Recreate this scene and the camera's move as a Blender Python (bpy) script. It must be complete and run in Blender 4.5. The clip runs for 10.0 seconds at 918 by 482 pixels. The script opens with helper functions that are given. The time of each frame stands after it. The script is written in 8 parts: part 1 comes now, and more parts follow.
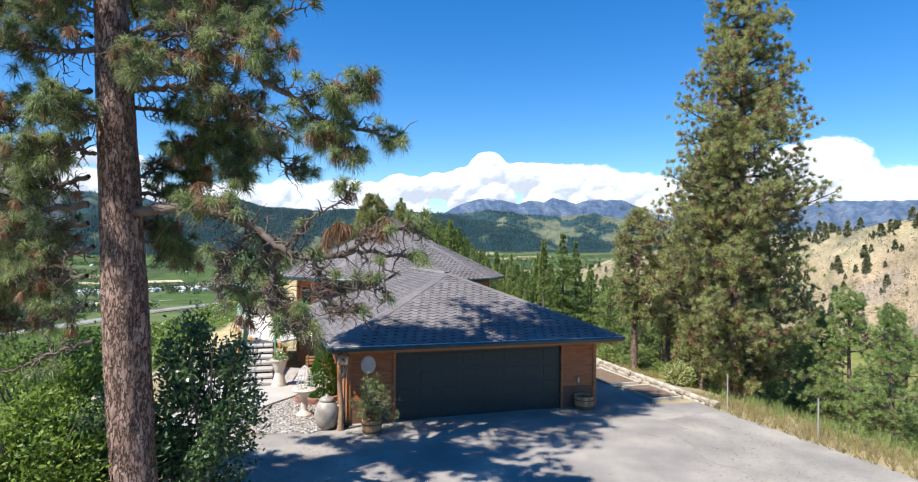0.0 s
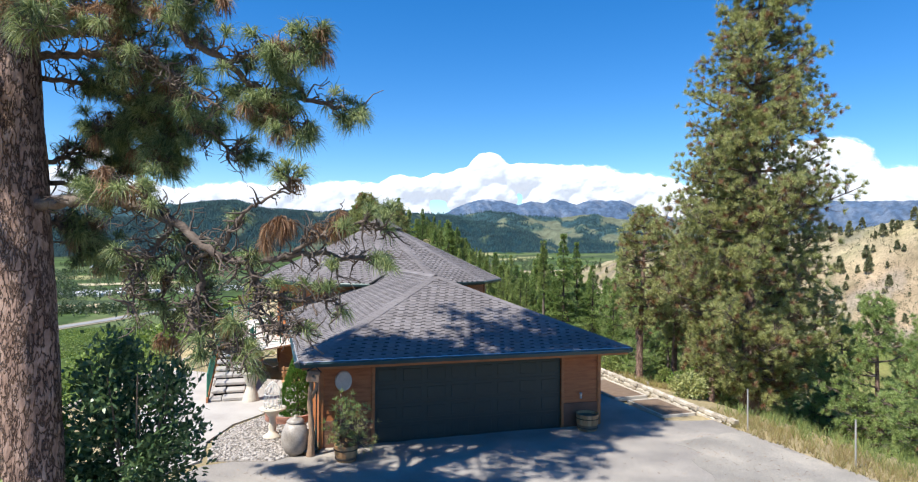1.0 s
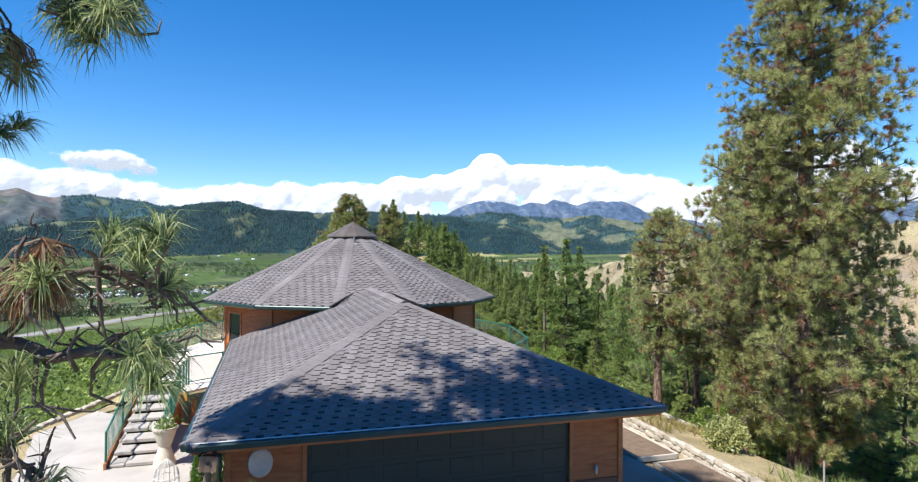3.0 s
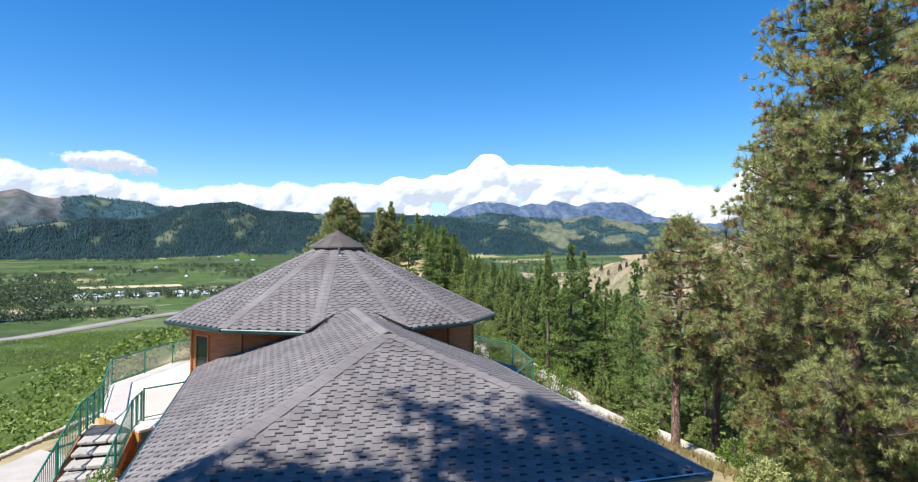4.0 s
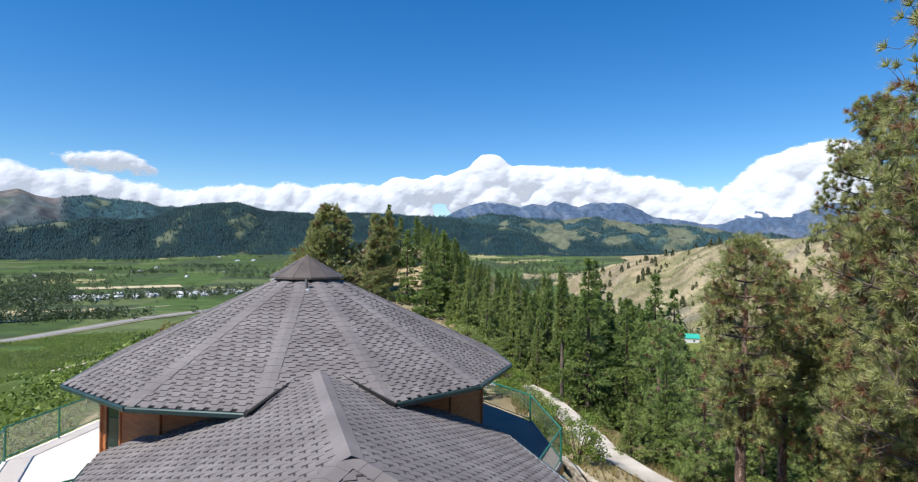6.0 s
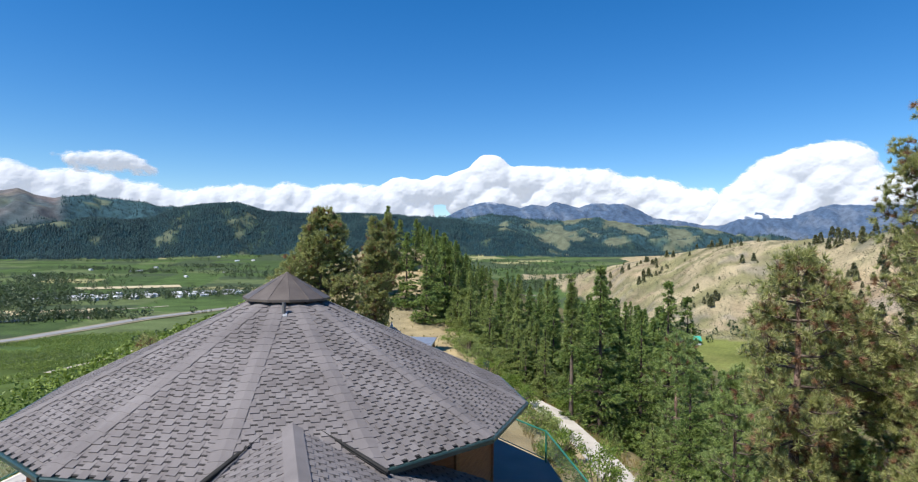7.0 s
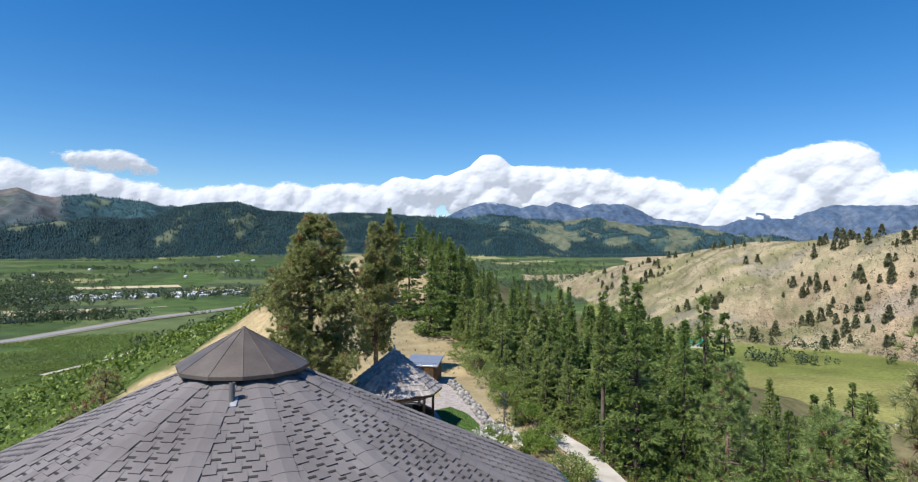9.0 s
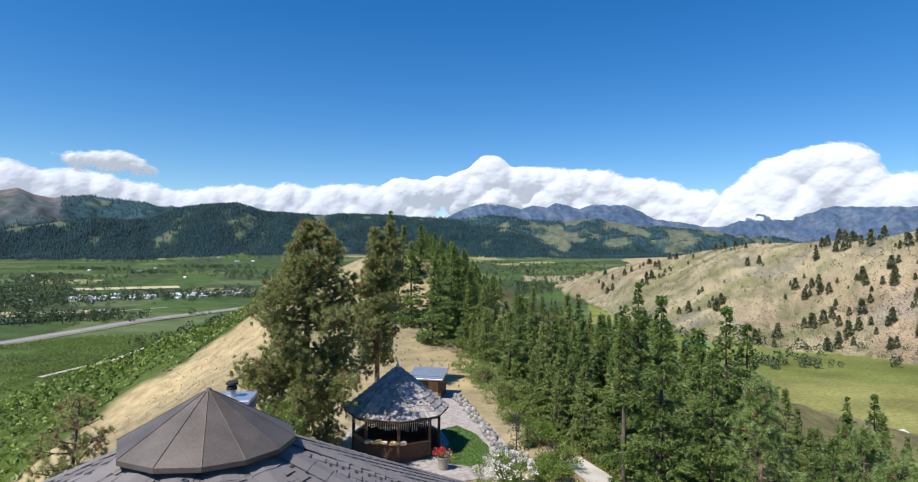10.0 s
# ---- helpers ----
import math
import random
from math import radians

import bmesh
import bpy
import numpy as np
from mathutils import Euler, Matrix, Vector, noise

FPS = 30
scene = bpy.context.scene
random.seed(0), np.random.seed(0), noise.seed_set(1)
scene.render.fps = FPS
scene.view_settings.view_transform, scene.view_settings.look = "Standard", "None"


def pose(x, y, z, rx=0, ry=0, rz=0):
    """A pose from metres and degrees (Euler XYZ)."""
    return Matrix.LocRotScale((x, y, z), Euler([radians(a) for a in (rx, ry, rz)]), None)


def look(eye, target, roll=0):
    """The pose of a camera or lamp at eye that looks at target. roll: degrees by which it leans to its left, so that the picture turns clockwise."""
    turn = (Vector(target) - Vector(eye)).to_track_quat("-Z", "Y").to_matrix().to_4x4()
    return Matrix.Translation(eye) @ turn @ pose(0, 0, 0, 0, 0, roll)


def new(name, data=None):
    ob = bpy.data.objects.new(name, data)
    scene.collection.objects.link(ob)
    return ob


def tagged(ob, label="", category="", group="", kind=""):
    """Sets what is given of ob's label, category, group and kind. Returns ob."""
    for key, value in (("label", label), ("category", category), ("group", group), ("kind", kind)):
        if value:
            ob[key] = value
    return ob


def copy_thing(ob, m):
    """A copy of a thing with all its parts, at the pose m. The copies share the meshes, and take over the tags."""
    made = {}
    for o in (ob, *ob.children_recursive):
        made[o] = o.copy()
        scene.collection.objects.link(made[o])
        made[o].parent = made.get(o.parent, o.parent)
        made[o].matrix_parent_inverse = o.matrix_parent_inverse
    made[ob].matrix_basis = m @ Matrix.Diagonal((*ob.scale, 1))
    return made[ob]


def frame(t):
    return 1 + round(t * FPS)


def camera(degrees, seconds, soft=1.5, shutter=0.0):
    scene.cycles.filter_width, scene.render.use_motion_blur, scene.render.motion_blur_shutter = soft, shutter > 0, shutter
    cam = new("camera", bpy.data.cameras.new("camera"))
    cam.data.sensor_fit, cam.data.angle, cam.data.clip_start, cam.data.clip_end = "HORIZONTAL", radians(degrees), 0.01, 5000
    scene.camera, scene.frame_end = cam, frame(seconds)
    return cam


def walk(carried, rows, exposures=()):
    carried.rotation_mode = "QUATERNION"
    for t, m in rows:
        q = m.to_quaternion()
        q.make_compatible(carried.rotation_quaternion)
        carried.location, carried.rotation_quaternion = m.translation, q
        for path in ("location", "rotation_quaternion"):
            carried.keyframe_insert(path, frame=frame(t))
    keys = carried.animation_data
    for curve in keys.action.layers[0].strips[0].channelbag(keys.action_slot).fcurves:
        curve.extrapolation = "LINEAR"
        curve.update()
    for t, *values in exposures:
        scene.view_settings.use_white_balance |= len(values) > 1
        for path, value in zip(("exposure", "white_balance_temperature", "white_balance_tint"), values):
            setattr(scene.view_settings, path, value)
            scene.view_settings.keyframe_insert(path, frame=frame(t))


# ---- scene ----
# the drone's path: a low, slow climb over the garage towards the house
cam = camera(75.0, 10.0, soft=1.2)
PATH = [
    (0, look((0.002, 0.000, 5.413), (0.002, 10.000, 5.526), 0.66)),
    (0.5, look((0.181, 1.043, 5.408), (0.175, 11.042, 5.526), 0.62)),
    (1, look((0.370, 2.118, 5.413), (0.362, 12.117, 5.540), 0.59)),
    (1.5, look((0.559, 3.241, 5.425), (0.547, 13.240, 5.555), 0.56)),
    (2, look((0.746, 4.419, 5.503), (0.733, 14.419, 5.636), 0.53)),
    (2.5, look((0.903, 5.658, 5.685), (0.886, 15.656, 5.827), 0.49)),
    (2.7, look((0.957, 6.160, 5.760), (0.938, 16.159, 5.904), 0.48)),
    (3.8, look((1.150, 9.067, 6.233), (1.126, 19.065, 6.391), 0.49)),
    (4, look((1.156, 9.600, 6.330), (1.130, 19.598, 6.490), 0.49)),
    (4.5, look((1.159, 10.937, 6.574), (1.133, 20.935, 6.735), 0.49)),
    (5, look((1.124, 12.300, 6.836), (1.097, 22.299, 7.000), 0.48)),
    (5.5, look((1.073, 13.674, 7.057), (1.043, 23.673, 7.223), 0.52)),
    (5.7, look((1.040, 14.221, 7.141), (1.007, 24.219, 7.306), 0.54)),
    (6.8, look((0.867, 17.309, 7.605), (0.831, 27.307, 7.781), 0.69)),
    (6.9, look((0.841, 17.582, 7.650), (0.806, 27.580, 7.825), 0.70)),
    (7, look((0.812, 17.851, 7.694), (0.776, 27.850, 7.869), 0.71)),
    (7.5, look((0.645, 19.188, 7.909), (0.608, 29.187, 8.082), 0.73)),
    (8, look((0.444, 20.522, 8.086), (0.405, 30.520, 8.257), 0.74)),
    (8.5, look((0.234, 21.850, 8.267), (0.194, 31.848, 8.439), 0.77)),
    (9, look((0.017, 23.173, 8.468), (-0.025, 33.171, 8.642), 0.79)),
    (9.5, look((-0.209, 24.490, 8.708), (-0.251, 34.488, 8.887), 0.81)),
    (10, look((-0.476, 25.770, 8.940), (-0.517, 35.768, 9.128), 0.84)),
]
EXPOSURES = [(0.0, 0.84), (2.5, 0.84), (4.5, 0.74), (5.5, 0.52), (7.5, 0.46), (10.0, 0.36)]
walk(cam, PATH, EXPOSURES)

# ---- daylight ----
SUN_DIR = Vector((-0.445, -0.373, 0.814)).normalized()
world = bpy.data.worlds.new("sky")
scene.world = world
world.use_nodes = True
wn = world.node_tree.nodes
sky = wn.new("ShaderNodeTexSky")
sky.sky_type = "NISHITA"
sky.sun_disc = False
sky.sun_elevation = math.asin(SUN_DIR.z)
sky.sun_rotation = math.atan2(SUN_DIR.x, SUN_DIR.y)
sky.altitude = 400
sky.dust_density = 0.0
sky.ozone_density = 4.0
deep = wn.new("ShaderNodeHueSaturation")
deep.inputs["Saturation"].default_value = 1.36
deep.inputs["Hue"].default_value = 0.505
world.node_tree.links.new(sky.outputs["Color"], deep.inputs["Color"])
world.node_tree.links.new(deep.outputs["Color"], wn["Background"].inputs["Color"])
wn["Background"].inputs["Strength"].default_value = 0.106
sun_data = bpy.data.lights.new("sun", "SUN")
sun_data.energy = 5.0
sun_data.angle = radians(0.53)
sun_data.color = (1.0, 0.955, 0.88)
sun = new("sun", sun_data)
sun.matrix_world = look(SUN_DIR * 100, (0, 0, 0))

# ---- materials ----
def mat(name, colours, scale=3.0, rough=0.85, bump=0.15, fine=40.0, metal=0.0, island=0.0, piece=0.0,
        stretch=(1, 1, 1), detail=5.0, mix_fine=0.35, dist=0.02):
    """A surface whose colour drifts between the given ones at two scales, with a fine relief."""
    m = bpy.data.materials.new(name)
    m.use_nodes = True
    nt = m.node_tree
    n, l = nt.nodes, nt.links
    b = n["Principled BSDF"]
    b.inputs["Roughness"].default_value = rough
    b.inputs["Metallic"].default_value = metal
    geo = n.new("ShaderNodeNewGeometry")
    mp = n.new("ShaderNodeMapping")
    mp.inputs["Scale"].default_value = stretch
    l.new(geo.outputs["Position"], mp.inputs["Vector"])
    a = n.new("ShaderNodeTexNoise")
    a.inputs["Scale"].default_value = scale
    a.inputs["Detail"].default_value = detail
    c = n.new("ShaderNodeTexNoise")
    c.inputs["Scale"].default_value = fine
    c.inputs["Detail"].default_value = 3.0
    for t in (a, c):
        l.new(mp.outputs["Vector"], t.inputs["Vector"])
    mix = n.new("ShaderNodeMath")
    mix.operation = "MULTIPLY_ADD"
    mix.inputs[1].default_value = mix_fine
    off = n.new("ShaderNodeMath")
    off.operation = "MULTIPLY_ADD"
    off.inputs[1].default_value = 1 - mix_fine
    l.new(c.outputs["Fac"], mix.inputs[0])
    l.new(a.outputs["Fac"], off.inputs[0])
    off.inputs[2].default_value = 0.0
    l.new(off.outputs[0], mix.inputs[2])
    last = mix.outputs[0]
    for k, which in ((island, "island"), (piece, "piece")):
        if k:
            src = geo.outputs["Random Per Island"] if which == "island" else n.new("ShaderNodeObjectInfo").outputs["Random"]
            ad = n.new("ShaderNodeMath")
            ad.operation = "MULTIPLY_ADD"
            ad.inputs[1].default_value = k
            l.new(src, ad.inputs[0])
            l.new(last, ad.inputs[2])
            sb = n.new("ShaderNodeMath")
            sb.operation = "SUBTRACT"
            sb.inputs[1].default_value = k / 2
            l.new(ad.outputs[0], sb.inputs[0])
            last = sb.outputs[0]
    ramp = n.new("ShaderNodeValToRGB")
    cr = ramp.color_ramp
    lo, hi = 0.3, 0.7
    for i, col in enumerate(colours):
        p = lo + (hi - lo) * i / max(1, len(colours) - 1)
        e = cr.elements[i] if i < 2 else cr.elements.new(p)
        e.position, e.color = p, (*col, 1)
    l.new(last, ramp.inputs["Fac"])
    l.new(ramp.outputs["Color"], b.inputs["Base Color"])
    if bump:
        bp = n.new("ShaderNodeBump")
        bp.inputs["Strength"].default_value = bump
        bp.inputs["Distance"].default_value = dist
        l.new(c.outputs["Fac"], bp.inputs["Height"])
        l.new(bp.outputs["Normal"], b.inputs["Normal"])
    return m


def leafy(name, colours, through_light=0.45, scale=0.8, rough=0.55, island=0.5):
    """Leaves and needles: coloured leaf by leaf and clump by clump, letting some light through."""
    m = mat(name, colours, scale=scale, rough=rough, bump=0, fine=6.0, island=island)
    nt = m.node_tree
    n, l = nt.nodes, nt.links
    b = n["Principled BSDF"]
    tr = n.new("ShaderNodeBsdfTranslucent")
    src = b.inputs["Base Color"].links[0].from_socket
    l.new(src, tr.inputs["Color"])
    mx = n.new("ShaderNodeMixShader")
    mx.inputs["Fac"].default_value = through_light
    l.new(b.outputs[0], mx.inputs[1])
    l.new(tr.outputs[0], mx.inputs[2])
    l.new(mx.outputs[0], n["Material Output"].inputs["Surface"])
    return m


M_SHINGLE = mat("asphalt_shingle", [(0.12, 0.107, 0.107), (0.166, 0.15, 0.15), (0.215, 0.197, 0.197)], scale=0.9, fine=110, rough=0.92, bump=0.4, island=0.2)
# shadow lines between tabs coloured in as dark granules; also the roof underlay
M_SHINGLE_GAP = mat("shingle_shadow_granules", [(0.022, 0.02, 0.02), (0.045, 0.04, 0.04)], scale=2, fine=90, rough=0.95)
M_CEDAR = mat("stained_cedar", [(0.2, 0.06, 0.018), (0.34, 0.115, 0.035), (0.42, 0.16, 0.055)], scale=2.2, fine=22, rough=0.6, bump=0.25, stretch=(1, 1, 7))
M_TRIMWOOD = mat("cedar_trim", [(0.26, 0.09, 0.03), (0.42, 0.17, 0.06)], scale=2.5, fine=30, rough=0.55, bump=0.2, stretch=(1, 1, 5))
M_GREENDOOR = mat("dark_green_paint", [(0.012, 0.028, 0.026), (0.02, 0.04, 0.036)], scale=1.5, fine=60, rough=0.5, bump=0.05)
M_GUTTER = mat("dark_teal_metal", [(0.02, 0.05, 0.05), (0.045, 0.085, 0.085)], scale=2, fine=50, rough=0.4, bump=0.03, metal=0.2)
M_DRIP = mat("pale_metal_edge", [(0.5, 0.52, 0.54), (0.7, 0.71, 0.72)], scale=3, fine=50, rough=0.35, metal=0.6, bump=0.02)
M_RAIL = mat("green_railing_paint", [(0.012, 0.12, 0.085), (0.025, 0.19, 0.13)], scale=4, fine=70, rough=0.4, bump=0.05)
M_DECK = mat("cream_deck_coating", [(0.62, 0.56, 0.5), (0.76, 0.7, 0.63)], scale=1.0, fine=45, rough=0.8, bump=0.1)
M_GREYDECK = mat("grey_deck_coating", [(0.17, 0.16, 0.15), (0.25, 0.24, 0.225)], scale=1.0, fine=45, rough=0.8, bump=0.1)
M_CONCRETE = mat("pale_concrete", [(0.3, 0.275, 0.25), (0.39, 0.36, 0.325), (0.46, 0.43, 0.39)], scale=0.9, fine=35, rough=0.9, bump=0.12)
M_ASPHALT = mat("worn_gravelly_asphalt", [(0.12, 0.11, 0.102), (0.245, 0.224, 0.2), (0.46, 0.41, 0.34)], scale=0.55, fine=38, rough=0.92, bump=0.5, mix_fine=0.52)
M_GRAVEL = mat("pale_pebbles", [(0.15, 0.135, 0.12), (0.32, 0.29, 0.26), (0.48, 0.44, 0.4)], scale=14, fine=60, rough=0.9, bump=0.6, island=0.6)
M_STONE = mat("pale_stone", [(0.24, 0.2, 0.15), (0.37, 0.32, 0.25), (0.48, 0.43, 0.35)], scale=4, fine=30, rough=0.9, bump=0.35, island=0.35, piece=0.35)
M_SOIL = mat("planter_soil", [(0.1, 0.065, 0.04), (0.2, 0.14, 0.095)], scale=5, fine=40, rough=0.95, bump=0.5)
M_BARK = mat("ponderosa_bark", [(0.15, 0.088, 0.064), (0.28, 0.18, 0.138), (0.43, 0.31, 0.25)], scale=7, fine=30, rough=0.95, bump=0.5, stretch=(1, 1, 0.4), dist=0.03)


def furrow(m):
    """Dark furrows between plates of bark."""
    nt = m.node_tree
    n, l = nt.nodes, nt.links
    geo = n.new("ShaderNodeNewGeometry")
    mp = n.new("ShaderNodeMapping")
    mp.inputs["Scale"].default_value = (9, 9, 3.0)
    l.new(geo.outputs["Position"], mp.inputs["Vector"])
    wob = n.new("ShaderNodeTexNoise")
    wob.inputs["Scale"].default_value = 1.6
    l.new(mp.outputs["Vector"], wob.inputs["Vector"])
    add = n.new("ShaderNodeVectorMath")
    add.operation = "MULTIPLY_ADD"
    add.inputs[1].default_value = (2.4, 2.4, 2.4)
    l.new(wob.outputs["Color"], add.inputs[0])
    l.new(mp.outputs["Vector"], add.inputs[2])
    vo = n.new("ShaderNodeTexVoronoi")
    vo.feature = "DISTANCE_TO_EDGE"
    vo.inputs["Scale"].default_value = 1.0
    l.new(add.outputs[0], vo.inputs["Vector"])
    rp = n.new("ShaderNodeValToRGB")
    rp.color_ramp.elements[0].position, rp.color_ramp.elements[0].color = 0.01, (0.3, 0.25, 0.22, 1)
    rp.color_ramp.elements[1].position, rp.color_ramp.elements[1].color = 0.14, (1, 1, 1, 1)
    l.new(vo.outputs["Distance"], rp.inputs["Fac"])
    b = n["Principled BSDF"]
    src = b.inputs["Base Color"].links[0].from_socket
    mx = n.new("ShaderNodeMix")
    mx.data_type, mx.blend_type = "RGBA", "MULTIPLY"
    mx.inputs["Factor"].default_value = 1.0
    l.new(src, mx.inputs["A"])
    l.new(rp.outputs["Color"], mx.inputs["B"])
    l.new(mx.outputs["Result"], b.inputs["Base Color"])
    bp = n.new("ShaderNodeBump")
    bp.inputs["Strength"].default_value = 1.0
    bp.inputs["Distance"].default_value = 0.05
    l.new(rp.outputs["Color"], bp.inputs["Height"])
    l.new(b.inputs["Normal"].links[0].from_socket, bp.inputs["Normal"])
    l.new(bp.outputs["Normal"], b.inputs["Normal"])


furrow(M_BARK)
M_BARKDARK = mat("dark_bark", [(0.03, 0.022, 0.018), (0.075, 0.055, 0.045), (0.12, 0.09, 0.072)], scale=6, fine=25, rough=0.95, bump=0.6, stretch=(1, 1, 0.4))
M_TWIG = mat("grey_brown_twig", [(0.045, 0.033, 0.026), (0.12, 0.09, 0.072), (0.2, 0.165, 0.13)], scale=5, fine=25, rough=0.95, bump=0.5)
M_PINE = leafy("pine_needles", [(0.075, 0.12, 0.05), (0.2, 0.265, 0.1), (0.4, 0.44, 0.2)], scale=1.4)
M_PINEG = leafy("fresh_pine_needles", [(0.17, 0.25, 0.07), (0.3, 0.4, 0.125), (0.45, 0.53, 0.21)], scale=0.9)
M_PINEDRY = leafy("dry_pine_needles", [(0.16, 0.075, 0.035), (0.3, 0.165, 0.085), (0.42, 0.27, 0.16)], scale=2)
M_PINE2 = leafy("yellowing_pine_needles", [(0.19, 0.22, 0.072), (0.37, 0.4, 0.14), (0.57, 0.56, 0.26)], scale=0.9)
M_PINE3 = leafy("olive_pine_needles", [(0.15, 0.185, 0.058), (0.31, 0.345, 0.115), (0.52, 0.52, 0.22)], scale=0.9)
M_FIR = leafy("fir_needles", [(0.075, 0.135, 0.034), (0.18, 0.265, 0.066), (0.34, 0.42, 0.12)], scale=0.5)
M_FIR2 = leafy("pale_fir_needles", [(0.115, 0.172, 0.046), (0.245, 0.315, 0.088), (0.41, 0.46, 0.155)], scale=0.5)
M_SHRUB = leafy("glossy_shrub_leaves", [(0.04, 0.085, 0.036), (0.1, 0.17, 0.065), (0.2, 0.28, 0.12)], scale=1.2, rough=0.35)
M_SHRUB2 = leafy("light_shrub_leaves", [(0.079, 0.145, 0.020), (0.172, 0.264, 0.040), (0.290, 0.370, 0.079)], scale=1.2)
M_ARB = leafy("arborvitae_sprays", [(0.06, 0.15, 0.02), (0.13, 0.26, 0.045), (0.2, 0.34, 0.07)], scale=3)

# ---- building helpers ----
def mesh_object(name, verts, faces, material, parent=None, label="", smooth=False, mats=None, index=None):
    me = bpy.data.meshes.new(name)
    me.from_pydata([tuple(v) for v in verts], [], [tuple(f) for f in faces])
    for m in (mats or [material]):
        me.materials.append(m)
    if index is not None:
        me.polygons.foreach_set("material_index", np.asarray(index, dtype=np.int32))
    if smooth:
        me.polygons.foreach_set("use_smooth", np.ones(len(me.polygons), dtype=bool))
    me.update()
    ob = new(name, me)
    if parent:
        ob.parent = parent
    if label:
        ob["label"] = label
    return ob


def part(name, bm, material, parent=None, label="", smooth=False):
    """Links a bmesh as one mesh object under a thing or a part."""
    me = bpy.data.meshes.new(name)
    bm.normal_update()
    bm.to_mesh(me)
    bm.free()
    me.materials.append(material)
    if smooth:
        me.polygons.foreach_set("use_smooth", np.ones(len(me.polygons), dtype=bool))
    ob = new(name, me)
    if parent:
        ob.parent = parent
    if label:
        ob["label"] = label
    return ob


def thing(name, label, category, m=None, group="", kind=""):
    ob = new(name)
    ob.empty_display_size = 0.2
    if m is not None:
        ob.matrix_world = m
    return tagged(ob, label, category, group, kind)


def box(bm, lo, hi, bevel=0.0, m=None):
    """Adds a box between two corners, with softened edges."""
    vs = [bm.verts.new((x, y, z)) for z in (lo[2], hi[2]) for x, y in ((lo[0], lo[1]), (hi[0], lo[1]), (hi[0], hi[1]), (lo[0], hi[1]))]
    fs = [bm.faces.new([vs[i] for i in f]) for f in ((3, 2, 1, 0), (4, 5, 6, 7), (0, 1, 5, 4), (1, 2, 6, 5), (2, 3, 7, 6), (3, 0, 4, 7))]
    if bevel:
        es = list({e for f in fs for e in f.edges})
        r = bmesh.ops.bevel(bm, geom=es, offset=bevel, segments=1, affect="EDGES", profile=0.5)
        vs = list({v for f in r["faces"] for v in f.verts} | {v for v in vs if v.is_valid})
    if m is not None:
        bmesh.ops.transform(bm, matrix=m, verts=vs)
    return vs


def boxed(name, lo, hi, material, parent=None, label="", bevel=0.01, m=None):
    bm = bmesh.new()
    box(bm, lo, hi, bevel, m)
    return part(name, bm, material, parent, label)


def lathe(bm, profile, segments=24, m=None, closed=True):
    """A turned body from (radius, height) pairs."""
    rings = []
    for r, z in profile:
        rings.append([bm.verts.new((r * math.cos(2 * math.pi * k / segments), r * math.sin(2 * math.pi * k / segments), z)) for k in range(segments)])
    for a, b in zip(rings, rings[1:]):
        for k in range(segments):
            bm.faces.new((a[k], a[(k + 1) % segments], b[(k + 1) % segments], b[k]))
    if closed:
        bm.faces.new(rings[0][::-1])
        bm.faces.new(rings[-1])
    if m is not None:
        bmesh.ops.transform(bm, matrix=m, verts=[v for r in rings for v in r])


def tube_arrays(points, radii, sides=8, cap=True):
    """Vertices and faces of a tapering tube along points."""
    pts = np.asarray(points, float)
    rad = np.asarray(radii, float)
    n = len(pts)
    tang = np.gradient(pts, axis=0)
    tang /= np.linalg.norm(tang, axis=1)[:, None] + 1e-9
    ref = np.array([0.0, 0, 1]) if abs(tang[0][2]) < 0.8 else np.array([1.0, 0, 0])
    a = np.cross(tang, ref)
    a /= np.linalg.norm(a, axis=1)[:, None] + 1e-9
    b = np.cross(tang, a)
    ang = np.linspace(0, 2 * np.pi, sides, endpoint=False)
    v = pts[:, None] + rad[:, None, None] * (np.cos(ang)[None, :, None] * a[:, None] + np.sin(ang)[None, :, None] * b[:, None])
    v = v.reshape(-1, 3)
    i = np.arange(n - 1)[:, None] * sides
    k = np.arange(sides)[None]
    k2 = (k + 1) % sides
    f = np.stack([i + k, i + sides + k, i + sides + k2, i + k2], -1).reshape(-1, 4)
    faces = [tuple(q) for q in f.tolist()]
    if cap:
        faces.append(tuple(range(sides)))
        faces.append(tuple(range((n - 1) * sides, n * sides))[::-1])
    return v, faces


class Heap:
    """Collects many small pieces of one mesh."""

    def __init__(self):
        self.v, self.f, self.n = [], [], 0

    def add(self, v, f):
        self.v.append(np.asarray(v, float))
        o = self.n
        self.f.extend(tuple(i + o for i in q) for q in f)
        self.n += len(v)

    def tube(self, points, radii, sides=6, cap=True):
        self.add(*tube_arrays(points, radii, sides, cap))

    def bar(self, a, b, r, sides=6):
        self.tube([a, b], [r, r], sides)

    def make(self, name, material, parent=None, label="", smooth=False):
        return mesh_object(name, np.concatenate(self.v) if self.v else [], self.f, material, parent, label, smooth)


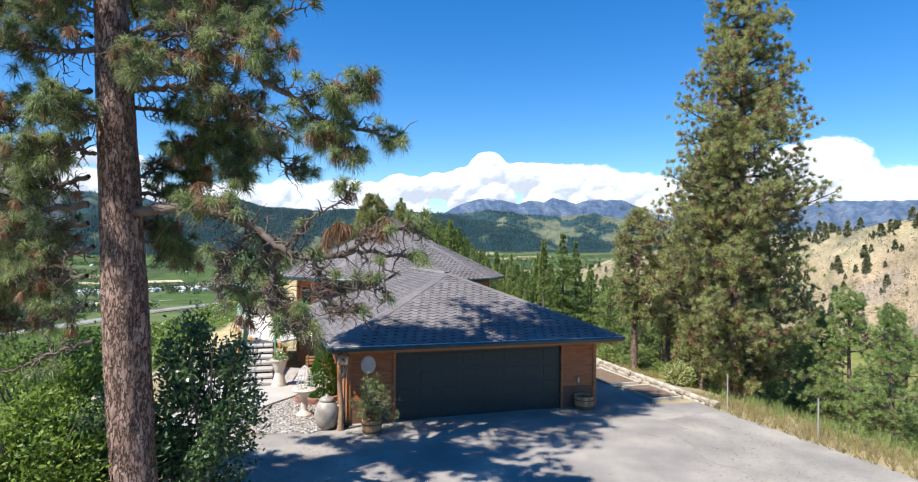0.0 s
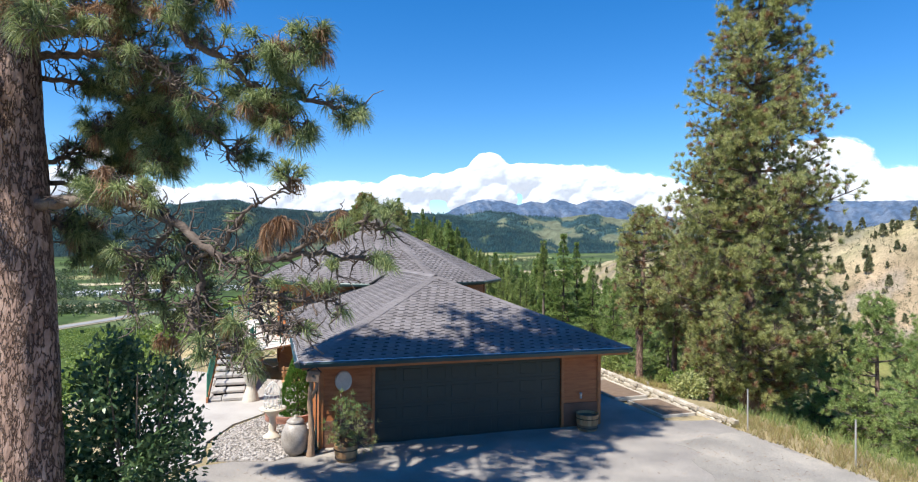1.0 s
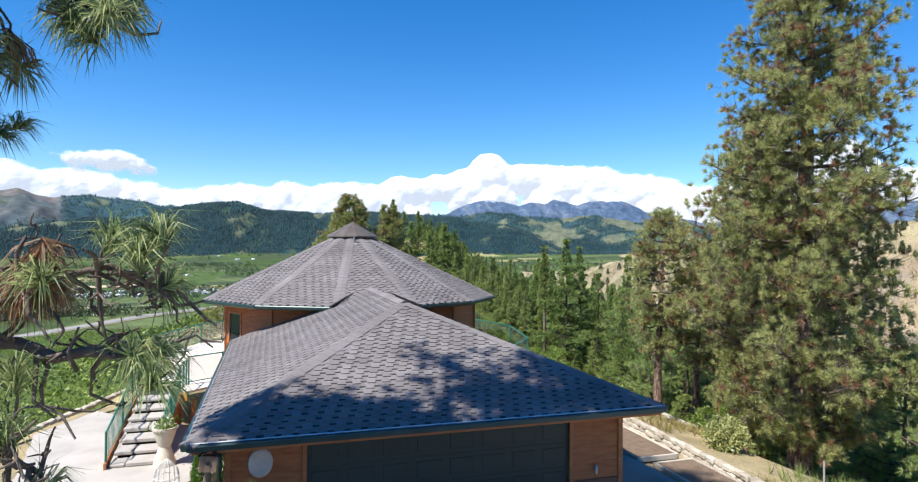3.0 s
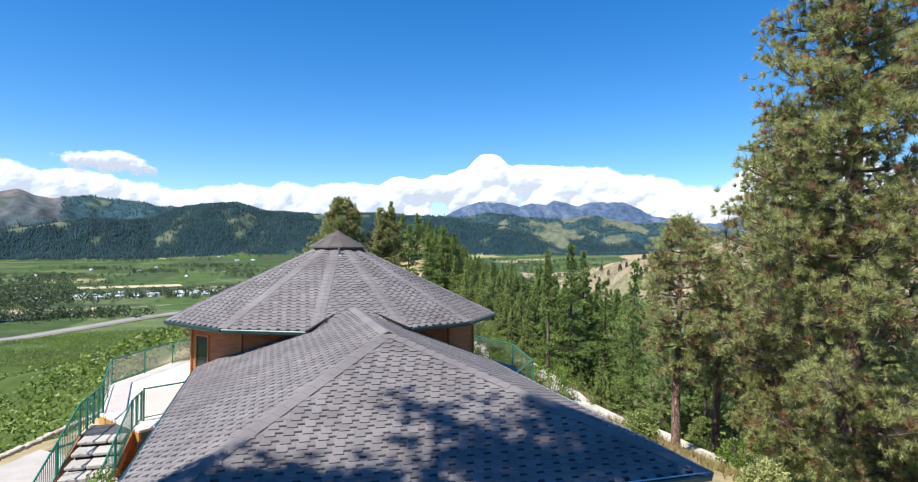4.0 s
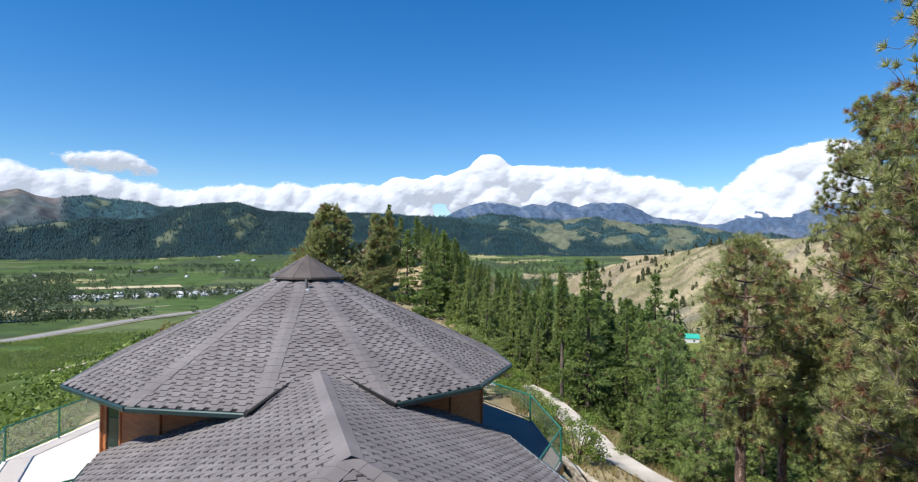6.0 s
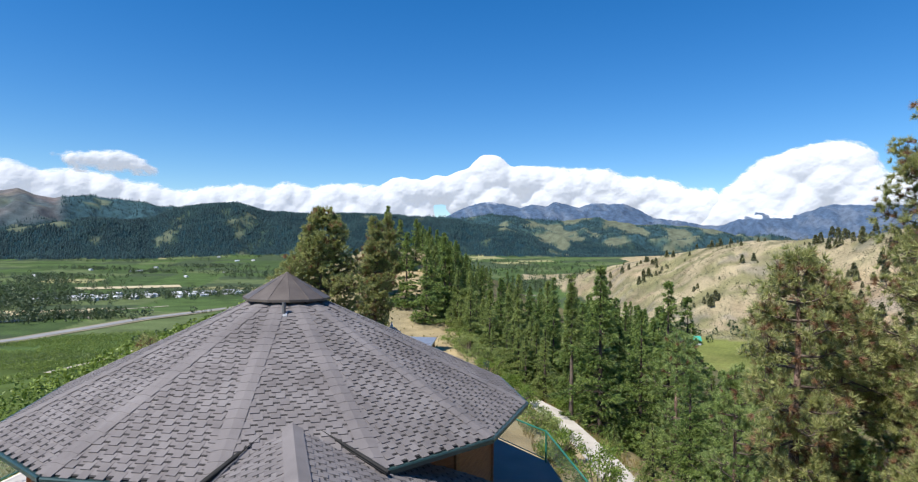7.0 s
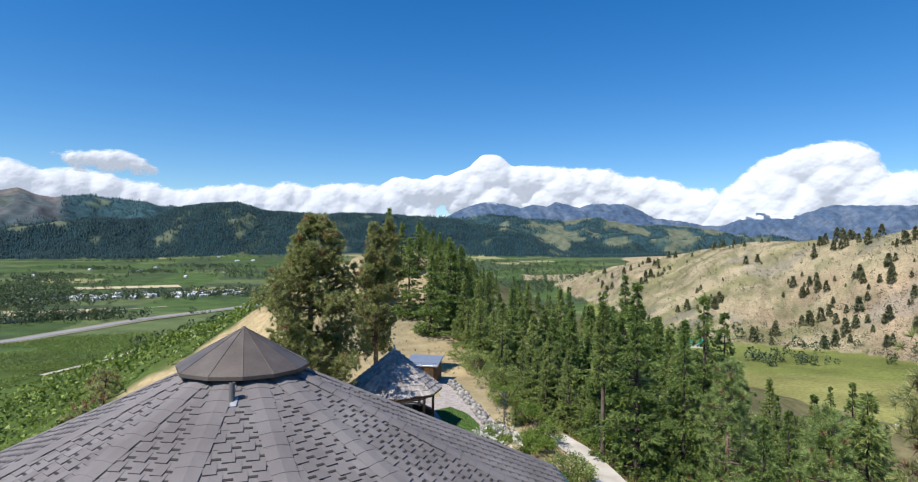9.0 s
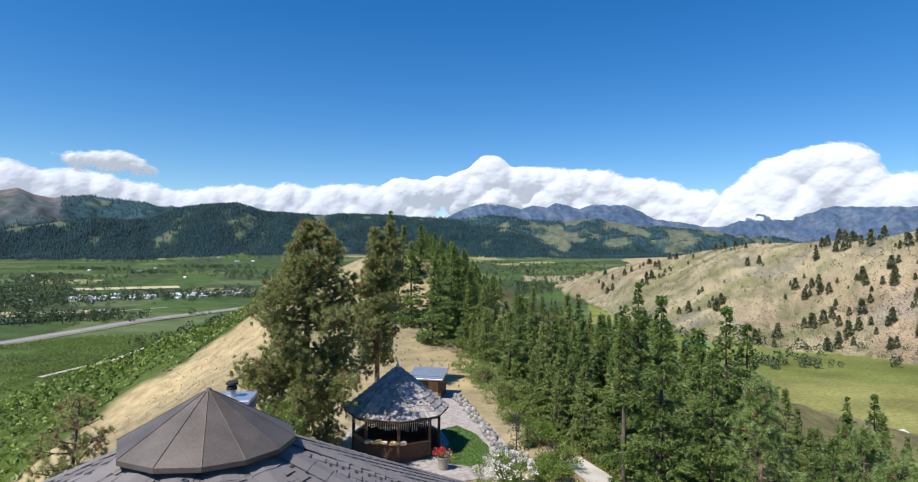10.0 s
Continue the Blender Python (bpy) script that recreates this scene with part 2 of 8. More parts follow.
def blades(points, axes_, rng, count, length, width, spread, droop=0.0):
    """Thin three-cornered blades bursting from points along axes: vertices and faces, one island each."""
    p = np.repeat(points, count, 0)
    ax = np.repeat(axes_, count, 0)
    d = rng.normal(size=p.shape)
    d /= np.linalg.norm(d, axis=1)[:, None]
    d = ax + spread * d
    d[:, 2] -= droop * rng.random(len(d))
    d /= np.linalg.norm(d, axis=1)[:, None] + 1e-9
    s = np.cross(d, rng.normal(size=p.shape))
    s /= np.linalg.norm(s, axis=1)[:, None] + 1e-9
    ln = length * (0.65 + 0.5 * rng.random(len(p)))[:, None]
    w = width * (0.7 + 0.6 * rng.random(len(p)))[:, None]
    st = p + d * ln * 0.05
    v = np.stack([st - s * w * 0.5, st + s * w * 0.5, p + d * ln], 1).reshape(-1, 3)
    f = np.arange(len(v)).reshape(-1, 3)
    return v, f


def soup(name, chunks, material, parent=None, label=""):
    """One mesh of triangles from several (vertices, faces) chunks."""
    vs, fs, o = [], [], 0
    for v, f in chunks:
        vs.append(v)
        fs.append(f + o)
        o += len(v)
    v, f = np.concatenate(vs), np.concatenate(fs).astype(np.int32)
    me = bpy.data.meshes.new(name)
    me.vertices.add(len(v))
    me.vertices.foreach_set("co", v.astype(np.float32).ravel())
    me.loops.add(f.size)
    me.loops.foreach_set("vertex_index", f.ravel())
    me.polygons.add(len(f))
    me.polygons.foreach_set("loop_start", np.arange(0, f.size, 3, dtype=np.int32))
    me.polygons.foreach_set("loop_total", np.full(len(f), 3, dtype=np.int32))
    me.materials.append(material)
    me.update()
    me.validate()
    ob = new(name, me)
    if parent:
        ob.parent = parent
    if label:
        ob["label"] = label
    return ob

# ---- the land: one sheet from the hilltop to the far mountains ----
FX, FY = 0.0, 26.0            # the point on the hilltop from which the far land is laid out
VALLEY = -76.0


def sstep(a, b, x):
    t = np.clip((x - a) / (b - a), 0, 1)
    return t * t * (3 - 2 * t)


def vnoise(x, y, seed=0):
    """Smooth value noise, -1 to 1."""
    xi, yi = np.floor(x), np.floor(y)
    fx, fy = x - xi, y - yi
    fx, fy = fx * fx * (3 - 2 * fx), fy * fy * (3 - 2 * fy)

    def r(a, b):
        h = np.sin(a * 127.1 + b * 311.7 + seed * 74.7) * 43758.5453
        return h - np.floor(h)
    return 2 * (r(xi, yi) * (1 - fx) * (1 - fy) + r(xi + 1, yi) * fx * (1 - fy) + r(xi, yi + 1) * (1 - fx) * fy + r(xi + 1, yi + 1) * fx * fy) - 1


def fbm(x, y, octaves=4, seed=0):
    s, a = 0, 0.5
    for k in range(octaves):
        s = s + a * vnoise(x * 2 ** k + 17 * k, y * 2 ** k - 9 * k, seed + k)
        a *= 0.5
    return s


CREST_Y = [-60, 5, 14.4, 20, 22, 33, 45, 60, 90, 118, 140, 165, 210, 300, 400]
CREST_Z = [0, 0, 0, 0, 0, -0.6, -2.1, -2.6, -2.3, 4.0, 8.2, 6, -8, -45, VALLEY]
EDGE_R = [14.5, 12.7, 11.8, 9.7, 8.8, 5.5, 4.4, 3.6, 2.0, -4, -9, -14, -20, -30, -30]
EDGE_L = [-16, -13.3, -12.9, -12.7, -12.6, -12.4, -11.5, -9.5, -9, -12, -17, -24, -34, -40, -40]
# far crests, by bearing in degrees: (tangent of the height angle)
GREEN_A = [-70, -37.5, -36.8, -35.7, -34.4, -33.0, -31.8, -30.6, -28.0, -26.7, -24.9, -18.1, -9.1, -1.3, 0.9, 2.9, 6.5, 9.8, 11.9, 13.0, 14.3, 16.2, 18.7, 20.7, 23.6, 26.3, 31.1, 70]
GREEN_T = [0.08, 0.0723, 0.0764, 0.0683, 0.0641, 0.0681, 0.071, 0.0664, 0.0654, 0.0613, 0.0619, 0.0537, 0.0505, 0.0545, 0.0557, 0.0591, 0.0539, 0.0523, 0.0583, 0.0602, 0.0545, 0.048, 0.048, 0.0461, 0.037, 0.0264, 0.0166, 0.02]
FOOT_A = [-70, -37.5, -35.3, -33.4, -31.8, -29.7, -27.6, -25.8, -24.9, -23.5, -20.6, -18.1, -14.0, -9.1, -4.7, -1.3, 0.9, 4.3, 6.8, 8.7, 9.8, 17.2, 70]
FOOT_T = [0.03, 0.0211, 0.028, 0.035, 0.0411, 0.0366, 0.0432, 0.0576, 0.0628, 0.0666, 0.0706, 0.0584, 0.055, 0.0582, 0.057, 0.0512, 0.0449, 0.0389, 0.0267, 0.0126, 0.0012, -0.012, -0.03]
BLUE_A = [-70, -8, -2.5, -0.9, 0.9, 2.6, 4.3, 5.6, 6.8, 8.1, 9.0, 9.8, 11.1, 12.5, 14.1, 15.1, 16.7, 17.9, 19.7, 22.1, 23.3, 24.3, 26.3, 28.5, 29.6, 30.7, 31.9, 34.3, 37.5, 70]
BLUE_T = [0.03, 0.03, 0.0489, 0.0631, 0.0782, 0.0835, 0.0798, 0.0742, 0.0801, 0.0754, 0.0851, 0.0803, 0.0746, 0.0822, 0.0802, 0.081, 0.0686, 0.0564, 0.0535, 0.0451, 0.0442, 0.0504, 0.0641, 0.0566, 0.0606, 0.0687, 0.074, 0.0711, 0.07, 0.07]
SPUR_A = [6, 8.5, 10.9, 14.1, 17.2, 19.7, 22.1, 24.5, 26.3, 28.5, 33.1, 35, 36.1, 37.5, 45, 60, 90]
SPUR_D = [1500, 1400, 1265, 1135, 1030, 970, 895, 845, 810, 760, 665, 640, 625, 605, 550, 500, 480]
SPUR_Z = [VALLEY, -72, -45, -16.4, -2.3, 8.1, 15.3, 22.1, 25.3, 25.8, 25.5, 26.4, 28.5, 31.1, 38, 44, 48]
SPUR_F = [1450, 1250, 1000, 770, 610, 540, 490, 475, 470, 460, 450, 440, 430, 420, 380, 350, 330]


def valley_level(r, a):
    """The valley floor, which rises gently towards the foot of the mountains."""
    return VALLEY + np.interp(a, [-37.5, -28, -19, -10], [26, 33, 54, 60]) * sstep(1250, 2800, r)


def crumple(x, y, octaves, seed):
    """Sharp ribs between rounded gullies, -1 to 1."""
    return 1 - 4 * np.abs(fbm(x, y, octaves, seed))


def land(x, y):
    """Height of the ground."""
    x, y = np.asarray(x, float), np.asarray(y, float)
    cz = np.interp(y, CREST_Y, CREST_Z)
    er, el = np.interp(y, CREST_Y, EDGE_R), np.interp(y, CREST_Y, EDGE_L)
    dr, dl = np.maximum(x - er, 0), np.maximum(el - x, 0)
    fall_r = np.interp(dr, [0, 3, 8, 30, 80, 170, 400], [0, 0.5, 2.6, 12, 30, 50, 56])
    fall_l = np.interp(dl, [0, 3, 30, 60, 140, 330, 600], [0, 0.9, 15.5, 27, 45, 72, 78])
    back = sstep(-60, -15, y) 
    near = cz - fall_r * back - fall_l
    rough = fbm(x * 0.11, y * 0.11, 3, 3) * np.minimum(1.2, 0.12 * (dr + dl)) * (1 + 0.012 * (dr + dl))
    near = near + rough
    r = np.hypot(x - FX, y - FY)
    a = np.degrees(np.arctan2(x - FX, y - FY))
    # right hand side: a green hollow that opens into the main valley
    hollow = np.interp(a, [-5, 8, 20, 40, 90], [VALLEY, VALLEY, -56, -50, -50])
    level = valley_level(r, a)
    far = hollow + (level - VALLEY) + fbm(x * 0.004, y * 0.004, 3, 8) * 3.0
    # dry spur beyond the hollow
    D, Z, F = np.interp(a, SPUR_A, SPUR_D), np.interp(a, SPUR_A, SPUR_Z), np.interp(a, SPUR_A, SPUR_F)
    up = np.clip((r - F) / (D - F), 0, 1)
    shape = 0.35 * up + 0.65 * sstep(0, 1, up)
    spur = hollow + (Z - hollow) * shape
    spur = np.where(r > D, Z + (VALLEY - Z) * sstep(D, D * 1.8, r), spur)
    gully = (fbm(a * 0.32, r * 0.0035, 4, 21) * 16 + crumple(x * 0.009 + y * 0.004, y * 0.006, 4, 23) * 5) * np.sin(np.pi * np.clip(up, 0, 1)) + fbm(x * 0.03, y * 0.03, 3, 5) * 3 * up
    far = np.where((a > 6) & (r > F), np.maximum(far, spur + gully * sstep(6, 13, a)), far)
    # wooded mountains
    gt = np.interp(a, GREEN_A, GREEN_T)
    up = np.clip((r - 2850 - 180 * fbm(a * 0.12, a * 0 + 3, 3, 4)) / 1100, 0, 1)
    gz = 9 + gt * 3950
    ribs = crumple(x * 0.0017, y * 0.0017, 5, 13) * 75 + crumple(x * 0.006, y * 0.006, 3, 14) * 16
    g = level + (gz - level) * (0.35 * up + 0.65 * sstep(0, 1, up)) + (ribs - 15) * 3 * up * (1 - up) + fbm(a * 2.3, r * 0.003, 3, 12) * 6 * up
    # wooded foothills before them
    ft = np.interp(a, FOOT_A, FOOT_T) + 0.0016 * fbm(a * 1.4, a * 0 + 5, 3, 51)
    uf = np.clip((r - 2700 - 90 * fbm(a * 0.2, a * 0 + 9, 3, 52)) / 450, 0, 1)
    rise = np.maximum(0, 9 + ft * 3150 - level)
    foot = level + rise * (0.5 * uf + 0.5 * sstep(0, 1, uf)) * (1 - 0.55 * sstep(3170, 3500, r)) + ribs * 0.5 * np.clip(rise / 160, 0, 1) * 4 * uf * (1 - uf)
    g = np.where(uf > 0, np.maximum(g, foot), g)
    behind = sstep(3950, 4250, r)
    bt = np.interp(a, BLUE_A, BLUE_T)
    bz = 9 + bt * 4720 + (0.22 - np.abs(fbm(a * 1.5, r * 0 + 1, 4, 40))) * 16
    upb = np.clip((r - 4150) / 570, 0, 1)
    blue = 60 + (bz - 60) * upb + crumple(x * 0.0055, y * 0.0045, 4, 44) * 95 * upb * (1 - upb) * 2
    mount = np.where(r > 3950, np.maximum(g * (1 - behind) + (60) * behind, blue), g)
    far = np.where((up > 0) | (uf > 0), np.maximum(far, mount), far)
    # hand over from the hill to the far land
    return np.maximum(near, far)


# how far down the flank the dry grass gives way to orchards
ORCHARD_Y = [40, 100, 114, 122, 128, 135, 140, 200]
ORCHARD_D = [52, 48, 45, 42, 35, 29, 22, 8]


def bare_hills(x, y, a):
    """Where the forest on the mountains opens."""
    return fbm(x * 0.0085, y * 0.0085, 5, 71) + 0.2 * fbm(x * 0.0015, y * 0.0015, 2, 72) - 0.13 + 0.42 * sstep(1, 9, a) * sstep(2800, 3300, np.hypot(x, y))


def land_cover(x, y, z):
    """Base colour of the ground by what grows there; the mountains also carry a painted haze tint."""
    r = np.hypot(x - FX, y - FY)
    a = np.degrees(np.arctan2(x - FX, y - FY))
    dry = np.array([0.36, 0.28, 0.155])
    dry2 = np.array([0.28, 0.235, 0.14])
    green = np.array([0.085, 0.125, 0.03])
    vine = np.array([0.06, 0.088, 0.022])
    # forest green shifted towards blue for haze
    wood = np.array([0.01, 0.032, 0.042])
    n1, n2 = fbm(x * 0.05, y * 0.05, 4, 1), fbm(x * 0.008, y * 0.008, 4, 2)
    c = dry + (dry2 - dry) * np.clip(0.5 + n1 * 1.2, 0, 1)[:, None]

    def lay(mask, colour):
        nonlocal c
        m = np.clip(mask, 0, 1)[:, None]
        c = c * (1 - m) + np.asarray(colour) * m
    el, er = np.interp(y, CREST_Y, EDGE_L), np.interp(y, CREST_Y, EDGE_R)
    # scrub on the tree-grown side of the hill
    lay(sstep(4, 12, x - er) * (r < 300) * (0.75 + 0.5 * n1) * (a > -20), (0.075, 0.075, 0.03))
    # orchards on the lower left flank
    dl = el - x
    rows = 0.5 + 0.5 * np.sin((x * 0.55 + y * 0.83) * 2 * np.pi / 4.2)
    flank = sstep(-1.5, 1.5, dl + 3 * n1 - np.interp(y, ORCHARD_Y, ORCHARD_D))
    left = (a < 2) & (r < 640)
    lay(flank * left, vine)
    lay(flank * left * (r > 330) * sstep(0.1, 0.3, n2), (0.1, 0.13, 0.04))
    # the flat valley
    level = valley_level(r, a)
    floor_ = (z < level + 12) & (r > 330) & (r < 3300)
    patch = np.floor(x / 130 + 0.3 * y / 170) * 7.1 + np.floor(y / 105 - 0.2 * x / 170) * 3.7
    pick = np.sin(patch * 12.9898) * 43758.5
    pick = pick - np.floor(pick)
    far_ = floor_ & (r > 520)
    lay(far_ * 1.0, (0.062, 0.1, 0.03))
    lay(far_ * (pick < 0.22), (0.05, 0.08, 0.027))
    lay(far_ * ((pick > 0.22) & (pick < 0.4)), (0.095, 0.125, 0.05))
    lay(far_ * (pick > 0.95), (0.26, 0.25, 0.12))
    lay(far_ * (pick > 0.4) * (pick < 0.62), (0.05, 0.072, 0.035))
    # hollow with its green meadow
    meadow = (a > 12) & (z < -44 + 4 * n1) & (r > 90)
    lay(meadow * 1.0, (0.15, 0.17, 0.045))
    lay(meadow * sstep(0.0, 0.25, n2), (0.2, 0.195, 0.065))
    # dry spur
    sp = (a > 6) & (r > np.interp(a, SPUR_A, SPUR_F)) & (r < 1800) & (z > VALLEY + 9)
    lay(sp * (r > 0), np.array([0.315, 0.265, 0.165]))
    lay(sp * sstep(0.02, 0.3, n2 + 0.3 * n1), (0.26, 0.205, 0.13))
    lay(sp * sstep(0.04, 0.24, fbm(x * 0.02, y * 0.03, 4, 61)) * 0.85, (0.19, 0.18, 0.085))
    lay(sp * sstep(0.12, 0.3, fbm(x * 0.05, y * 0.06, 4, 67)) * 0.6, (0.13, 0.135, 0.065))
    lay(sp * sstep(33, 36, a) * sstep(0.75, 0.45, (r - 420) / 230) * 0.7, (0.30, 0.22, 0.145))
    lay(sp * sstep(0.24, 0.34, fbm(x * 0.02, y * 0.03, 4, 66)) * 0.5, (0.2, 0.18, 0.155))
    # mountains, with the blue of distance haze mixed into their colours
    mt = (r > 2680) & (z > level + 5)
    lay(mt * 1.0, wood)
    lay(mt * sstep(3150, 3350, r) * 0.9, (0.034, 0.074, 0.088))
    bare = bare_hills(x, y, a)
    lay(mt * sstep(0.16, 0.3, bare) * np.where(a > 3, 0.85, 0.65), (0.15, 0.145, 0.115))
    lay(mt * sstep(0.02, 0.2, bare) * 0.45, (0.075, 0.105, 0.05))
    lay(mt * sstep(-33.2, -34.6, a) * sstep(3150, 3450, r) * (0.55 + 0.6 * n2), (0.15, 0.125, 0.12))
    # the farthest range gets the strongest haze blue as its rock colour
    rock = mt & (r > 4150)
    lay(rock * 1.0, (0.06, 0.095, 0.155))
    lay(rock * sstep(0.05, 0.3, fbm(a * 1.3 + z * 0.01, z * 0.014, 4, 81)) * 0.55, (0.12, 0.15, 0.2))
    snow = rock & (z > np.where((a > 23.5) & (a < 29), 262, 385))
    lay(snow * sstep(-0.08, 0.1, fbm(a * 2.1 + z * 0.02, z * 0.03, 3, 91)) * np.where((a > 22) & (a < 30), 0.9, 0.3), (0.7, 0.73, 0.78))
    return c, rows * flank * left


def build_ground():
    cx, cy = 0.0, -14.0
    az = np.concatenate([np.arange(-180, -60, 6), np.arange(-60, -46, 1.0), np.arange(-46, 46, 0.19), np.arange(46, 60, 1.0), np.arange(60, 180, 6)])
    rings = [0.0, 3.0]
    while rings[-1] < 4880:
        rings.append(rings[-1] + min(rings[-1] * 0.0175 + 0.05, 25.0 if rings[-1] < 4100 else 22.0))
    rr = np.array(rings[1:])
    A, R = np.meshgrid(np.radians(az), rr)
    x, y = cx + R * np.sin(A), cy + R * np.cos(A)
    x, y = x.ravel(), y.ravel()
    z = land(x, y)
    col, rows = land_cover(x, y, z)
    n, m = len(rr), len(az)
    v = np.stack([x, y, z], 1)
    v = np.vstack([v, [[cx, cy, 0.0]]])
    i = np.arange(n - 1)[:, None] * m
    k = np.arange(m)[None]
    k2 = (k + 1) % m
    f = np.stack([i + k, i + k2, i + m + k2, i + m + k], -1).reshape(-1, 4).tolist()
    f += [(n * m, (q + 1) % m, q) for q in range(m)]
    f = [tuple(q[::-1]) for q in f]
    me = bpy.data.meshes.new("ground")
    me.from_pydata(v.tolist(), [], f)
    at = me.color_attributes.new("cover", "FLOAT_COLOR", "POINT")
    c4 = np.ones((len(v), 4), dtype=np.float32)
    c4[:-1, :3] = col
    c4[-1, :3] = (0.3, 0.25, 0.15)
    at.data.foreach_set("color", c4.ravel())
    me.polygons.foreach_set("use_smooth", np.ones(len(me.polygons), dtype=bool))
    mt = bpy.data.materials.new("open_land")
    mt.use_nodes = True
    nt = mt.node_tree
    nn, l = nt.nodes, nt.links
    b = nn["Principled BSDF"]
    b.inputs["Roughness"].default_value = 0.95
    b.inputs["Specular IOR Level"].default_value = 0.1
    ca = nn.new("ShaderNodeVertexColor")
    ca.layer_name = "cover"
    geo = nn.new("ShaderNodeNewGeometry")
    last = ca.outputs["Color"]
    for s, lo, hi in ((0.03, 0.72, 1.28), (0.6, 0.75, 1.25), (9.0, 0.8, 1.2)):
        no = nn.new("ShaderNodeTexNoise")
        no.inputs["Scale"].default_value = s
        no.inputs["Detail"].default_value = 6
        l.new(geo.outputs["Position"], no.inputs["Vector"])
        mr = nn.new("ShaderNodeMapRange")
        mr.inputs["From Min"].default_value, mr.inputs["From Max"].default_value = 0.3, 0.7
        mr.inputs["To Min"].default_value, mr.inputs["To Max"].default_value = lo, hi
        l.new(no.outputs["Fac"], mr.inputs["Value"])
        mx = nn.new("ShaderNodeVectorMath")
        mx.operation = "SCALE"
        l.new(last, mx.inputs[0])
        l.new(mr.outputs[0], mx.inputs["Scale"])
        last = mx.outputs[0]
    l.new(last, b.inputs["Base Color"])
    bp = nn.new("ShaderNodeBump")
    bp.inputs["Strength"].default_value = 0.6
    bp.inputs["Distance"].default_value = 0.08
    l.new(no.outputs["Fac"], bp.inputs["Height"])
    l.new(bp.outputs["Normal"], b.inputs["Normal"])
    me.materials.append(mt)
    me.update()
    return tagged(new("ground", me), "dry grassy hilltop falling to a green valley and mountains", "ground", kind="structure")


ground = build_ground()


def gz(x, y):
    return float(land(np.array([x]), np.array([y]))[0])

# ---- the house and its garage ----
GA = radians(17.44)
GARAGE = pose(0.71, 19.477, 0, 0, 0, 17.44)
C0 = Vector((-3.79, 33.70, 0))
EAVE_R, EAVE_Z = 6.27, 3.89
EAVE_ANG = [radians(a) for a in (218, 248.6, 275.8, 300.9, 326.5, 354.8, 382.9, 413, 443, 473, 503, 533)]
RISE = 0.405
G_HALF, G_OUT, G_EAVE, G_RIDGE = 4.81, 0.78, 2.48, 4.43
CUP_R, CUP_Z, TOP_Z = 1.13, 6.44, 7.09


def ring(r, z, off=0.0):
    return [Vector((C0.x + r * math.cos(a + off), C0.y + r * math.sin(a + off), z)) for a in EAVE_ANG]


def poly_slab(bm, pts, thick):
    """A plate with the given upper outline, hanging down by thick."""
    up = [bm.verts.new(p) for p in pts]
    dn = [bm.verts.new(Vector(p) - Vector((0, 0, thick))) for p in pts]
    bm.faces.new(up)
    bm.faces.new(dn[::-1])
    n = len(pts)
    for i in range(n):
        bm.faces.new((up[(i + 1) % n], up[i], dn[i], dn[(i + 1) % n]))


house = thing("house", "twelve-sided cedar house with grey shingle roof and attached garage", "house")
M_COPPER = mat("weathered_brown_metal", [(0.085, 0.07, 0.06), (0.125, 0.103, 0.088), (0.165, 0.14, 0.12)], scale=2.5, fine=40, rough=0.5, bump=0.04, metal=0.3)
M_DARK = mat("dark_recess", [(0.012, 0.012, 0.012), (0.03, 0.028, 0.026)], scale=4, fine=30, rough=0.9)
M_WINDOW = bpy.data.materials.new("window_glass")
M_WINDOW.use_nodes = True
_w = M_WINDOW.node_tree.nodes["Principled BSDF"]
_w.inputs["Base Color"].default_value = (0.02, 0.03, 0.03, 1)
_w.inputs["Roughness"].default_value = 0.05
_w.inputs["Specular IOR Level"].default_value = 0.8
M_PANEL = bpy.data.materials.new("clear_rail_panel")
M_PANEL.use_nodes = True
_n, _l = M_PANEL.node_tree.nodes, M_PANEL.node_tree.links
_t = _n.new("ShaderNodeBsdfTransparent")
_x = _n.new("ShaderNodeMixShader")
_x.inputs["Fac"].default_value = 0.22
_n["Principled BSDF"].inputs["Base Color"].default_value = (0.62, 0.62, 0.56, 1)
_n["Principled BSDF"].inputs["Roughness"].default_value = 0.25
_l.new(_t.outputs[0], _x.inputs[1])
_l.new(_n["Principled BSDF"].outputs[0], _x.inputs[2])
_l.new(_x.outputs[0], _n["Material Output"].inputs["Surface"])

M_MESH = M_PANEL.copy()
M_MESH.name = "fine_wire_mesh"
M_MESH.node_tree.nodes["Principled BSDF"].inputs["Base Color"].default_value = (0.1, 0.14, 0.12, 1)
for _q in M_MESH.node_tree.nodes:
    if _q.type == "MIX_SHADER":
        _q.inputs["Fac"].default_value = 0.2

COURSE, TAB = 0.19, 0.31


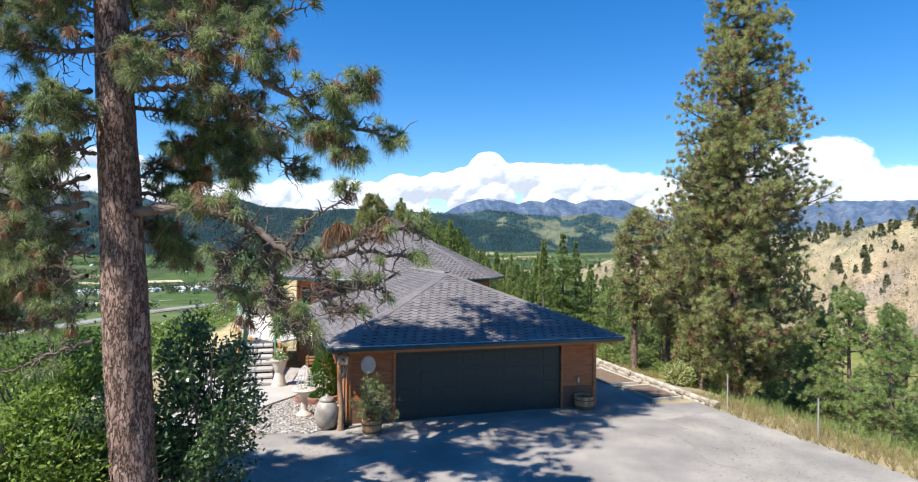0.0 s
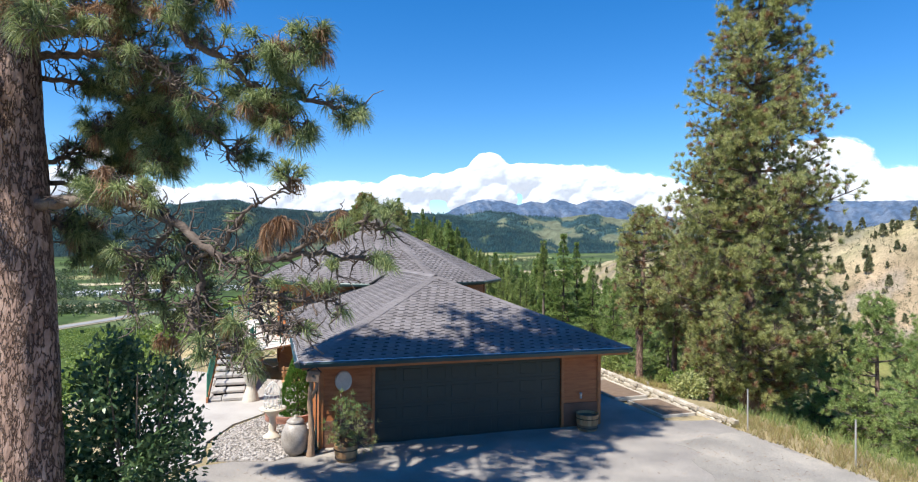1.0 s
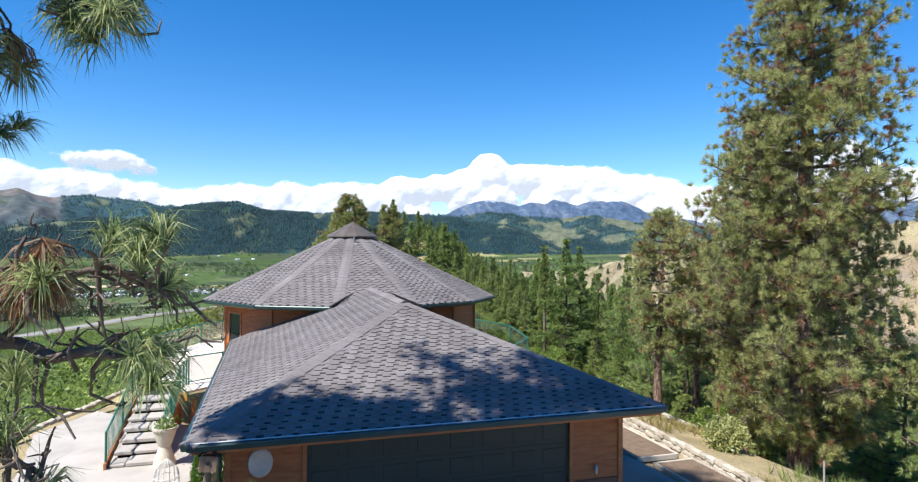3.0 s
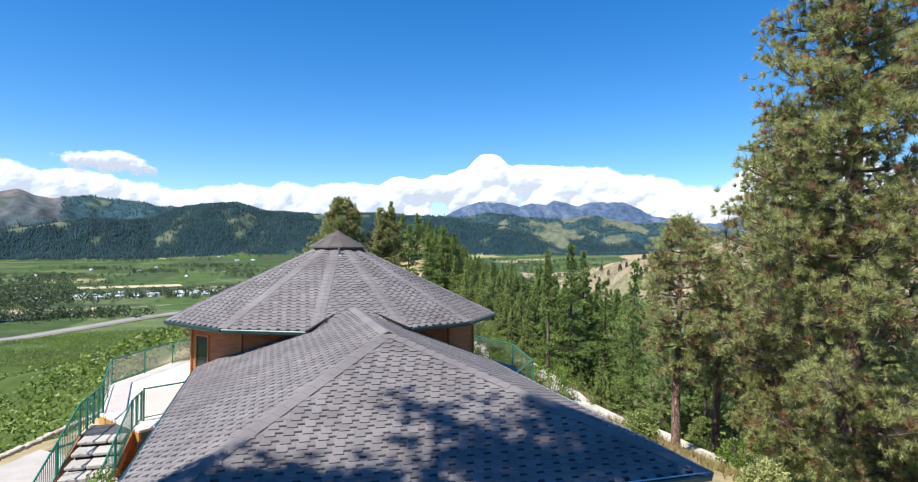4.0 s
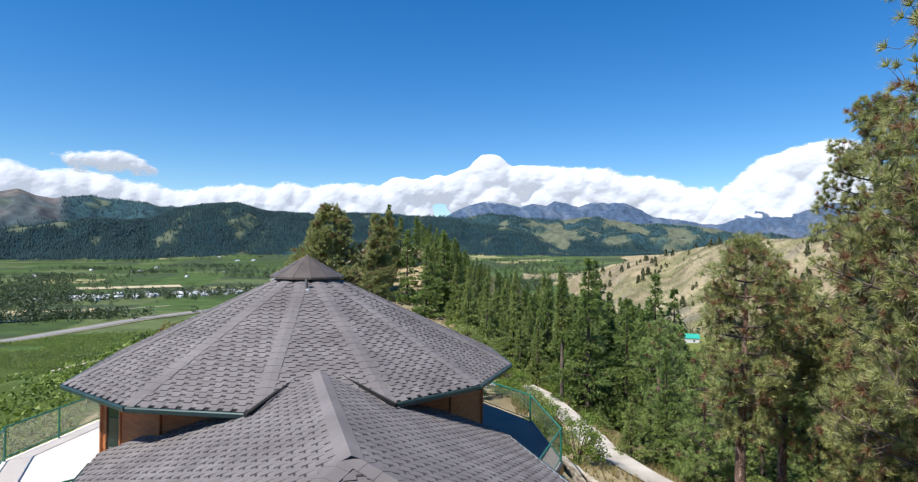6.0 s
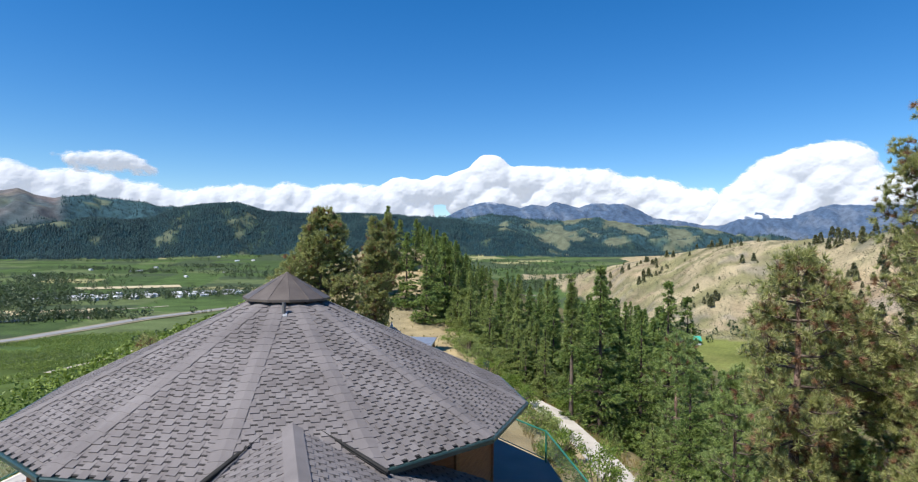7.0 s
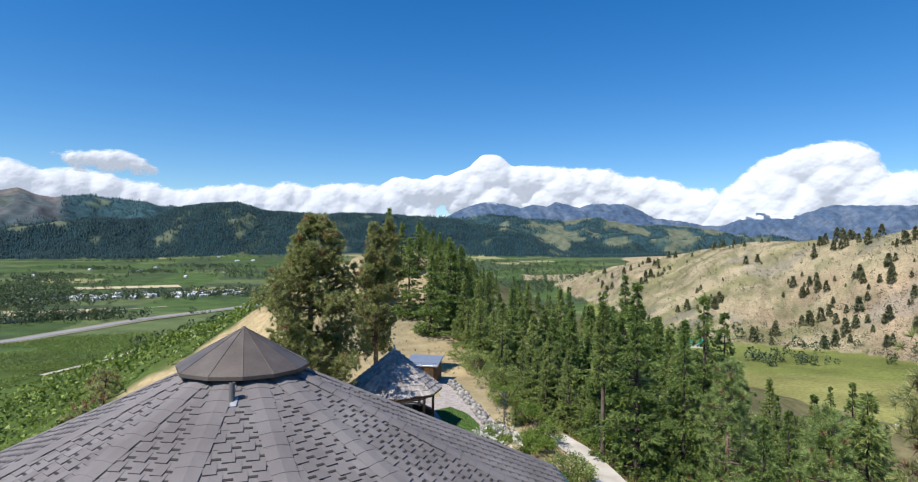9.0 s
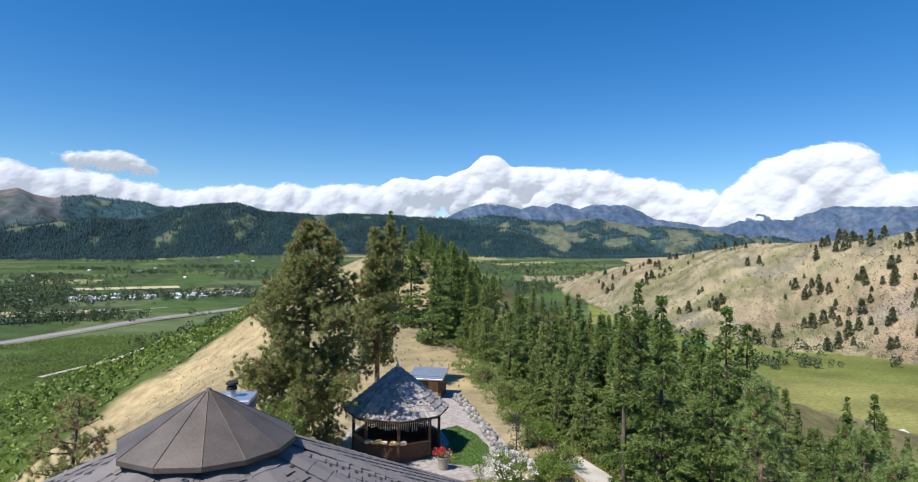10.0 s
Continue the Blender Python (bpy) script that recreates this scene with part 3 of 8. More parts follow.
def shingle_piece(w=TAB):
    """One shingle: a low strip with a dark shadow line of granules and a proud, longer tab; x along the eave, y up the
    slope, z off the roof.
    """
    v, f = [], []

    def wedge(x0, x1, y0, y1, t):
        o = len(v)
        v.extend([(x0, y0, 0), (x1, y0, 0), (x1, y0, t), (x0, y0, t), (x1, y1, 0.004), (x0, y1, 0.004)])
        f.extend([(o, o + 1, o + 2, o + 3), (o + 3, o + 2, o + 4, o + 5), (o + 1, o + 4, o + 2), (o, o + 3, o + 5)])
    wedge(0.0, w, 0.0, COURSE * 1.35, 0.012)
    a = 0.05 * w
    wedge(a, a + 0.56 * w, -0.07, COURSE * 1.1, 0.03)
    return np.array(v), f


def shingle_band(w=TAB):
    """The shadow line on the strip beside the tab, put in as dark colour: a thin raised bar."""
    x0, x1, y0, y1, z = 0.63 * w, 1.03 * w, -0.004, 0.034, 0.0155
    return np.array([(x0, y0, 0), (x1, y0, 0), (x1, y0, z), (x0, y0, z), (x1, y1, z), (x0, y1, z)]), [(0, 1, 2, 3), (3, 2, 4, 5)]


def shingles(parent, poly, pick, seed):
    """Covers one roof plane, whose first two corners are its eave, with shingles. Those for which pick holds are objects of their own."""
    rng = np.random.default_rng(seed)
    p = [Vector(q) for q in poly]
    ux = (p[1] - p[0]).normalized()
    nz = ux.cross(p[-1] - p[0]).normalized()
    uy = nz.cross(ux)
    base = Matrix((ux, uy, nz)).transposed().to_4x4()
    base.translation = p[0] + nz * 0.006
    flat = [((q - p[0]).dot(ux), (q - p[0]).dot(uy)) for q in p]
    top = max(q[1] for q in flat)
    sv, sf = shingle_piece()
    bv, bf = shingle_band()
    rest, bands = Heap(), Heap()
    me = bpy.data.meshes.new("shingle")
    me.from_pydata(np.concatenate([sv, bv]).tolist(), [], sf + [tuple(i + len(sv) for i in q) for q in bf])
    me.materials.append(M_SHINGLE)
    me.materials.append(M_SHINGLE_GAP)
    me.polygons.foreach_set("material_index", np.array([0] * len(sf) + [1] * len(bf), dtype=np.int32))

    def span(y):
        xs = []
        for (x0, y0), (x1, y1) in zip(flat, flat[1:] + flat[:1]):
            if (y0 - y) * (y1 - y) <= 0 and y0 != y1:
                xs.append(x0 + (x1 - x0) * (y - y0) / (y1 - y0))
        return (min(xs), max(xs)) if len(xs) > 1 else None
    j = 0
    b3 = np.array(base.to_3x3())
    while j * COURSE < top - 0.05:
        y = j * COURSE + 0.02
        s0, s1 = span(y), span(min(y + COURSE, top - 0.01))
        if not s0 or not s1:
            j += 1
            continue
        x = s0[0] - TAB * (((j * 0.37) % 1.0) + 0.08 * rng.random())
        while x < s0[1]:
            jit = 0.012 * rng.normal()
            whole = x >= max(s0[0], s1[0]) and x + TAB <= min(s0[1], s1[1]) and y + 1.4 * COURSE < top
            place = base @ Vector((x + TAB / 2, y, 0))
            if whole and pick(place):
                ob = new("shingle", me)
                ob.parent = parent
                ob.matrix_local = base @ Matrix.Translation((x, y + jit, 0))
            else:
                v = sv + [x, y + jit, 0]
                v[:, 1] = np.minimum(v[:, 1], top - 0.005)
                lo = s0[0] + (s1[0] - s0[0]) * np.clip((v[:, 1] - y) / COURSE, 0, 1.4)
                hi = s0[1] + (s1[1] - s0[1]) * np.clip((v[:, 1] - y) / COURSE, 0, 1.4)
                v[:, 0] = np.clip(v[:, 0], lo, hi)
                if v[:, 0].max() - v[:, 0].min() > 0.02:
                    rest.add(v @ b3.T + np.array(base.translation), sf)
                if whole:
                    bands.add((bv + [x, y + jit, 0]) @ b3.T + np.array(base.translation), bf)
            x += TAB
        j += 1
    ob = rest.make("shingle_rest", M_SHINGLE, parent)
    ob["kind"] = "stuff"
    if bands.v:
        ob = bands.make("shingle_band", M_SHINGLE_GAP, parent, "dark granule shadow lines between the tabs")
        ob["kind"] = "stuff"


def caps(parent, a, b, half, n1, n2, c1, c2, name="ridge_cap"):
    """Overlapping folded caps from the low end a to the high end b of a hip; n1 and n2 are the two roof planes' upward normals."""
    a, b = Vector(a), Vector(b)
    along = (b - a).normalized()
    n = (n1 + n2).normalized()
    s1 = n1.cross(along).normalized()
    s2 = n2.cross(along).normalized()
    if s1.dot(Vector(c1) - a) < 0:
        s1 = -s1
    if s2.dot(Vector(c2) - a) < 0:
        s2 = -s2
    ln = (b - a).length
    k = max(2, int(ln / 0.26))
    step = ln / k
    me = None
    for i in range(k):
        if me is None:
            t0, t1 = 0.038, 0.031
            v, f = [], []
            for y, t in ((-0.03, t0), (step, t1)):
                v += [along * y + s * half + m * t for s, m in ((s1, n1),)] + [along * y + n * (t + 0.006)] + [along * y + s2 * half + n2 * t]
            v += [along * -0.03 + s1 * half + n1 * 0.004, along * -0.03 + s2 * half + n2 * 0.004]
            f = [(0, 1, 4, 3), (1, 2, 5, 4), (6, 7, 2, 1, 0)]
            me = bpy.data.meshes.new(name)
            me.from_pydata([tuple(q) for q in v], [], f)
            me.materials.append(M_SHINGLE)
        ob = new(name, me)
        ob.parent = parent
        ob.location = a + along * (i * step)


def plane_normal(q):
    n = (Vector(q[1]) - Vector(q[0])).cross(Vector(q[-1]) - Vector(q[0])).normalized()
    return n if n.z > 0 else -n


def gutter(name, a, b, parent, out, material):
    """A length of eaves gutter below the edge a-b."""
    a, b, out = Vector(a), Vector(b), Vector(out).normalized()
    prof = [(-0.01, -0.02), (0.11, -0.005), (0.125, -0.03), (0.10, -0.12), (0.0, -0.13), (-0.03, -0.16), (-0.05, -0.16), (-0.05, -0.03)]
    bm = bmesh.new()
    r = [[bm.verts.new(p + out * x + Vector((0, 0, z))) for x, z in prof] for p in (a, b)]
    n = len(prof)
    for i in range(n):
        bm.faces.new((r[0][i], r[0][(i + 1) % n], r[1][(i + 1) % n], r[1][i]))
    bm.faces.new(r[0][::-1])
    bm.faces.new(r[1])
    return part(name, bm, material, parent)


def siding(parent, a, b, z0, z1, out, board=0.19, skip=()):
    """Lapped horizontal boards between the upright lines a and b; skip: (from, to, low, high) openings along the wall."""
    a, b, out = Vector((*a, 0)), Vector((*b, 0)), Vector((*out, 0)).normalized()
    u = (b - a).normalized()
    ln = (b - a).length
    z = z0
    while z < z1 - 0.02:
        h = min(board, z1 - z)
        cuts = [(0.0, ln)]
        for s0, s1, lo, hi in skip:
            if z + h * 0.5 > lo and z + h * 0.5 < hi:
                cuts = [c for q in cuts for c in ((q[0], min(q[1], s0)), (max(q[0], s1), q[1])) if c[1] - c[0] > 0.03]
        for s0, s1 in cuts:
            v = []
            for s in (s0, s1):
                p = a + u * s
                v += [p + out * 0.0 + Vector((0, 0, z)), p + out * 0.030 + Vector((0, 0, z)), p + out * 0.010 + Vector((0, 0, z + h)), p + Vector((0, 0, z + h))]
            mesh_object("board", v, [(0, 1, 2, 3), (7, 6, 5, 4), (0, 4, 5, 1), (1, 5, 6, 2), (2, 6, 7, 3), (3, 7, 4, 0)], M_CEDAR, parent)
        z += h


# main roof: twelve planes round a raised cap
SLOPE_TOP_R, SLOPE_TOP_Z = 0.9, 6.36
e_ring, t_ring = ring(EAVE_R, EAVE_Z), ring(SLOPE_TOP_R, SLOPE_TOP_Z)
planes = [[e_ring[i], e_ring[(i + 1) % 12], t_ring[(i + 1) % 12], t_ring[i]] for i in range(12)]
bm = bmesh.new()
top_v = [bm.verts.new(p) for p in e_ring], [bm.verts.new(p) for p in t_ring]
low_v = [bm.verts.new(p - Vector((0, 0, 0.14))) for p in e_ring], [bm.verts.new(p - Vector((0, 0, 0.14))) for p in t_ring]
for i in range(12):
    k = (i + 1) % 12
    bm.faces.new((top_v[0][i], top_v[0][k], top_v[1][k], top_v[1][i]))
    bm.faces.new((low_v[0][k], low_v[0][i], low_v[1][i], low_v[1][k]))
    bm.faces.new((top_v[0][k], top_v[0][i], low_v[0][i], low_v[0][k]))
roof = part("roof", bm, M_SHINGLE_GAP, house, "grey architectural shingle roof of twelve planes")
# walls of the house below the eaves
WALL_R = 5.45
w_ring = ring(WALL_R, 0)
bm = bmesh.new()
inner = ring(WALL_R - 0.2, 0)
for i in range(12):
    k = (i + 1) % 12
    lo, hi = Vector((0, 0, -2.5)), Vector((0, 0, EAVE_Z + 0.2))
    a, b, c, d = w_ring[i], w_ring[k], inner[k], inner[i]
    for q in ((a + lo, b + lo, b + hi, a + hi), (c + lo, d + lo, d + hi, c + hi), (a + hi, b + hi, c + hi, d + hi)):
        bm.faces.new([bm.verts.new(p) for p in q])
house_wall = part("wall", bm, M_CEDAR, house, "orange-stained cedar wall")
for i in range(12):
    a, b = w_ring[i], w_ring[(i + 1) % 12]
    mid = (a + b) / 2
    out = (mid - C0).normalized()
    ln = (b - a).length
    has_window = i in (0, 5, 6, 8, 10, 11)
    ops = [(0.3, 1.0, 2.1, 3.35)] if i == 0 else ([(ln * 0.25, ln * 0.75, 1.5, 3.1)] if has_window else [])
    siding(house_wall, (a.x, a.y), (b.x, b.y), 0.0, EAVE_Z + 0.05, (out.x, out.y), 0.2, ops)
    for s0, s1, lo, hi in ops:
        u = (b - a).normalized()
        mm = Matrix((u, out, Vector((0, 0, 1)))).transposed().to_4x4()
        mm.translation = a
        win = thing("window", "", "")
        win.parent = house
        bm = bmesh.new()
        for lo_, hi_ in (((s0 - 0.07, 0.0, lo - 0.07), (s1 + 0.07, 0.06, lo)), ((s0 - 0.07, 0.0, hi), (s1 + 0.07, 0.06, hi + 0.07)), ((s0 - 0.07, 0.0, lo), (s0, 0.06, hi)), ((s1, 0.0, lo), (s1 + 0.07, 0.06, hi))):
            box(bm, lo_, hi_, 0.006, mm)
        part("frame", bm, M_TRIMWOOD, win)
        boxed("pane", (s0, 0.0, lo), (s1, 0.02, hi), M_WINDOW, win, bevel=0, m=mm)
    box_m = Matrix.Translation(a)
    boxed("corner_board", (-0.07, -0.07, 0), (0.07, 0.07, EAVE_Z + 0.05), M_TRIMWOOD, house, m=box_m @ Matrix.Rotation(EAVE_ANG[i], 4, "Z"))
# eaves: soffit, fascia, gutter
bm = bmesh.new()
s_in = ring(WALL_R - 0.05, EAVE_Z - 0.10)
s_out = ring(EAVE_R - 0.05, EAVE_Z - 0.165)
for i in range(12):
    k = (i + 1) % 12
    bm.faces.new([bm.verts.new(p) for p in (s_in[i], s_in[k], s_out[k], s_out[i])])
part("soffit", bm, M_CEDAR, house)
for i in range(12):
    k = (i + 1) % 12
    out = ((e_ring[i] + e_ring[k]) / 2 - Vector((C0.x, C0.y, EAVE_Z)))
    if i != 2:
        gutter("gutter", e_ring[i], e_ring[k], house, out, M_GUTTER)
# metal cap with its drum
bm = bmesh.new()
lathe(bm, [(0.95, 6.2), (0.95, 6.5)], 24, Matrix.Translation(C0))
part("drum", bm, M_DARK, house)
bm = bmesh.new()
cap_r = ring(CUP_R, CUP_Z, radians(14))
tip = bm.verts.new((C0.x, C0.y, TOP_Z))
q1 = [bm.verts.new(p) for p in cap_r]
q2 = [bm.verts.new(p - Vector((0, 0, 0.06))) for p in cap_r]
q3 = [bm.verts.new((p - C0) * 1 + C0 - Vector((0, 0, 0.05)) - (p - Vector((C0.x, C0.y, p.z))) * 0.08) for p in cap_r]
for i in range(12):
    k = (i + 1) % 12
    bm.faces.new((q1[i], q1[k], tip))
    bm.faces.new((q2[i], q2[k], q1[k], q1[i]))
    bm.faces.new((q3[i], q3[k], q2[k], q2[i]))
bm.faces.new(q3[::-1])
cap = part("metal_cap", bm, M_COPPER, house, "weathered brown sheet metal roof cap")
for p in cap_r:
    h_ = Heap()
    up = Vector((0, 0, 0.004))
    h_.bar(p + up, Vector((C0.x, C0.y, TOP_Z)) + up, 0.006, 5)
    h_.make("seam", M_COPPER, cap)
hk = Heap()
hk.tube([(C0.x, C0.y, TOP_Z - 0.03), (C0.x, C0.y, TOP_Z + 0.01)], [0.06, 0.03], 8)
hk.make("tip", M_COPPER, cap)
# plumbing vent
vent_xy = Vector((-3.46, 32.34))
vz = SLOPE_TOP_Z - (math.hypot(vent_xy.x - C0.x, vent_xy.y - C0.y) / 0.975 - SLOPE_TOP_R) * (SLOPE_TOP_Z - EAVE_Z) / (EAVE_R - SLOPE_TOP_R)
vent = thing("vent_pipe", "grey plumbing vent pipe with pale flashing", "vent pipe", pose(vent_xy.x, vent_xy.y, vz))
bm = bmesh.new()
lathe(bm, [(0.045, -0.1), (0.045, 0.3), (0.034, 0.3), (0.034, 0.16)], 14)
part("pipe", bm, mat("grey_pipe", [(0.1, 0.1, 0.1), (0.17, 0.17, 0.17)], rough=0.6), vent, smooth=False)
bm = bmesh.new()
box(bm, (-0.09, -0.13, 0.0), (0.09, 0.09, 0.03), 0.006, Matrix.Rotation(math.atan2(SLOPE_TOP_Z - EAVE_Z, EAVE_R - SLOPE_TOP_R), 4, "X") @ Matrix.Rotation(radians(10), 4, "Z"))
part("flashing", bm, M_DRIP, vent)

# chimney behind the ridge
chim = thing("chimney", "cobblestone chimney with a metal cap and flue", "chimney", pose(-6.02, 40.4, -0.6, 0, 0, 8))
bm = bmesh.new()
box(bm, (-0.42, -0.42, 3.0), (0.42, 0.42, 5.86), 0.02)
stack = part("stack", bm, M_DARK, chim)
rng_c = np.random.default_rng(3)
bm = bmesh.new()
bmesh.ops.create_icosphere(bm, subdivisions=2, radius=1.0)
stone_me = bpy.data.meshes.new("stone")
for v in bm.verts:
    v.co *= 1 + 0.08 * noise.noise(v.co * 2.1)
bm.to_mesh(stone_me)
bm.free()
stone_me.materials.append(mat("grey_cobble", [(0.14, 0.13, 0.12), (0.25, 0.235, 0.22), (0.36, 0.34, 0.31)], scale=6, fine=30, rough=0.9, bump=0.3, piece=0.5))
stone_me.polygons.foreach_set("use_smooth", np.ones(len(stone_me.polygons), dtype=bool))
for row in range(7):
    for side in range(4):
        for k in range(5):
            ob = new("stone", stone_me)
            ob.parent = stack
            u = -0.36 + 0.18 * k + rng_c.normal() * 0.015 + (0.05 if row % 2 else 0)
            m_ = Matrix.Rotation(side * math.pi / 2, 4, "Z") @ Matrix.Translation((u, -0.42, 4.55 + row * 0.185))
            ob.matrix_local = m_ @ Matrix.Diagonal((0.10 + 0.015 * rng_c.random(), 0.09, 0.085 + 0.012 * rng_c.random(), 1))
M_SHEET = mat("galvanised_sheet", [(0.42, 0.45, 0.5), (0.6, 0.63, 0.68)], scale=3, fine=30, rough=0.35, metal=0.7, bump=0.03)
boxed("top_sheet", (-0.52, -0.5, 5.86), (0.52, 0.5, 5.95), M_SHEET, chim)
bm = bmesh.new()
lathe(bm, [(0.13, 5.95), (0.11, 6.0), (0.10, 6.14)], 16)
flue = part("flue", bm, M_SHEET, chim)
bm = bmesh.new()
lathe(bm, [(0.125, 6.12), (0.125, 6.19), (0.05, 6.20), (0.05, 6.235), (0.15, 6.24), (0.15, 6.29), (0.08, 6.33)], 16)
part("cowl", bm, M_DARK, flue)

# garage walls, door and roof
garage = thing("garage", "attached two-car garage with cedar siding and grey hip roof", "garage", GARAGE)
bm = bmesh.new()
W2, DL, DR, DH = 4.2, -2.76, 2.91, 2.13
for lo, hi in (((-W2, 0, 0), (DL, 0.16, 2.72)), ((DR, 0, 0), (W2, 0.16, 2.72)), ((DL, 0, DH), (DR, 0.16, 2.72)), ((-W2, 0.16, 0), (-W2 + 0.16, 10.6, 2.72)), ((W2 - 0.16, 0.16, 0), (W2, 10.6, 2.72))):
    box(bm, lo, hi, 0)
g_wall = part("wall", bm, M_CEDAR, garage, "orange-stained cedar wall")
siding(g_wall, (-W2, 0), (W2, 0), 0.75, 2.45, (0, -1), 0.19, [(DL - 0.09 + W2, DR + 0.09 + W2, -1, DH + 0.09)])
for lo, hi in (((-W2, -0.045, 0.0), (DL - 0.09, 0.0, 0.74)), ((DR + 0.09, -0.045, 0.0), (W2, 0.0, 0.74))):
    boxed("base_panel", lo, hi, mat("weathered_base_panel", [(0.13, 0.06, 0.035), (0.2, 0.1, 0.06)], scale=3, fine=25, rough=0.8), garage)
siding(g_wall, (-W2, 10.5), (-W2, 0), 0.0, 2.45, (-1, 0), 0.19)
siding(g_wall, (W2, 0), (W2, 10.5), 0.0, 2.45, (1, 0), 0.19)
for x in (-W2, W2):
    boxed("corner_board", (x - 0.06, -0.065, 0), (x + 0.06, 0.05, 2.5), M_TRIMWOOD, garage)
for lo, hi in (((DL - 0.09, -0.06, 0), (DL, 0.05, DH)), ((DR, -0.06, 0), (DR + 0.09, 0.05, DH)), ((DL - 0.09, -0.06, DH), (DR + 0.09, 0.05, DH + 0.09))):
    boxed("door_trim", lo, hi, M_TRIMWOOD, garage)
door = thing("garage_door", "wide dark green sectional garage door, closed", "garage door", GARAGE)
for r_ in range(4):
    z0, z1 = 0.005 + r_ * DH / 4, (r_ + 1) * DH / 4 + 0.003
    bm = bmesh.new()
    box(bm, (DL, 0.03, z0), (DR, 0.08, z1), 0.003)
    sec = part("section", bm, M_GREENDOOR, door)
    for k in range(8):
        w = (DR - DL) / 8
        boxed("raised_panel", (DL + k * w + 0.09, 0.018, z0 + 0.1), (DL + (k + 1) * w - 0.09, 0.035, z1 - 0.1), M_GREENDOOR, sec, bevel=0.008)
HB = G_HALF - G_OUT
BACK = 10.6
g_planes = [
    [(-G_HALF, -G_OUT, G_EAVE), (G_HALF, -G_OUT, G_EAVE), (0, HB, G_RIDGE)],
    [(G_HALF, -G_OUT, G_EAVE), (G_HALF, BACK, G_EAVE), (0, 10.42, G_RIDGE), (0, HB, G_RIDGE)],
    [(-G_HALF, BACK + 0.9, G_EAVE), (-G_HALF, -G_OUT, G_EAVE), (0, HB, G_RIDGE), (0, 10.42, G_RIDGE)]]
bm = bmesh.new()
for pl in g_planes:
    poly_slab(bm, pl, 0.13)
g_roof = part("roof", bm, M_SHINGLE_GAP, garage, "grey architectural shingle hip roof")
for a, b, out in (((-G_HALF, -G_OUT), (G_HALF, -G_OUT), (0, -1)), ((G_HALF, -G_OUT), (G_HALF, 10.0), (1, 0)), ((-G_HALF, 10.9), (-G_HALF, -G_OUT), (-1, 0))):
    gutter("gutter", (*a, G_EAVE), (*b, G_EAVE), garage, (*out, 0), M_GUTTER)
for a, b in (((-G_HALF - 0.03, -G_OUT - 0.04), (-G_HALF - 0.03, 11.0)), ((G_HALF + 0.03, -G_OUT), (G_HALF + 0.03, 10.0)), ((-G_HALF, -G_OUT - 0.05), (G_HALF, -G_OUT - 0.05))):
    hh = Heap()
    hh.bar((*a, G_EAVE + 0.012), (*b, G_EAVE + 0.012), 0.016, 4)
    hh.make("drip_edge", M_DRIP, garage)
bm = bmesh.new()
for lo, hi in (((-G_HALF + 0.05, -G_OUT + 0.03, G_EAVE - 0.16), (G_HALF - 0.05, 0.0, G_EAVE - 0.14)), ((-G_HALF + 0.05, 0.0, G_EAVE - 0.16), (-W2, 10.4, G_EAVE - 0.14)), ((W2, 0.0, G_EAVE - 0.16), (G_HALF - 0.05, 10.4, G_EAVE - 0.14))):
    box(bm, lo, hi)
part("soffit", bm, M_CEDAR, garage)
boxed("fascia", (-G_HALF + 0.06, -G_OUT + 0.005, G_EAVE - 0.2), (G_HALF - 0.06, -G_OUT + 0.035, G_EAVE - 0.03), M_TRIMWOOD, garage)
hh = Heap()
hh.tube([(-4.33, -0.72, 2.33), (-4.33, -0.4, 2.2), (-4.33, -0.1, 2.05), (-4.33, -0.1, 0.12), (-4.33, -0.3, 0.05)], [0.045] * 5, 8)
hh.make("downspout", M_GUTTER, garage)
plaque = thing("wall_plaque", "pale oval wall plaque beside the garage door", "plaque", GARAGE @ pose(-3.62, -0.03, 1.80, 90))
bm = bmesh.new()
lathe(bm, [(0.0, 0.03), (0.15, 0.04), (0.2, 0.05), (0.235, 0.045), (0.24, 0.0)], 28, Matrix.Diagonal((0.95, 1.15, 1, 1)), closed=False)
part("disc", bm, mat("chalky_white_plaster", [(0.42, 0.41, 0.4), (0.6, 0.59, 0.57)], scale=8, fine=40, bump=0.4), plaque, smooth=True)
lan = thing("wall_lantern", "small pale metal wall lantern beside the garage door", "lantern", GARAGE @ pose(3.55, -0.1, 0.95))
bm = bmesh.new()
lathe(bm, [(0.02, -0.08), (0.035, -0.05), (0.035, 0.06), (0.05, 0.08), (0.01, 0.12)], 8)
part("body", bm, M_DRIP, lan)

for sx in (-1, 1):
    hh = Heap()
    hh.bar((0, 10.5, G_RIDGE + 0.09), (sx * 1.55, 8.56, 3.9), 0.055, 5)
    hh.make("valley_flashing", M_DARK, garage)
    hh = Heap()
    hh.bar((0, 10.44, G_RIDGE + 0.14), (sx * 1.5, 8.5, 3.955), 0.014, 4)
    hh.make("valley_edge", M_DARK, garage)
# shingles and caps, those the camera passes closest as pieces of their own
near_g = GARAGE @ Vector((0.3, 5.2, 4.2))
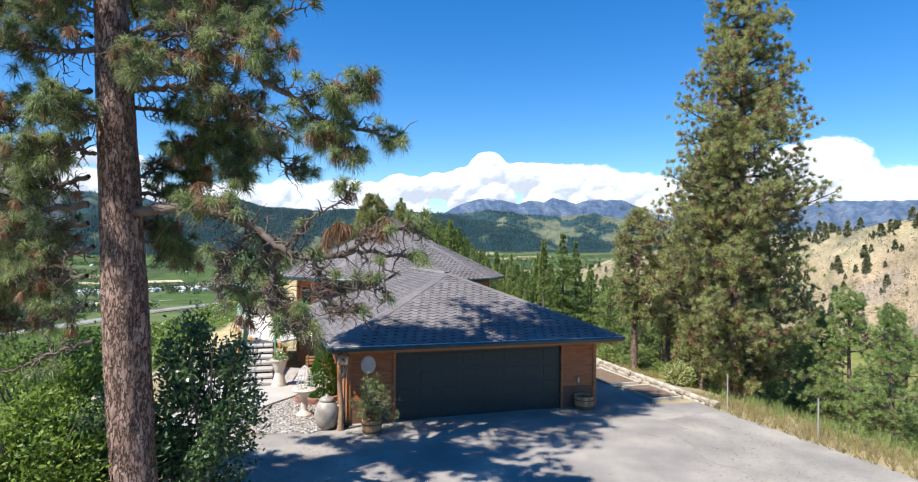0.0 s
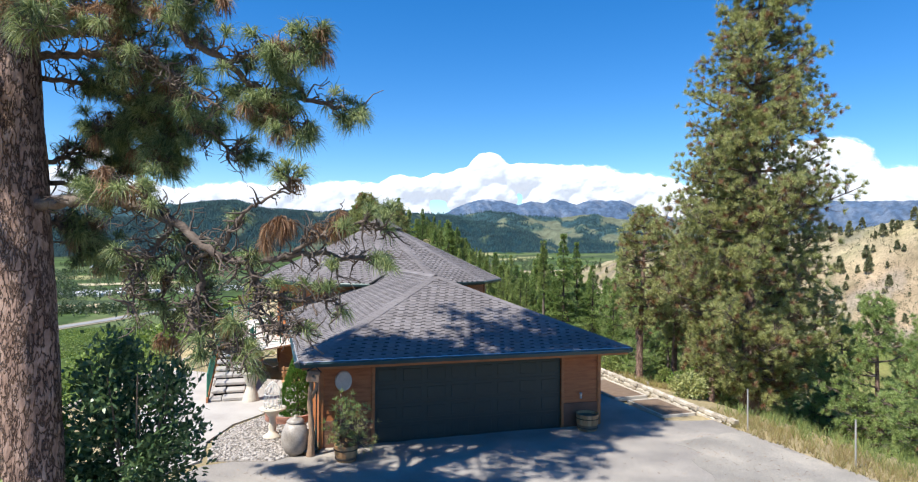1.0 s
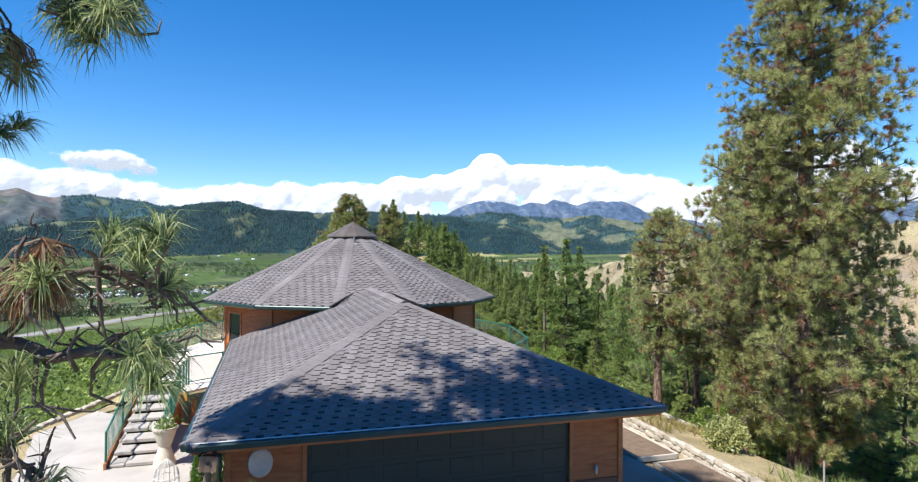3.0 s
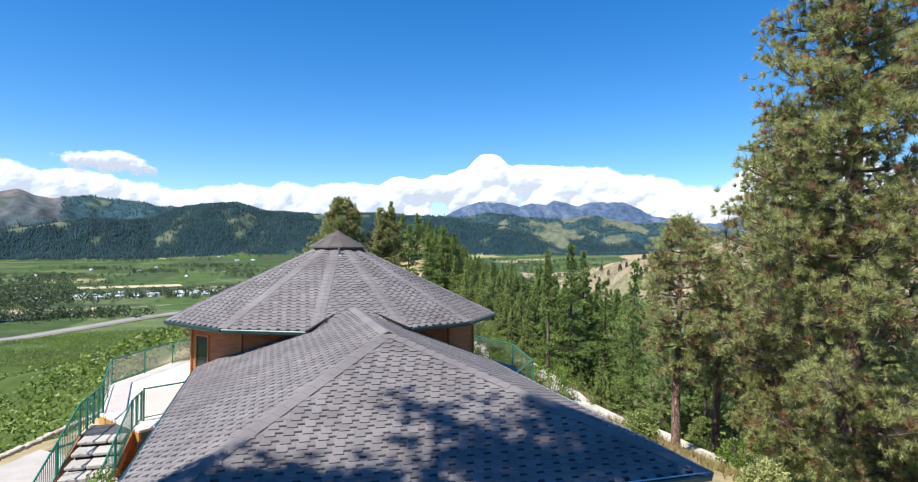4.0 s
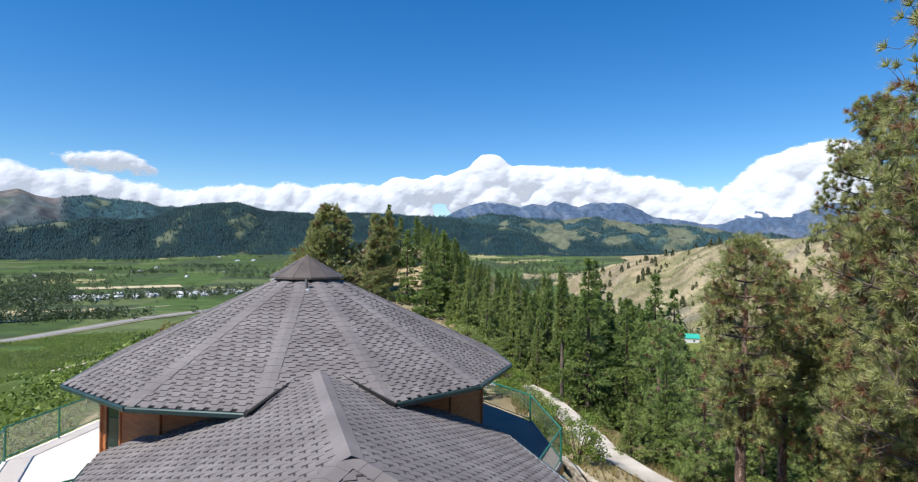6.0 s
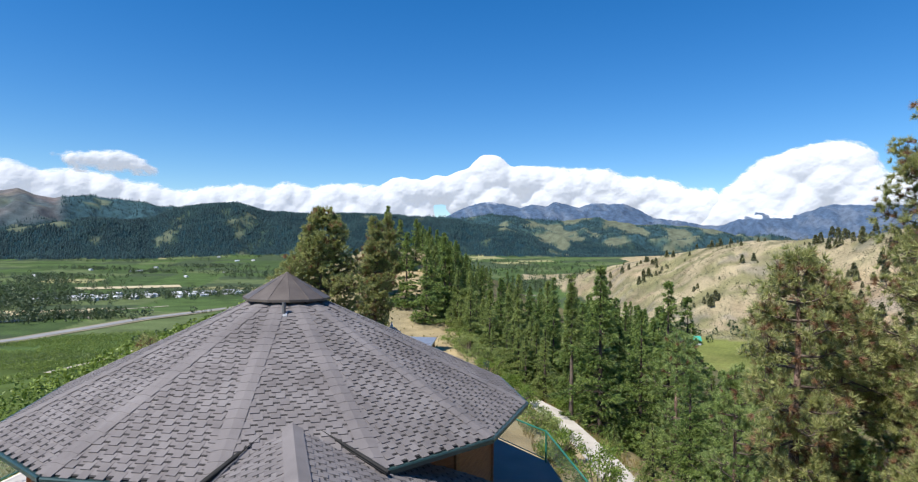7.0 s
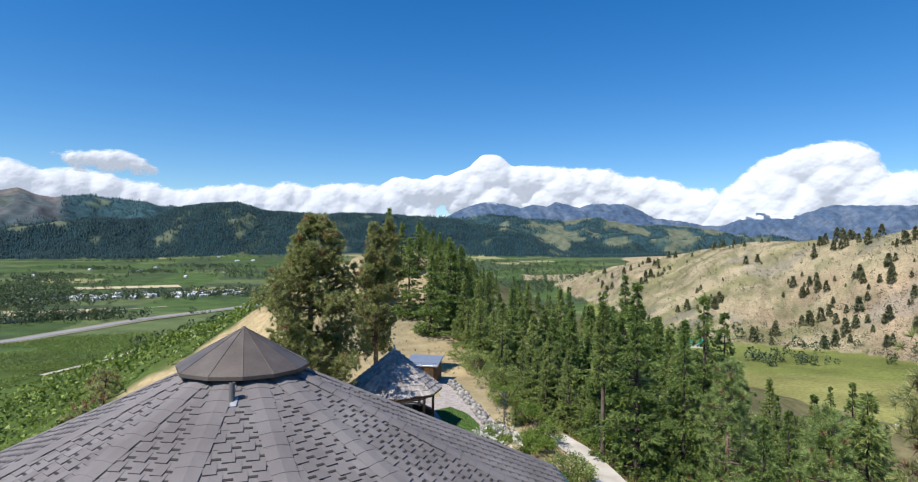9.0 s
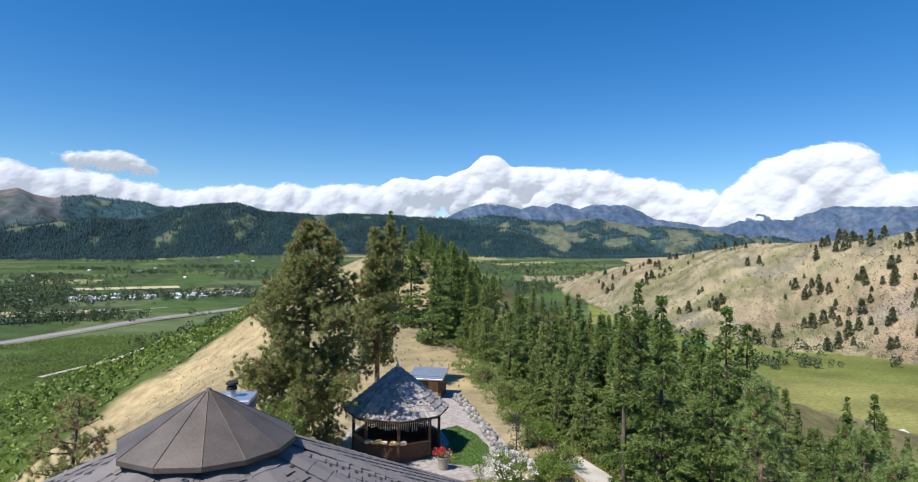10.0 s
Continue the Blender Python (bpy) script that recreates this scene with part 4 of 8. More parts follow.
for n_, pl in enumerate(g_planes):
    wp = [Vector(q) for q in pl]
    shingles(g_roof, wp, lambda q: (GARAGE @ q - near_g).length < 2.15, 200 + n_)
nn = [plane_normal(q) for q in g_planes]
gc = [sum((Vector(q) for q in pl), Vector()) / len(pl) for pl in g_planes]
caps(g_roof, (-G_HALF, -G_OUT, G_EAVE), (0, HB, G_RIDGE), 0.19, nn[0], nn[2], gc[0], gc[2])
caps(g_roof, (G_HALF, -G_OUT, G_EAVE), (0, HB, G_RIDGE), 0.19, nn[0], nn[1], gc[0], gc[1])
caps(g_roof, (0, 10.35, G_RIDGE + 0.012), (0, HB - 0.12, G_RIDGE + 0.012), 0.19, nn[1], nn[2], gc[1], gc[2])
for i in range(12):
    shingles(roof, planes[i], lambda q: (q - Vector((-3.4, 31.9, 5.9))).length < 1.75, 300 + i)
ns = [plane_normal(q) for q in planes]
rc = [sum(pl, Vector()) / 4 for pl in planes]
for i in range(12):
    caps(roof, e_ring[i] + Vector((0, 0, 0.0)), t_ring[i], 0.18, ns[i], ns[(i - 1) % 12], rc[i], rc[(i - 1) % 12])

# ---- trees ----
def view0(px, py, d):
    """A place d metres ahead of the path's start, by bearing."""
    dx = px - 784
    hy = 422.6 + dx * 0.0115
    return np.array([dx / 1022 * d, d, 5.41 - (py - hy) / 1022 * d])


def smooth_line(points, n):
    p = np.asarray(points, float)
    t = np.concatenate([[0], np.cumsum(np.linalg.norm(np.diff(p, axis=0), axis=1))])
    s = np.linspace(0, t[-1], n)
    q = np.stack([np.interp(s, t, p[:, k]) for k in range(3)], 1)
    for _ in range(2):
        q[1:-1] = 0.25 * q[:-2] + 0.5 * q[1:-1] + 0.25 * q[2:]
    return q


def twigs(line, rng, n, length, rise, heap, tips, start=0.25, r=0.02, kink=0.25):
    """Crooked side twigs along a limb; their ends are collected with directions."""
    m = len(line)
    for _ in range(n):
        i = int((start + (1 - start) * rng.random()) * (m - 1))
        p = line[i]
        d = line[min(i + 1, m - 1)] - line[max(i - 1, 0)]
        d = d / (np.linalg.norm(d) + 1e-9)
        side = rng.normal(size=3)
        side -= d * side.dot(d)
        side /= np.linalg.norm(side) + 1e-9
        g = 0.55 * d + side * 0.8 + np.array([0, 0, rise])
        g /= np.linalg.norm(g)
        ln = length * (0.5 + 0.8 * rng.random())
        pts = [p]
        for k in range(4):
            g = g + rng.normal(size=3) * kink + np.array([0, 0, 0.08])
            g /= np.linalg.norm(g)
            pts.append(pts[-1] + g * ln / 4)
        heap.tube(pts, np.linspace(r, r * 0.35, 5), 5, False)
        tips.append((pts[-1], g))
        if rng.random() < 0.5:
            tips.append((pts[2] + rng.normal(size=3) * 0.05, (g + side) / 2))


def make_tree(name, label, trunk_line, trunk_r, trunk_mat, limb_heap, crowns, limb_mat=None, category="pine tree", sides=14):
    root = thing(name, label, category)
    v, f = tube_arrays(trunk_line, trunk_r, sides)
    if sides > 30:
        ctr = np.repeat(np.asarray(trunk_line), sides, 0)
        d = v - ctr
        th = np.arctan2(d[:, 1], d[:, 0])
        rel = 1 - np.abs(fbm(th * 3.2 + v[:, 2] * 0.25, v[:, 2] * 1.5, 4, 6)) * 1.6
        v = ctr + d * (1 + 0.11 * (rel - 0.8))[:, None]
    n = len(f)
    limb_heap.v.insert(0, v)
    limb_heap.f = f + [tuple(i + len(v) for i in q) for q in limb_heap.f]
    mesh_object("trunk", np.concatenate(limb_heap.v), limb_heap.f, None, root, smooth=True, mats=[trunk_mat, limb_mat or M_TWIG], index=[0] * n + [1] * (len(limb_heap.f) - n))
    for nm, chunks, material, lab in crowns:
        if chunks:
            soup(nm, chunks, material, root, lab)
    return root


def tufts(tips, rng, count, length, width, spread, droop):
    if not tips:
        return []
    p = np.array([t[0] for t in tips])
    a = np.array([t[1] for t in tips])
    return [blades(p, a, rng, count, length, width, spread, droop)]


def rough_trunk(pts, radii, n, rng, amp=0.03):
    line = smooth_line(pts, n)
    r = np.interp(np.linspace(0, 1, n), np.linspace(0, 1, len(radii)), radii)
    return line, r * (1 + amp * rng.normal(size=n))


def mops(tips, rng, count, length, width, spread=0.62, hang=1.05):
    """Long needles that fan out from each tip and bow under their weight."""
    p = np.repeat(np.array([t[0] for t in tips]), count, 0)
    ax = np.repeat(np.array([t[1] for t in tips]), count, 0)
    p = p - ax * (0.12 * rng.random(len(p)))[:, None]
    d = rng.normal(size=p.shape)
    d /= np.linalg.norm(d, axis=1)[:, None]
    d = ax * 0.7 + spread * d
    d /= np.linalg.norm(d, axis=1)[:, None] + 1e-9
    ln = length * (0.7 + 0.45 * rng.random(len(p)))[:, None]
    s = np.cross(d, rng.normal(size=p.shape))
    s /= np.linalg.norm(s, axis=1)[:, None] + 1e-9
    e = d * 0.75
    e[:, 2] -= hang * (0.5 + 0.6 * rng.random(len(e)))
    e /= np.linalg.norm(e, axis=1)[:, None] + 1e-9
    mid = p + d * ln * 0.45
    w = width * 0.5
    v = np.stack([p - s * w * 0.7, p + s * w * 0.7, mid + s * w, mid - s * w, mid + e * ln * 0.55], 1).reshape(-1, 3)
    i = np.arange(len(p))[:, None] * 5
    return v, np.concatenate([i + [0, 1, 2], i + [0, 2, 3], i + [3, 2, 4]], 0)


def near_pine():
    rng = np.random.default_rng(11)
    line, r = rough_trunk([(-6.05, 11.45, -0.2), (-6.25, 11.5, 2), (-6.5, 11.5, 6), (-6.8, 11.55, 10), (-7.1, 11.5, 16), (-7.2, 11.4, 24.6)], [0.43, 0.4, 0.3, 0.22, 0.14, 0.04], 200, rng, 0.004)
    heap, tips, bare = Heap(), [], []
    limbs = [
        ([(225, 362, 11.45), (300, 352, 11.0), (370, 362, 10.7), (430, 385, 10.5), (480, 425, 10.3), (530, 443, 10.2), (590, 432, 10.2), (650, 430, 10.3), (705, 440, 10.4)], 0.10, 7, 0.55, 46),
        ([(440, 395, 10.5), (465, 440, 10.6), (470, 490, 10.7), (490, 540, 10.8), (545, 590, 10.9)], 0.05, 16, 0.4, 34),
        ([(535, 445, 10.2), (555, 480, 10.2), (590, 493, 10.1), (640, 490, 10.2), (662, 505, 10.2)], 0.045, 4, 0.38, 34),
        ([(555, 480, 10.2), (548, 510, 10.0), (575, 535, 9.9), (620, 528, 9.8)], 0.04, 2, 0.38, 34),
        ([(470, 470, 10.5), (455, 520, 10.2), (500, 560, 10.0), (540, 565, 9.9)], 0.04, 3, 0.4, 34),
        ([(430, 385, 10.5), (400, 430, 10.4), (375, 470, 10.3), (385, 520, 10.2)], 0.04, 4, 0.4, 30),
        ([(500, 425, 10.3), (512, 392, 10.2), (540, 365, 10.1), (580, 345, 10.1), (605, 318, 10.1)], 0.035, 3, 0.3, 10),
        ([(430, 385, 10.5), (395, 350, 10.4), (360, 335, 10.3), (330, 350, 10.2)], 0.04, 9, 0.35, 14),
        ([(590, 432, 10.2), (640, 400, 10.1), (690, 385, 10.2), (725, 400, 10.3)], 0.035, 3, 0.35, 22),
        ([(480, 425, 10.4), (430, 450, 10.6), (410, 500, 10.7), (430, 550, 10.8)], 0.035, 9, 0.35, 20),
        ([(212, 112, 11.5), (290, 86, 11.2), (350, 90, 10.8), (415, 105, 10.5), (440, 135, 10.4), (500, 165, 10.4), (530, 200, 10.5), (580, 212, 10.5), (640, 226, 10.5), (685, 240, 10.6)], 0.09, 44, 0.5, 41),
        ([(415, 105, 10.5), (450, 80, 10.4), (480, 82, 10.3)], 0.035, 6, 0.3, 12),
        ([(350, 90, 10.8), (400, 60, 10.6), (440, 40, 10.5), (490, 18, 10.4), (530, 3, 10.4)], 0.04, 10, 0.3, 15),
        ([(500, 165, 10.4), (540, 160, 10.3), (590, 165, 10.2), (625, 130, 10.2)], 0.035, 23, 0.35, 25),
        ([(530, 200, 10.5), (560, 240, 10.4), (610, 270, 10.4)], 0.03, 15, 0.3, 19),
        ([(205, 152, 11.6), (280, 146, 11.8), (340, 152, 11.9), (420, 188, 12.0), (432, 240, 12.0), (480, 275, 12.0), (512, 300, 12.0)], 0.07, 51, 0.5, 46),
        ([(420, 195, 12.0), (350, 245, 12.0), (300, 262, 12.0)], 0.04, 37, 0.4, 35),
        ([(432, 240, 12.0), (390, 285, 11.8), (405, 310, 11.6)], 0.04, 27, 0.35, 28),
        ([(205, 180, 11.7), (300, 190, 12.3), (380, 215, 12.6), (450, 250, 12.8)], 0.05, 40, 0.45, 38),
        ([(205, 60, 11.6), (260, 42, 11.6), (330, 22, 11.3), (390, -30, 11.0)], 0.06, 37, 0.5, 35),
        ([(150, 348, 11.4), (80, 356, 11.2), (0, 400, 10.9), (-70, 420, 10.7)], 0.07, 20, 0.5, 23),
        ([(160, 582, 11.3), (100, 600, 11.0), (50, 625, 10.8), (-10, 640, 10.6)], 0.045, 2, 0.4, 8),
        ([(150, 152, 11.4), (80, 172, 11.0), (20, 200, 10.8), (-50, 212, 10.6)], 0.06, 37, 0.5, 35),
        ([(160, 82, 11.4), (90, 86, 11.1), (0, 70, 10.8), (-70, 60, 10.6)], 0.06, 37, 0.5, 35),
        ([(150, 235, 11.5), (100, 262, 11.8), (40, 290, 12.0), (-30, 300, 12.2)], 0.05, 44, 0.5, 41),
        ([(150, 300, 11.6), (90, 320, 12.0), (20, 340, 12.4), (-40, 360, 12.6)], 0.05, 44, 0.5, 41),
        ([(160, 420, 11.7), (90, 450, 12.2), (20, 470, 12.6), (-40, 500, 12.8)], 0.045, 51, 0.5, 46),
        ([(235, 380, 11.8), (290, 410, 12.3), (310, 440, 12.6)], 0.05, 40, 0.4, 38),
        ([(150, 60, 11.5), (80, 32, 11.8), (20, 12, 12.0), (-40, 0, 12)], 0.05, 34, 0.5, 33),
        ([(180, 110, 11.2), (230, 100, 10.6), (250, 120, 10.2)], 0.05, 27, 0.4, 28),
        ([(160, 200, 11.2), (110, 190, 10.4), (60, 180, 9.9)], 0.05, 27, 0.45, 28),
        ([(150, 470, 11.8), (80, 482, 12.4), (0, 500, 12.8), (-60, 505, 13.0)], 0.05, 40, 0.5, 40),
        ([(150, 380, 11.9), (90, 392, 12.4), (30, 420, 12.8), (-40, 430, 13.0)], 0.05, 44, 0.5, 40),
        ([(150, 520, 11.8), (100, 540, 12.4), (40, 552, 12.8), (-20, 560, 13.0)], 0.04, 26, 0.45, 30),
        ([(210, 95, 11.3), (280, 60, 10.9), (350, 50, 10.6), (420, 70, 10.4), (450, 95, 10.3)], 0.06, 12, 0.45, 44),
        ([(215, 130, 11.4), (300, 118, 11.0), (380, 150, 10.8), (450, 205, 10.6), (500, 235, 10.5)], 0.06, 24, 0.45, 44),
        ([(240, 330, 11.9), (300, 330, 12.6), (350, 300, 13.0)], 0.045, 34, 0.45, 24),
        ([(235, 300, 11.9), (290, 280, 12.6), (330, 250, 13.0)], 0.045, 30, 0.45, 24),
        ([(160, 262, 11.3), (120, 250, 10.9), (60, 262, 10.6), (10, 250, 10.4)], 0.045, 26, 0.45, 24),
        ([(160, 20, 11.4), (110, -10, 11.0), (60, -20, 10.8)], 0.05, 30, 0.5, 20),
    ]
    for pts, rad, n, ln, nb in limbs:
        q = smooth_line([view0(*p) for p in pts], 6 * len(pts))
        q[1:] += rng.normal(size=q[1:].shape) * 0.018
        heap.tube(q, np.linspace(rad, rad * 0.28, len(q)), 7, False)
        twigs(q, rng, n, ln, 0.25, heap, tips, 0.25, 0.016, 0.4)
        stems = []
        twigs(q, rng, int(nb * 1.9), ln * 1.05, -0.05, heap, stems, 0.1, 0.017, 0.6)
        for p, g in stems[::2]:
            twigs(np.array([p - g * 0.2, p - g * 0.1, p]), rng, 2, ln * 0.5, 0.0, heap, bare, 0.0, 0.009, 0.6)
        tips.append((q[-1], q[-1] - q[-3]))
    # the crown above
    high = []
    for k in range(54):
        z = 10.8 + 13.4 * (k / 54) ** 0.8
        a = rng.random() * 2 * math.pi
        ln = np.interp(z, [10, 13, 17, 21, 24.5], [3.9, 3.6, 2.6, 1.6, 0.5]) * (0.6 + 0.5 * rng.random())
        base = np.array([-6.9, 11.5, z])
        d = np.array([math.cos(a), math.sin(a), 0.1])
        q = smooth_line([base, base + d * ln * 0.5 + [0, 0, 0.1], base + d * ln + [0, 0, 0.5]], 10)
        heap.tube(q, np.linspace(0.06, 0.015, 10), 5, False)
        twigs(q, rng, 20, 0.8, 0.3, heap, high, 0.2, 0.015)
    # long heavy boughs towards the garage, added mostly above view to shade its roof
    for k in range(13):
        z = 10.4 + 2.6 * rng.random()
        base = np.array([-6.85, 11.5, z])
        end = np.array([-8.0 + 4.2 * (k / 14) + 0.3 * rng.normal(), 14.0 + 0.7 * rng.random(), 11.0 + 1.3 * rng.random()])
        q = smooth_line([base, base * 0.5 + end * 0.5 + [0, 0, -0.15], end], 14)
        heap.tube(q, np.linspace(0.08, 0.02, 14), 6, False)
        twigs(q, rng, 34, 0.7, 0.2, heap, high, 0.72, 0.015)
    rng.shuffle(tips)
    tips = [(np.asarray(p), np.asarray(g, float) / (np.linalg.norm(g) + 1e-9)) for p, g in tips]
    nd = int(len(tips) * 0.13)
    dead, live = tips[:nd], tips[nd:]
    live = [(p, g * 0.6 + np.array([0, 0, 0.4])) for p, g in live]
    dead = [(p, g * 0.3 + np.array([0, 0, -0.55])) for p, g in dead]
    dead += [(view0(px + rng.normal() * 12, py + rng.normal() * 8, 10.2), np.array([0.1, 0, -0.7])) for px, py in ((575, 385), (585, 380), (560, 390), (572, 396), (580, 392), (590, 388), (566, 400), (645, 385), (660, 390), (650, 394), (640, 390), (655, 384), (605, 325), (478, 92), (60, 185), (70, 190), (100, 60), (350, 330), (365, 335), (500, 525))]
    c1 = [mops(live, rng, 110, 0.31, 0.0085)] + tufts(high, rng, 46, 0.34, 0.03, 0.9, 0.4)
    c2 = [mops(dead, rng, 110, 0.3, 0.0095, 0.5, 1.5)]
    return make_tree("pine_tree", "tall ponderosa pine with plated reddish bark and long drooping needles", line, r, M_BARK, heap,
                     [("needles", c1, M_PINE, ""), ("dry_needles", c2, M_PINEDRY, "hanging tufts of dead brown needles")], category="pine tree", sides=44)


def grown_pine(name, label, height, crown_from, profile, seed, needle, dens=1.0, trunk_r=0.28, lean=0.0, blade=(44, 0.24, 0.02), bark=None, dry=0.06, category="pine tree"):
    """A pine from its height and crown outline: (share of crown height, radius) pairs."""
    rng = np.random.default_rng(seed)
    line, r = rough_trunk([(0, 0, -1.2), (lean * 0.3, 0.05, height * 0.35), (lean * 0.7, -0.05, height * 0.7), (lean, 0, height)], [trunk_r * 1.15, trunk_r * 0.85, trunk_r * 0.5, 0.02], 30, rng, 0.03)
    heap, tips = Heap(), []
    z = crown_from
    px, pr = zip(*profile)
    while z < height - 0.15:
        s = (z - crown_from) / (height - crown_from)
        R = np.interp(s, px, pr)
        k = rng.integers(3, 6)
        a0 = rng.random() * 6.28
        for j in range(k):
            if rng.random() < 0.12:
                continue
            a = a0 + 6.28 * j / k + rng.normal() * 0.35
            ln = R * (0.62 + 0.5 * rng.random())
            base = np.array([np.interp(z, line[:, 2], line[:, 0]), np.interp(z, line[:, 2], line[:, 1]), z])
            d = np.array([math.cos(a), math.sin(a), 0])
            sag = -0.10 * ln * (1 - s) + 0.12 * ln * s
            q = smooth_line([base, base + d * ln * 0.5 + [0, 0, sag], base + d * ln + [0, 0, sag + 0.22 * ln]], 8)
            heap.tube(q, np.linspace(0.022 + 0.016 * R, 0.012, 8), 5, False)
            n = max(2, int((4 + 5.5 * ln) * dens))
            twigs(q, rng, n, 0.28 + 0.16 * R, 0.25, heap, tips, 0.25, 0.012)
            tips.append((q[-1], d + [0, 0, 0.4]))
        z += 0.36 + 0.26 * rng.random()
    tips.append((line[-1], np.array([0, 0, 1.0])))
    rng.shuffle(tips)
    nd = int(len(tips) * dry)
    c1 = tufts([(p, np.asarray(g) * 0.8 + np.array([0, 0, 0.3])) for p, g in tips[nd:]], rng, blade[0], blade[1], blade[2], 0.85, 0.3)
    c2 = tufts(tips[:nd], rng, blade[0], blade[1], blade[2], 0.9, 0.5)
    return make_tree(name, label, line, r, bark or M_BARK, heap, [("needles", c1, needle, ""), ("dry_needles", c2, M_PINEDRY, "browned needle tufts")], category=category, sides=10)


def grown_fir(name, label, height, radius, seed, needle, dens=1.0, trunk_r=0.2, bark=None, blade=(12, 0.38, 0.085), bare=0.04, category="fir tree", many=22):
    """A fir: tiers of boughs that sag and carry flat sprays."""
    rng = np.random.default_rng(seed)
    line, r = rough_trunk([(0, 0, -1.2), (0.05, 0, height * 0.5), (0, 0.04, height)], [trunk_r * 1.2, trunk_r * 0.65, 0.015], 20, rng, 0.02)
    heap, pts, axs = Heap(), [], []
    ex, ey = rng.normal(size=2) * 0.14
    for _ in range(int(height * (1 - bare) * many)):
        s = bare + (1 - bare) * rng.random() ** 1.12
        tier = 0.03 * height + 0.12
        z = min(height - 0.1, (round(height * s / tier) + 0.3 * rng.normal()) * tier)
        s = min(0.995, max(bare, z / height))
        a = rng.random() * 6.28
        R = radius * (1 - s) ** 0.92 * min(1, 0.5 + 2.6 * (s - bare + 0.05)) * (1 + ex * math.cos(a) + ey * math.sin(a))
        R *= 0.86 + 0.42 * math.sin(z * 2.3 + 2.6 * math.sin(a * 2 + seed)) * min(1.0, 1.6 * (1 - s))
        ln = max(0.16, R * (0.36 + 0.78 * rng.random()))
        d = np.array([math.cos(a), math.sin(a), 0.0])
        side = np.array([-d[1], d[0], 0])
        base = np.array([0.0, 0, z])
        sag = -0.16 * (1 - s) + 0.1 * s
        q = smooth_line([base, base + d * ln * 0.55 + [0, 0, sag * 0.7 * ln], base + d * ln + [0, 0, sag * ln]], 6)
        heap.tube(q[::2], np.linspace(0.012 + 0.009 * ln, 0.005, 3), 3, False)
        n = max(4, int(ln * 8.0 * dens))
        u = 0.15 + 0.85 * np.sqrt(rng.random(n))
        w = (rng.random(n) - 0.5) * 1.1 * ln * (0.25 + 0.5 * np.sin(np.pi * np.clip(u, 0, 1) ** 0.8))
        pos = base + d * (u * ln)[:, None] + side * w[:, None]
        pos[:, 2] += sag * ln * u + rng.normal(size=n) * 0.07 - 0.10 * np.abs(w)
        pts.append(pos)
        axs.append(d * 0.8 + side * np.sign(w)[:, None] * 0.5 + np.array([0, 0, -0.12]))
    pts.append(np.array([[0, 0, height - 0.1], [0, 0, height - 0.3]]))
    axs.append(np.array([[0, 0, 1.0], [0, 0, 1.0]]))
    c = [blades(np.concatenate(pts), np.concatenate(axs), rng, blade[0], blade[1], blade[2], 0.55, 0.3)]
    return make_tree(name, label, line, r, bark or M_BARKDARK, heap, [("needles", c, needle, "")], limb_mat=bark or M_BARKDARK, category=category, sides=8)


near_pine()

# the great pine beside the drive
big = grown_pine("pine_tree", "tall dense ponderosa pine on the slope beside the drive", 20.6, 1.6,
                 [(0, 1.8), (0.12, 3.3), (0.3, 3.7), (0.45, 3.5), (0.6, 2.9), (0.75, 2.2), (0.9, 1.4), (1, 0.35)], 21, M_PINE2, dens=2.1, trunk_r=0.36, lean=0.5, dry=0.16, blade=(66, 0.25, 0.018))
big.matrix_world = pose(12.6, 27.4, -2.2)
red = grown_pine("pine_tree", "slender pine with a bare reddish trunk and browning needles", 10.3, 4.0,
                 [(0, 0.8), (0.2, 1.5), (0.5, 1.7), (0.8, 1.1), (1, 0.3)], 22, M_PINE2, dens=1.5, trunk_r=0.2, lean=0.4, dry=0.2, blade=(44, 0.27, 0.02))
red.matrix_world = pose(10.3, 35.0, -2.6, 0, 0, 40)
lowp = grown_pine("pine_tree", "younger light green pine on the slope below the drive", 7.0, 0.5,
                  [(0, 1.3), (0.3, 1.7), (0.6, 1.2), (1, 0.2)], 23, M_PINEG, dens=1.3, trunk_r=0.13, dry=0.03)
lowp.matrix_world = pose(18.5, 30.5, gz(18.5, 30.5))
gardp = grown_pine("pine_tree", "broad old ponderosa pine behind the house", 14.0, 1.7,
                   [(0, 2.2), (0.25, 3.3), (0.5, 3.1), (0.7, 2.5), (0.83, 1.6), (0.93, 0.9), (1, 0.2)], 24, M_PINE3, dens=3.0, trunk_r=0.3, lean=0.6, dry=0.07, blade=(48, 0.26, 0.025))
gardp.matrix_world = pose(-8.9, 57.4, -3.7)
slimp = grown_pine("pine_tree", "slim ragged pine with gaps between its boughs behind the gazebo", 15.6, 3.2,
                   [(0, 1.5), (0.25, 2.6), (0.5, 2.0), (0.7, 1.5), (0.88, 0.7), (1, 0.15)], 29, M_PINE3, dens=2.6, trunk_r=0.24, lean=-0.3, dry=0.1, blade=(46, 0.27, 0.027))
slimp.matrix_world = pose(-7.2, 75, -2.9) @ Matrix.Diagonal((0.88, 0.88, 0.88, 1))

fir_a = grown_fir("fir_tree", "tall dark green Douglas fir on the slope", 15.0, 3.9, 31, M_FIR, 1.2, blade=(11, 0.31, 0.07), many=24)
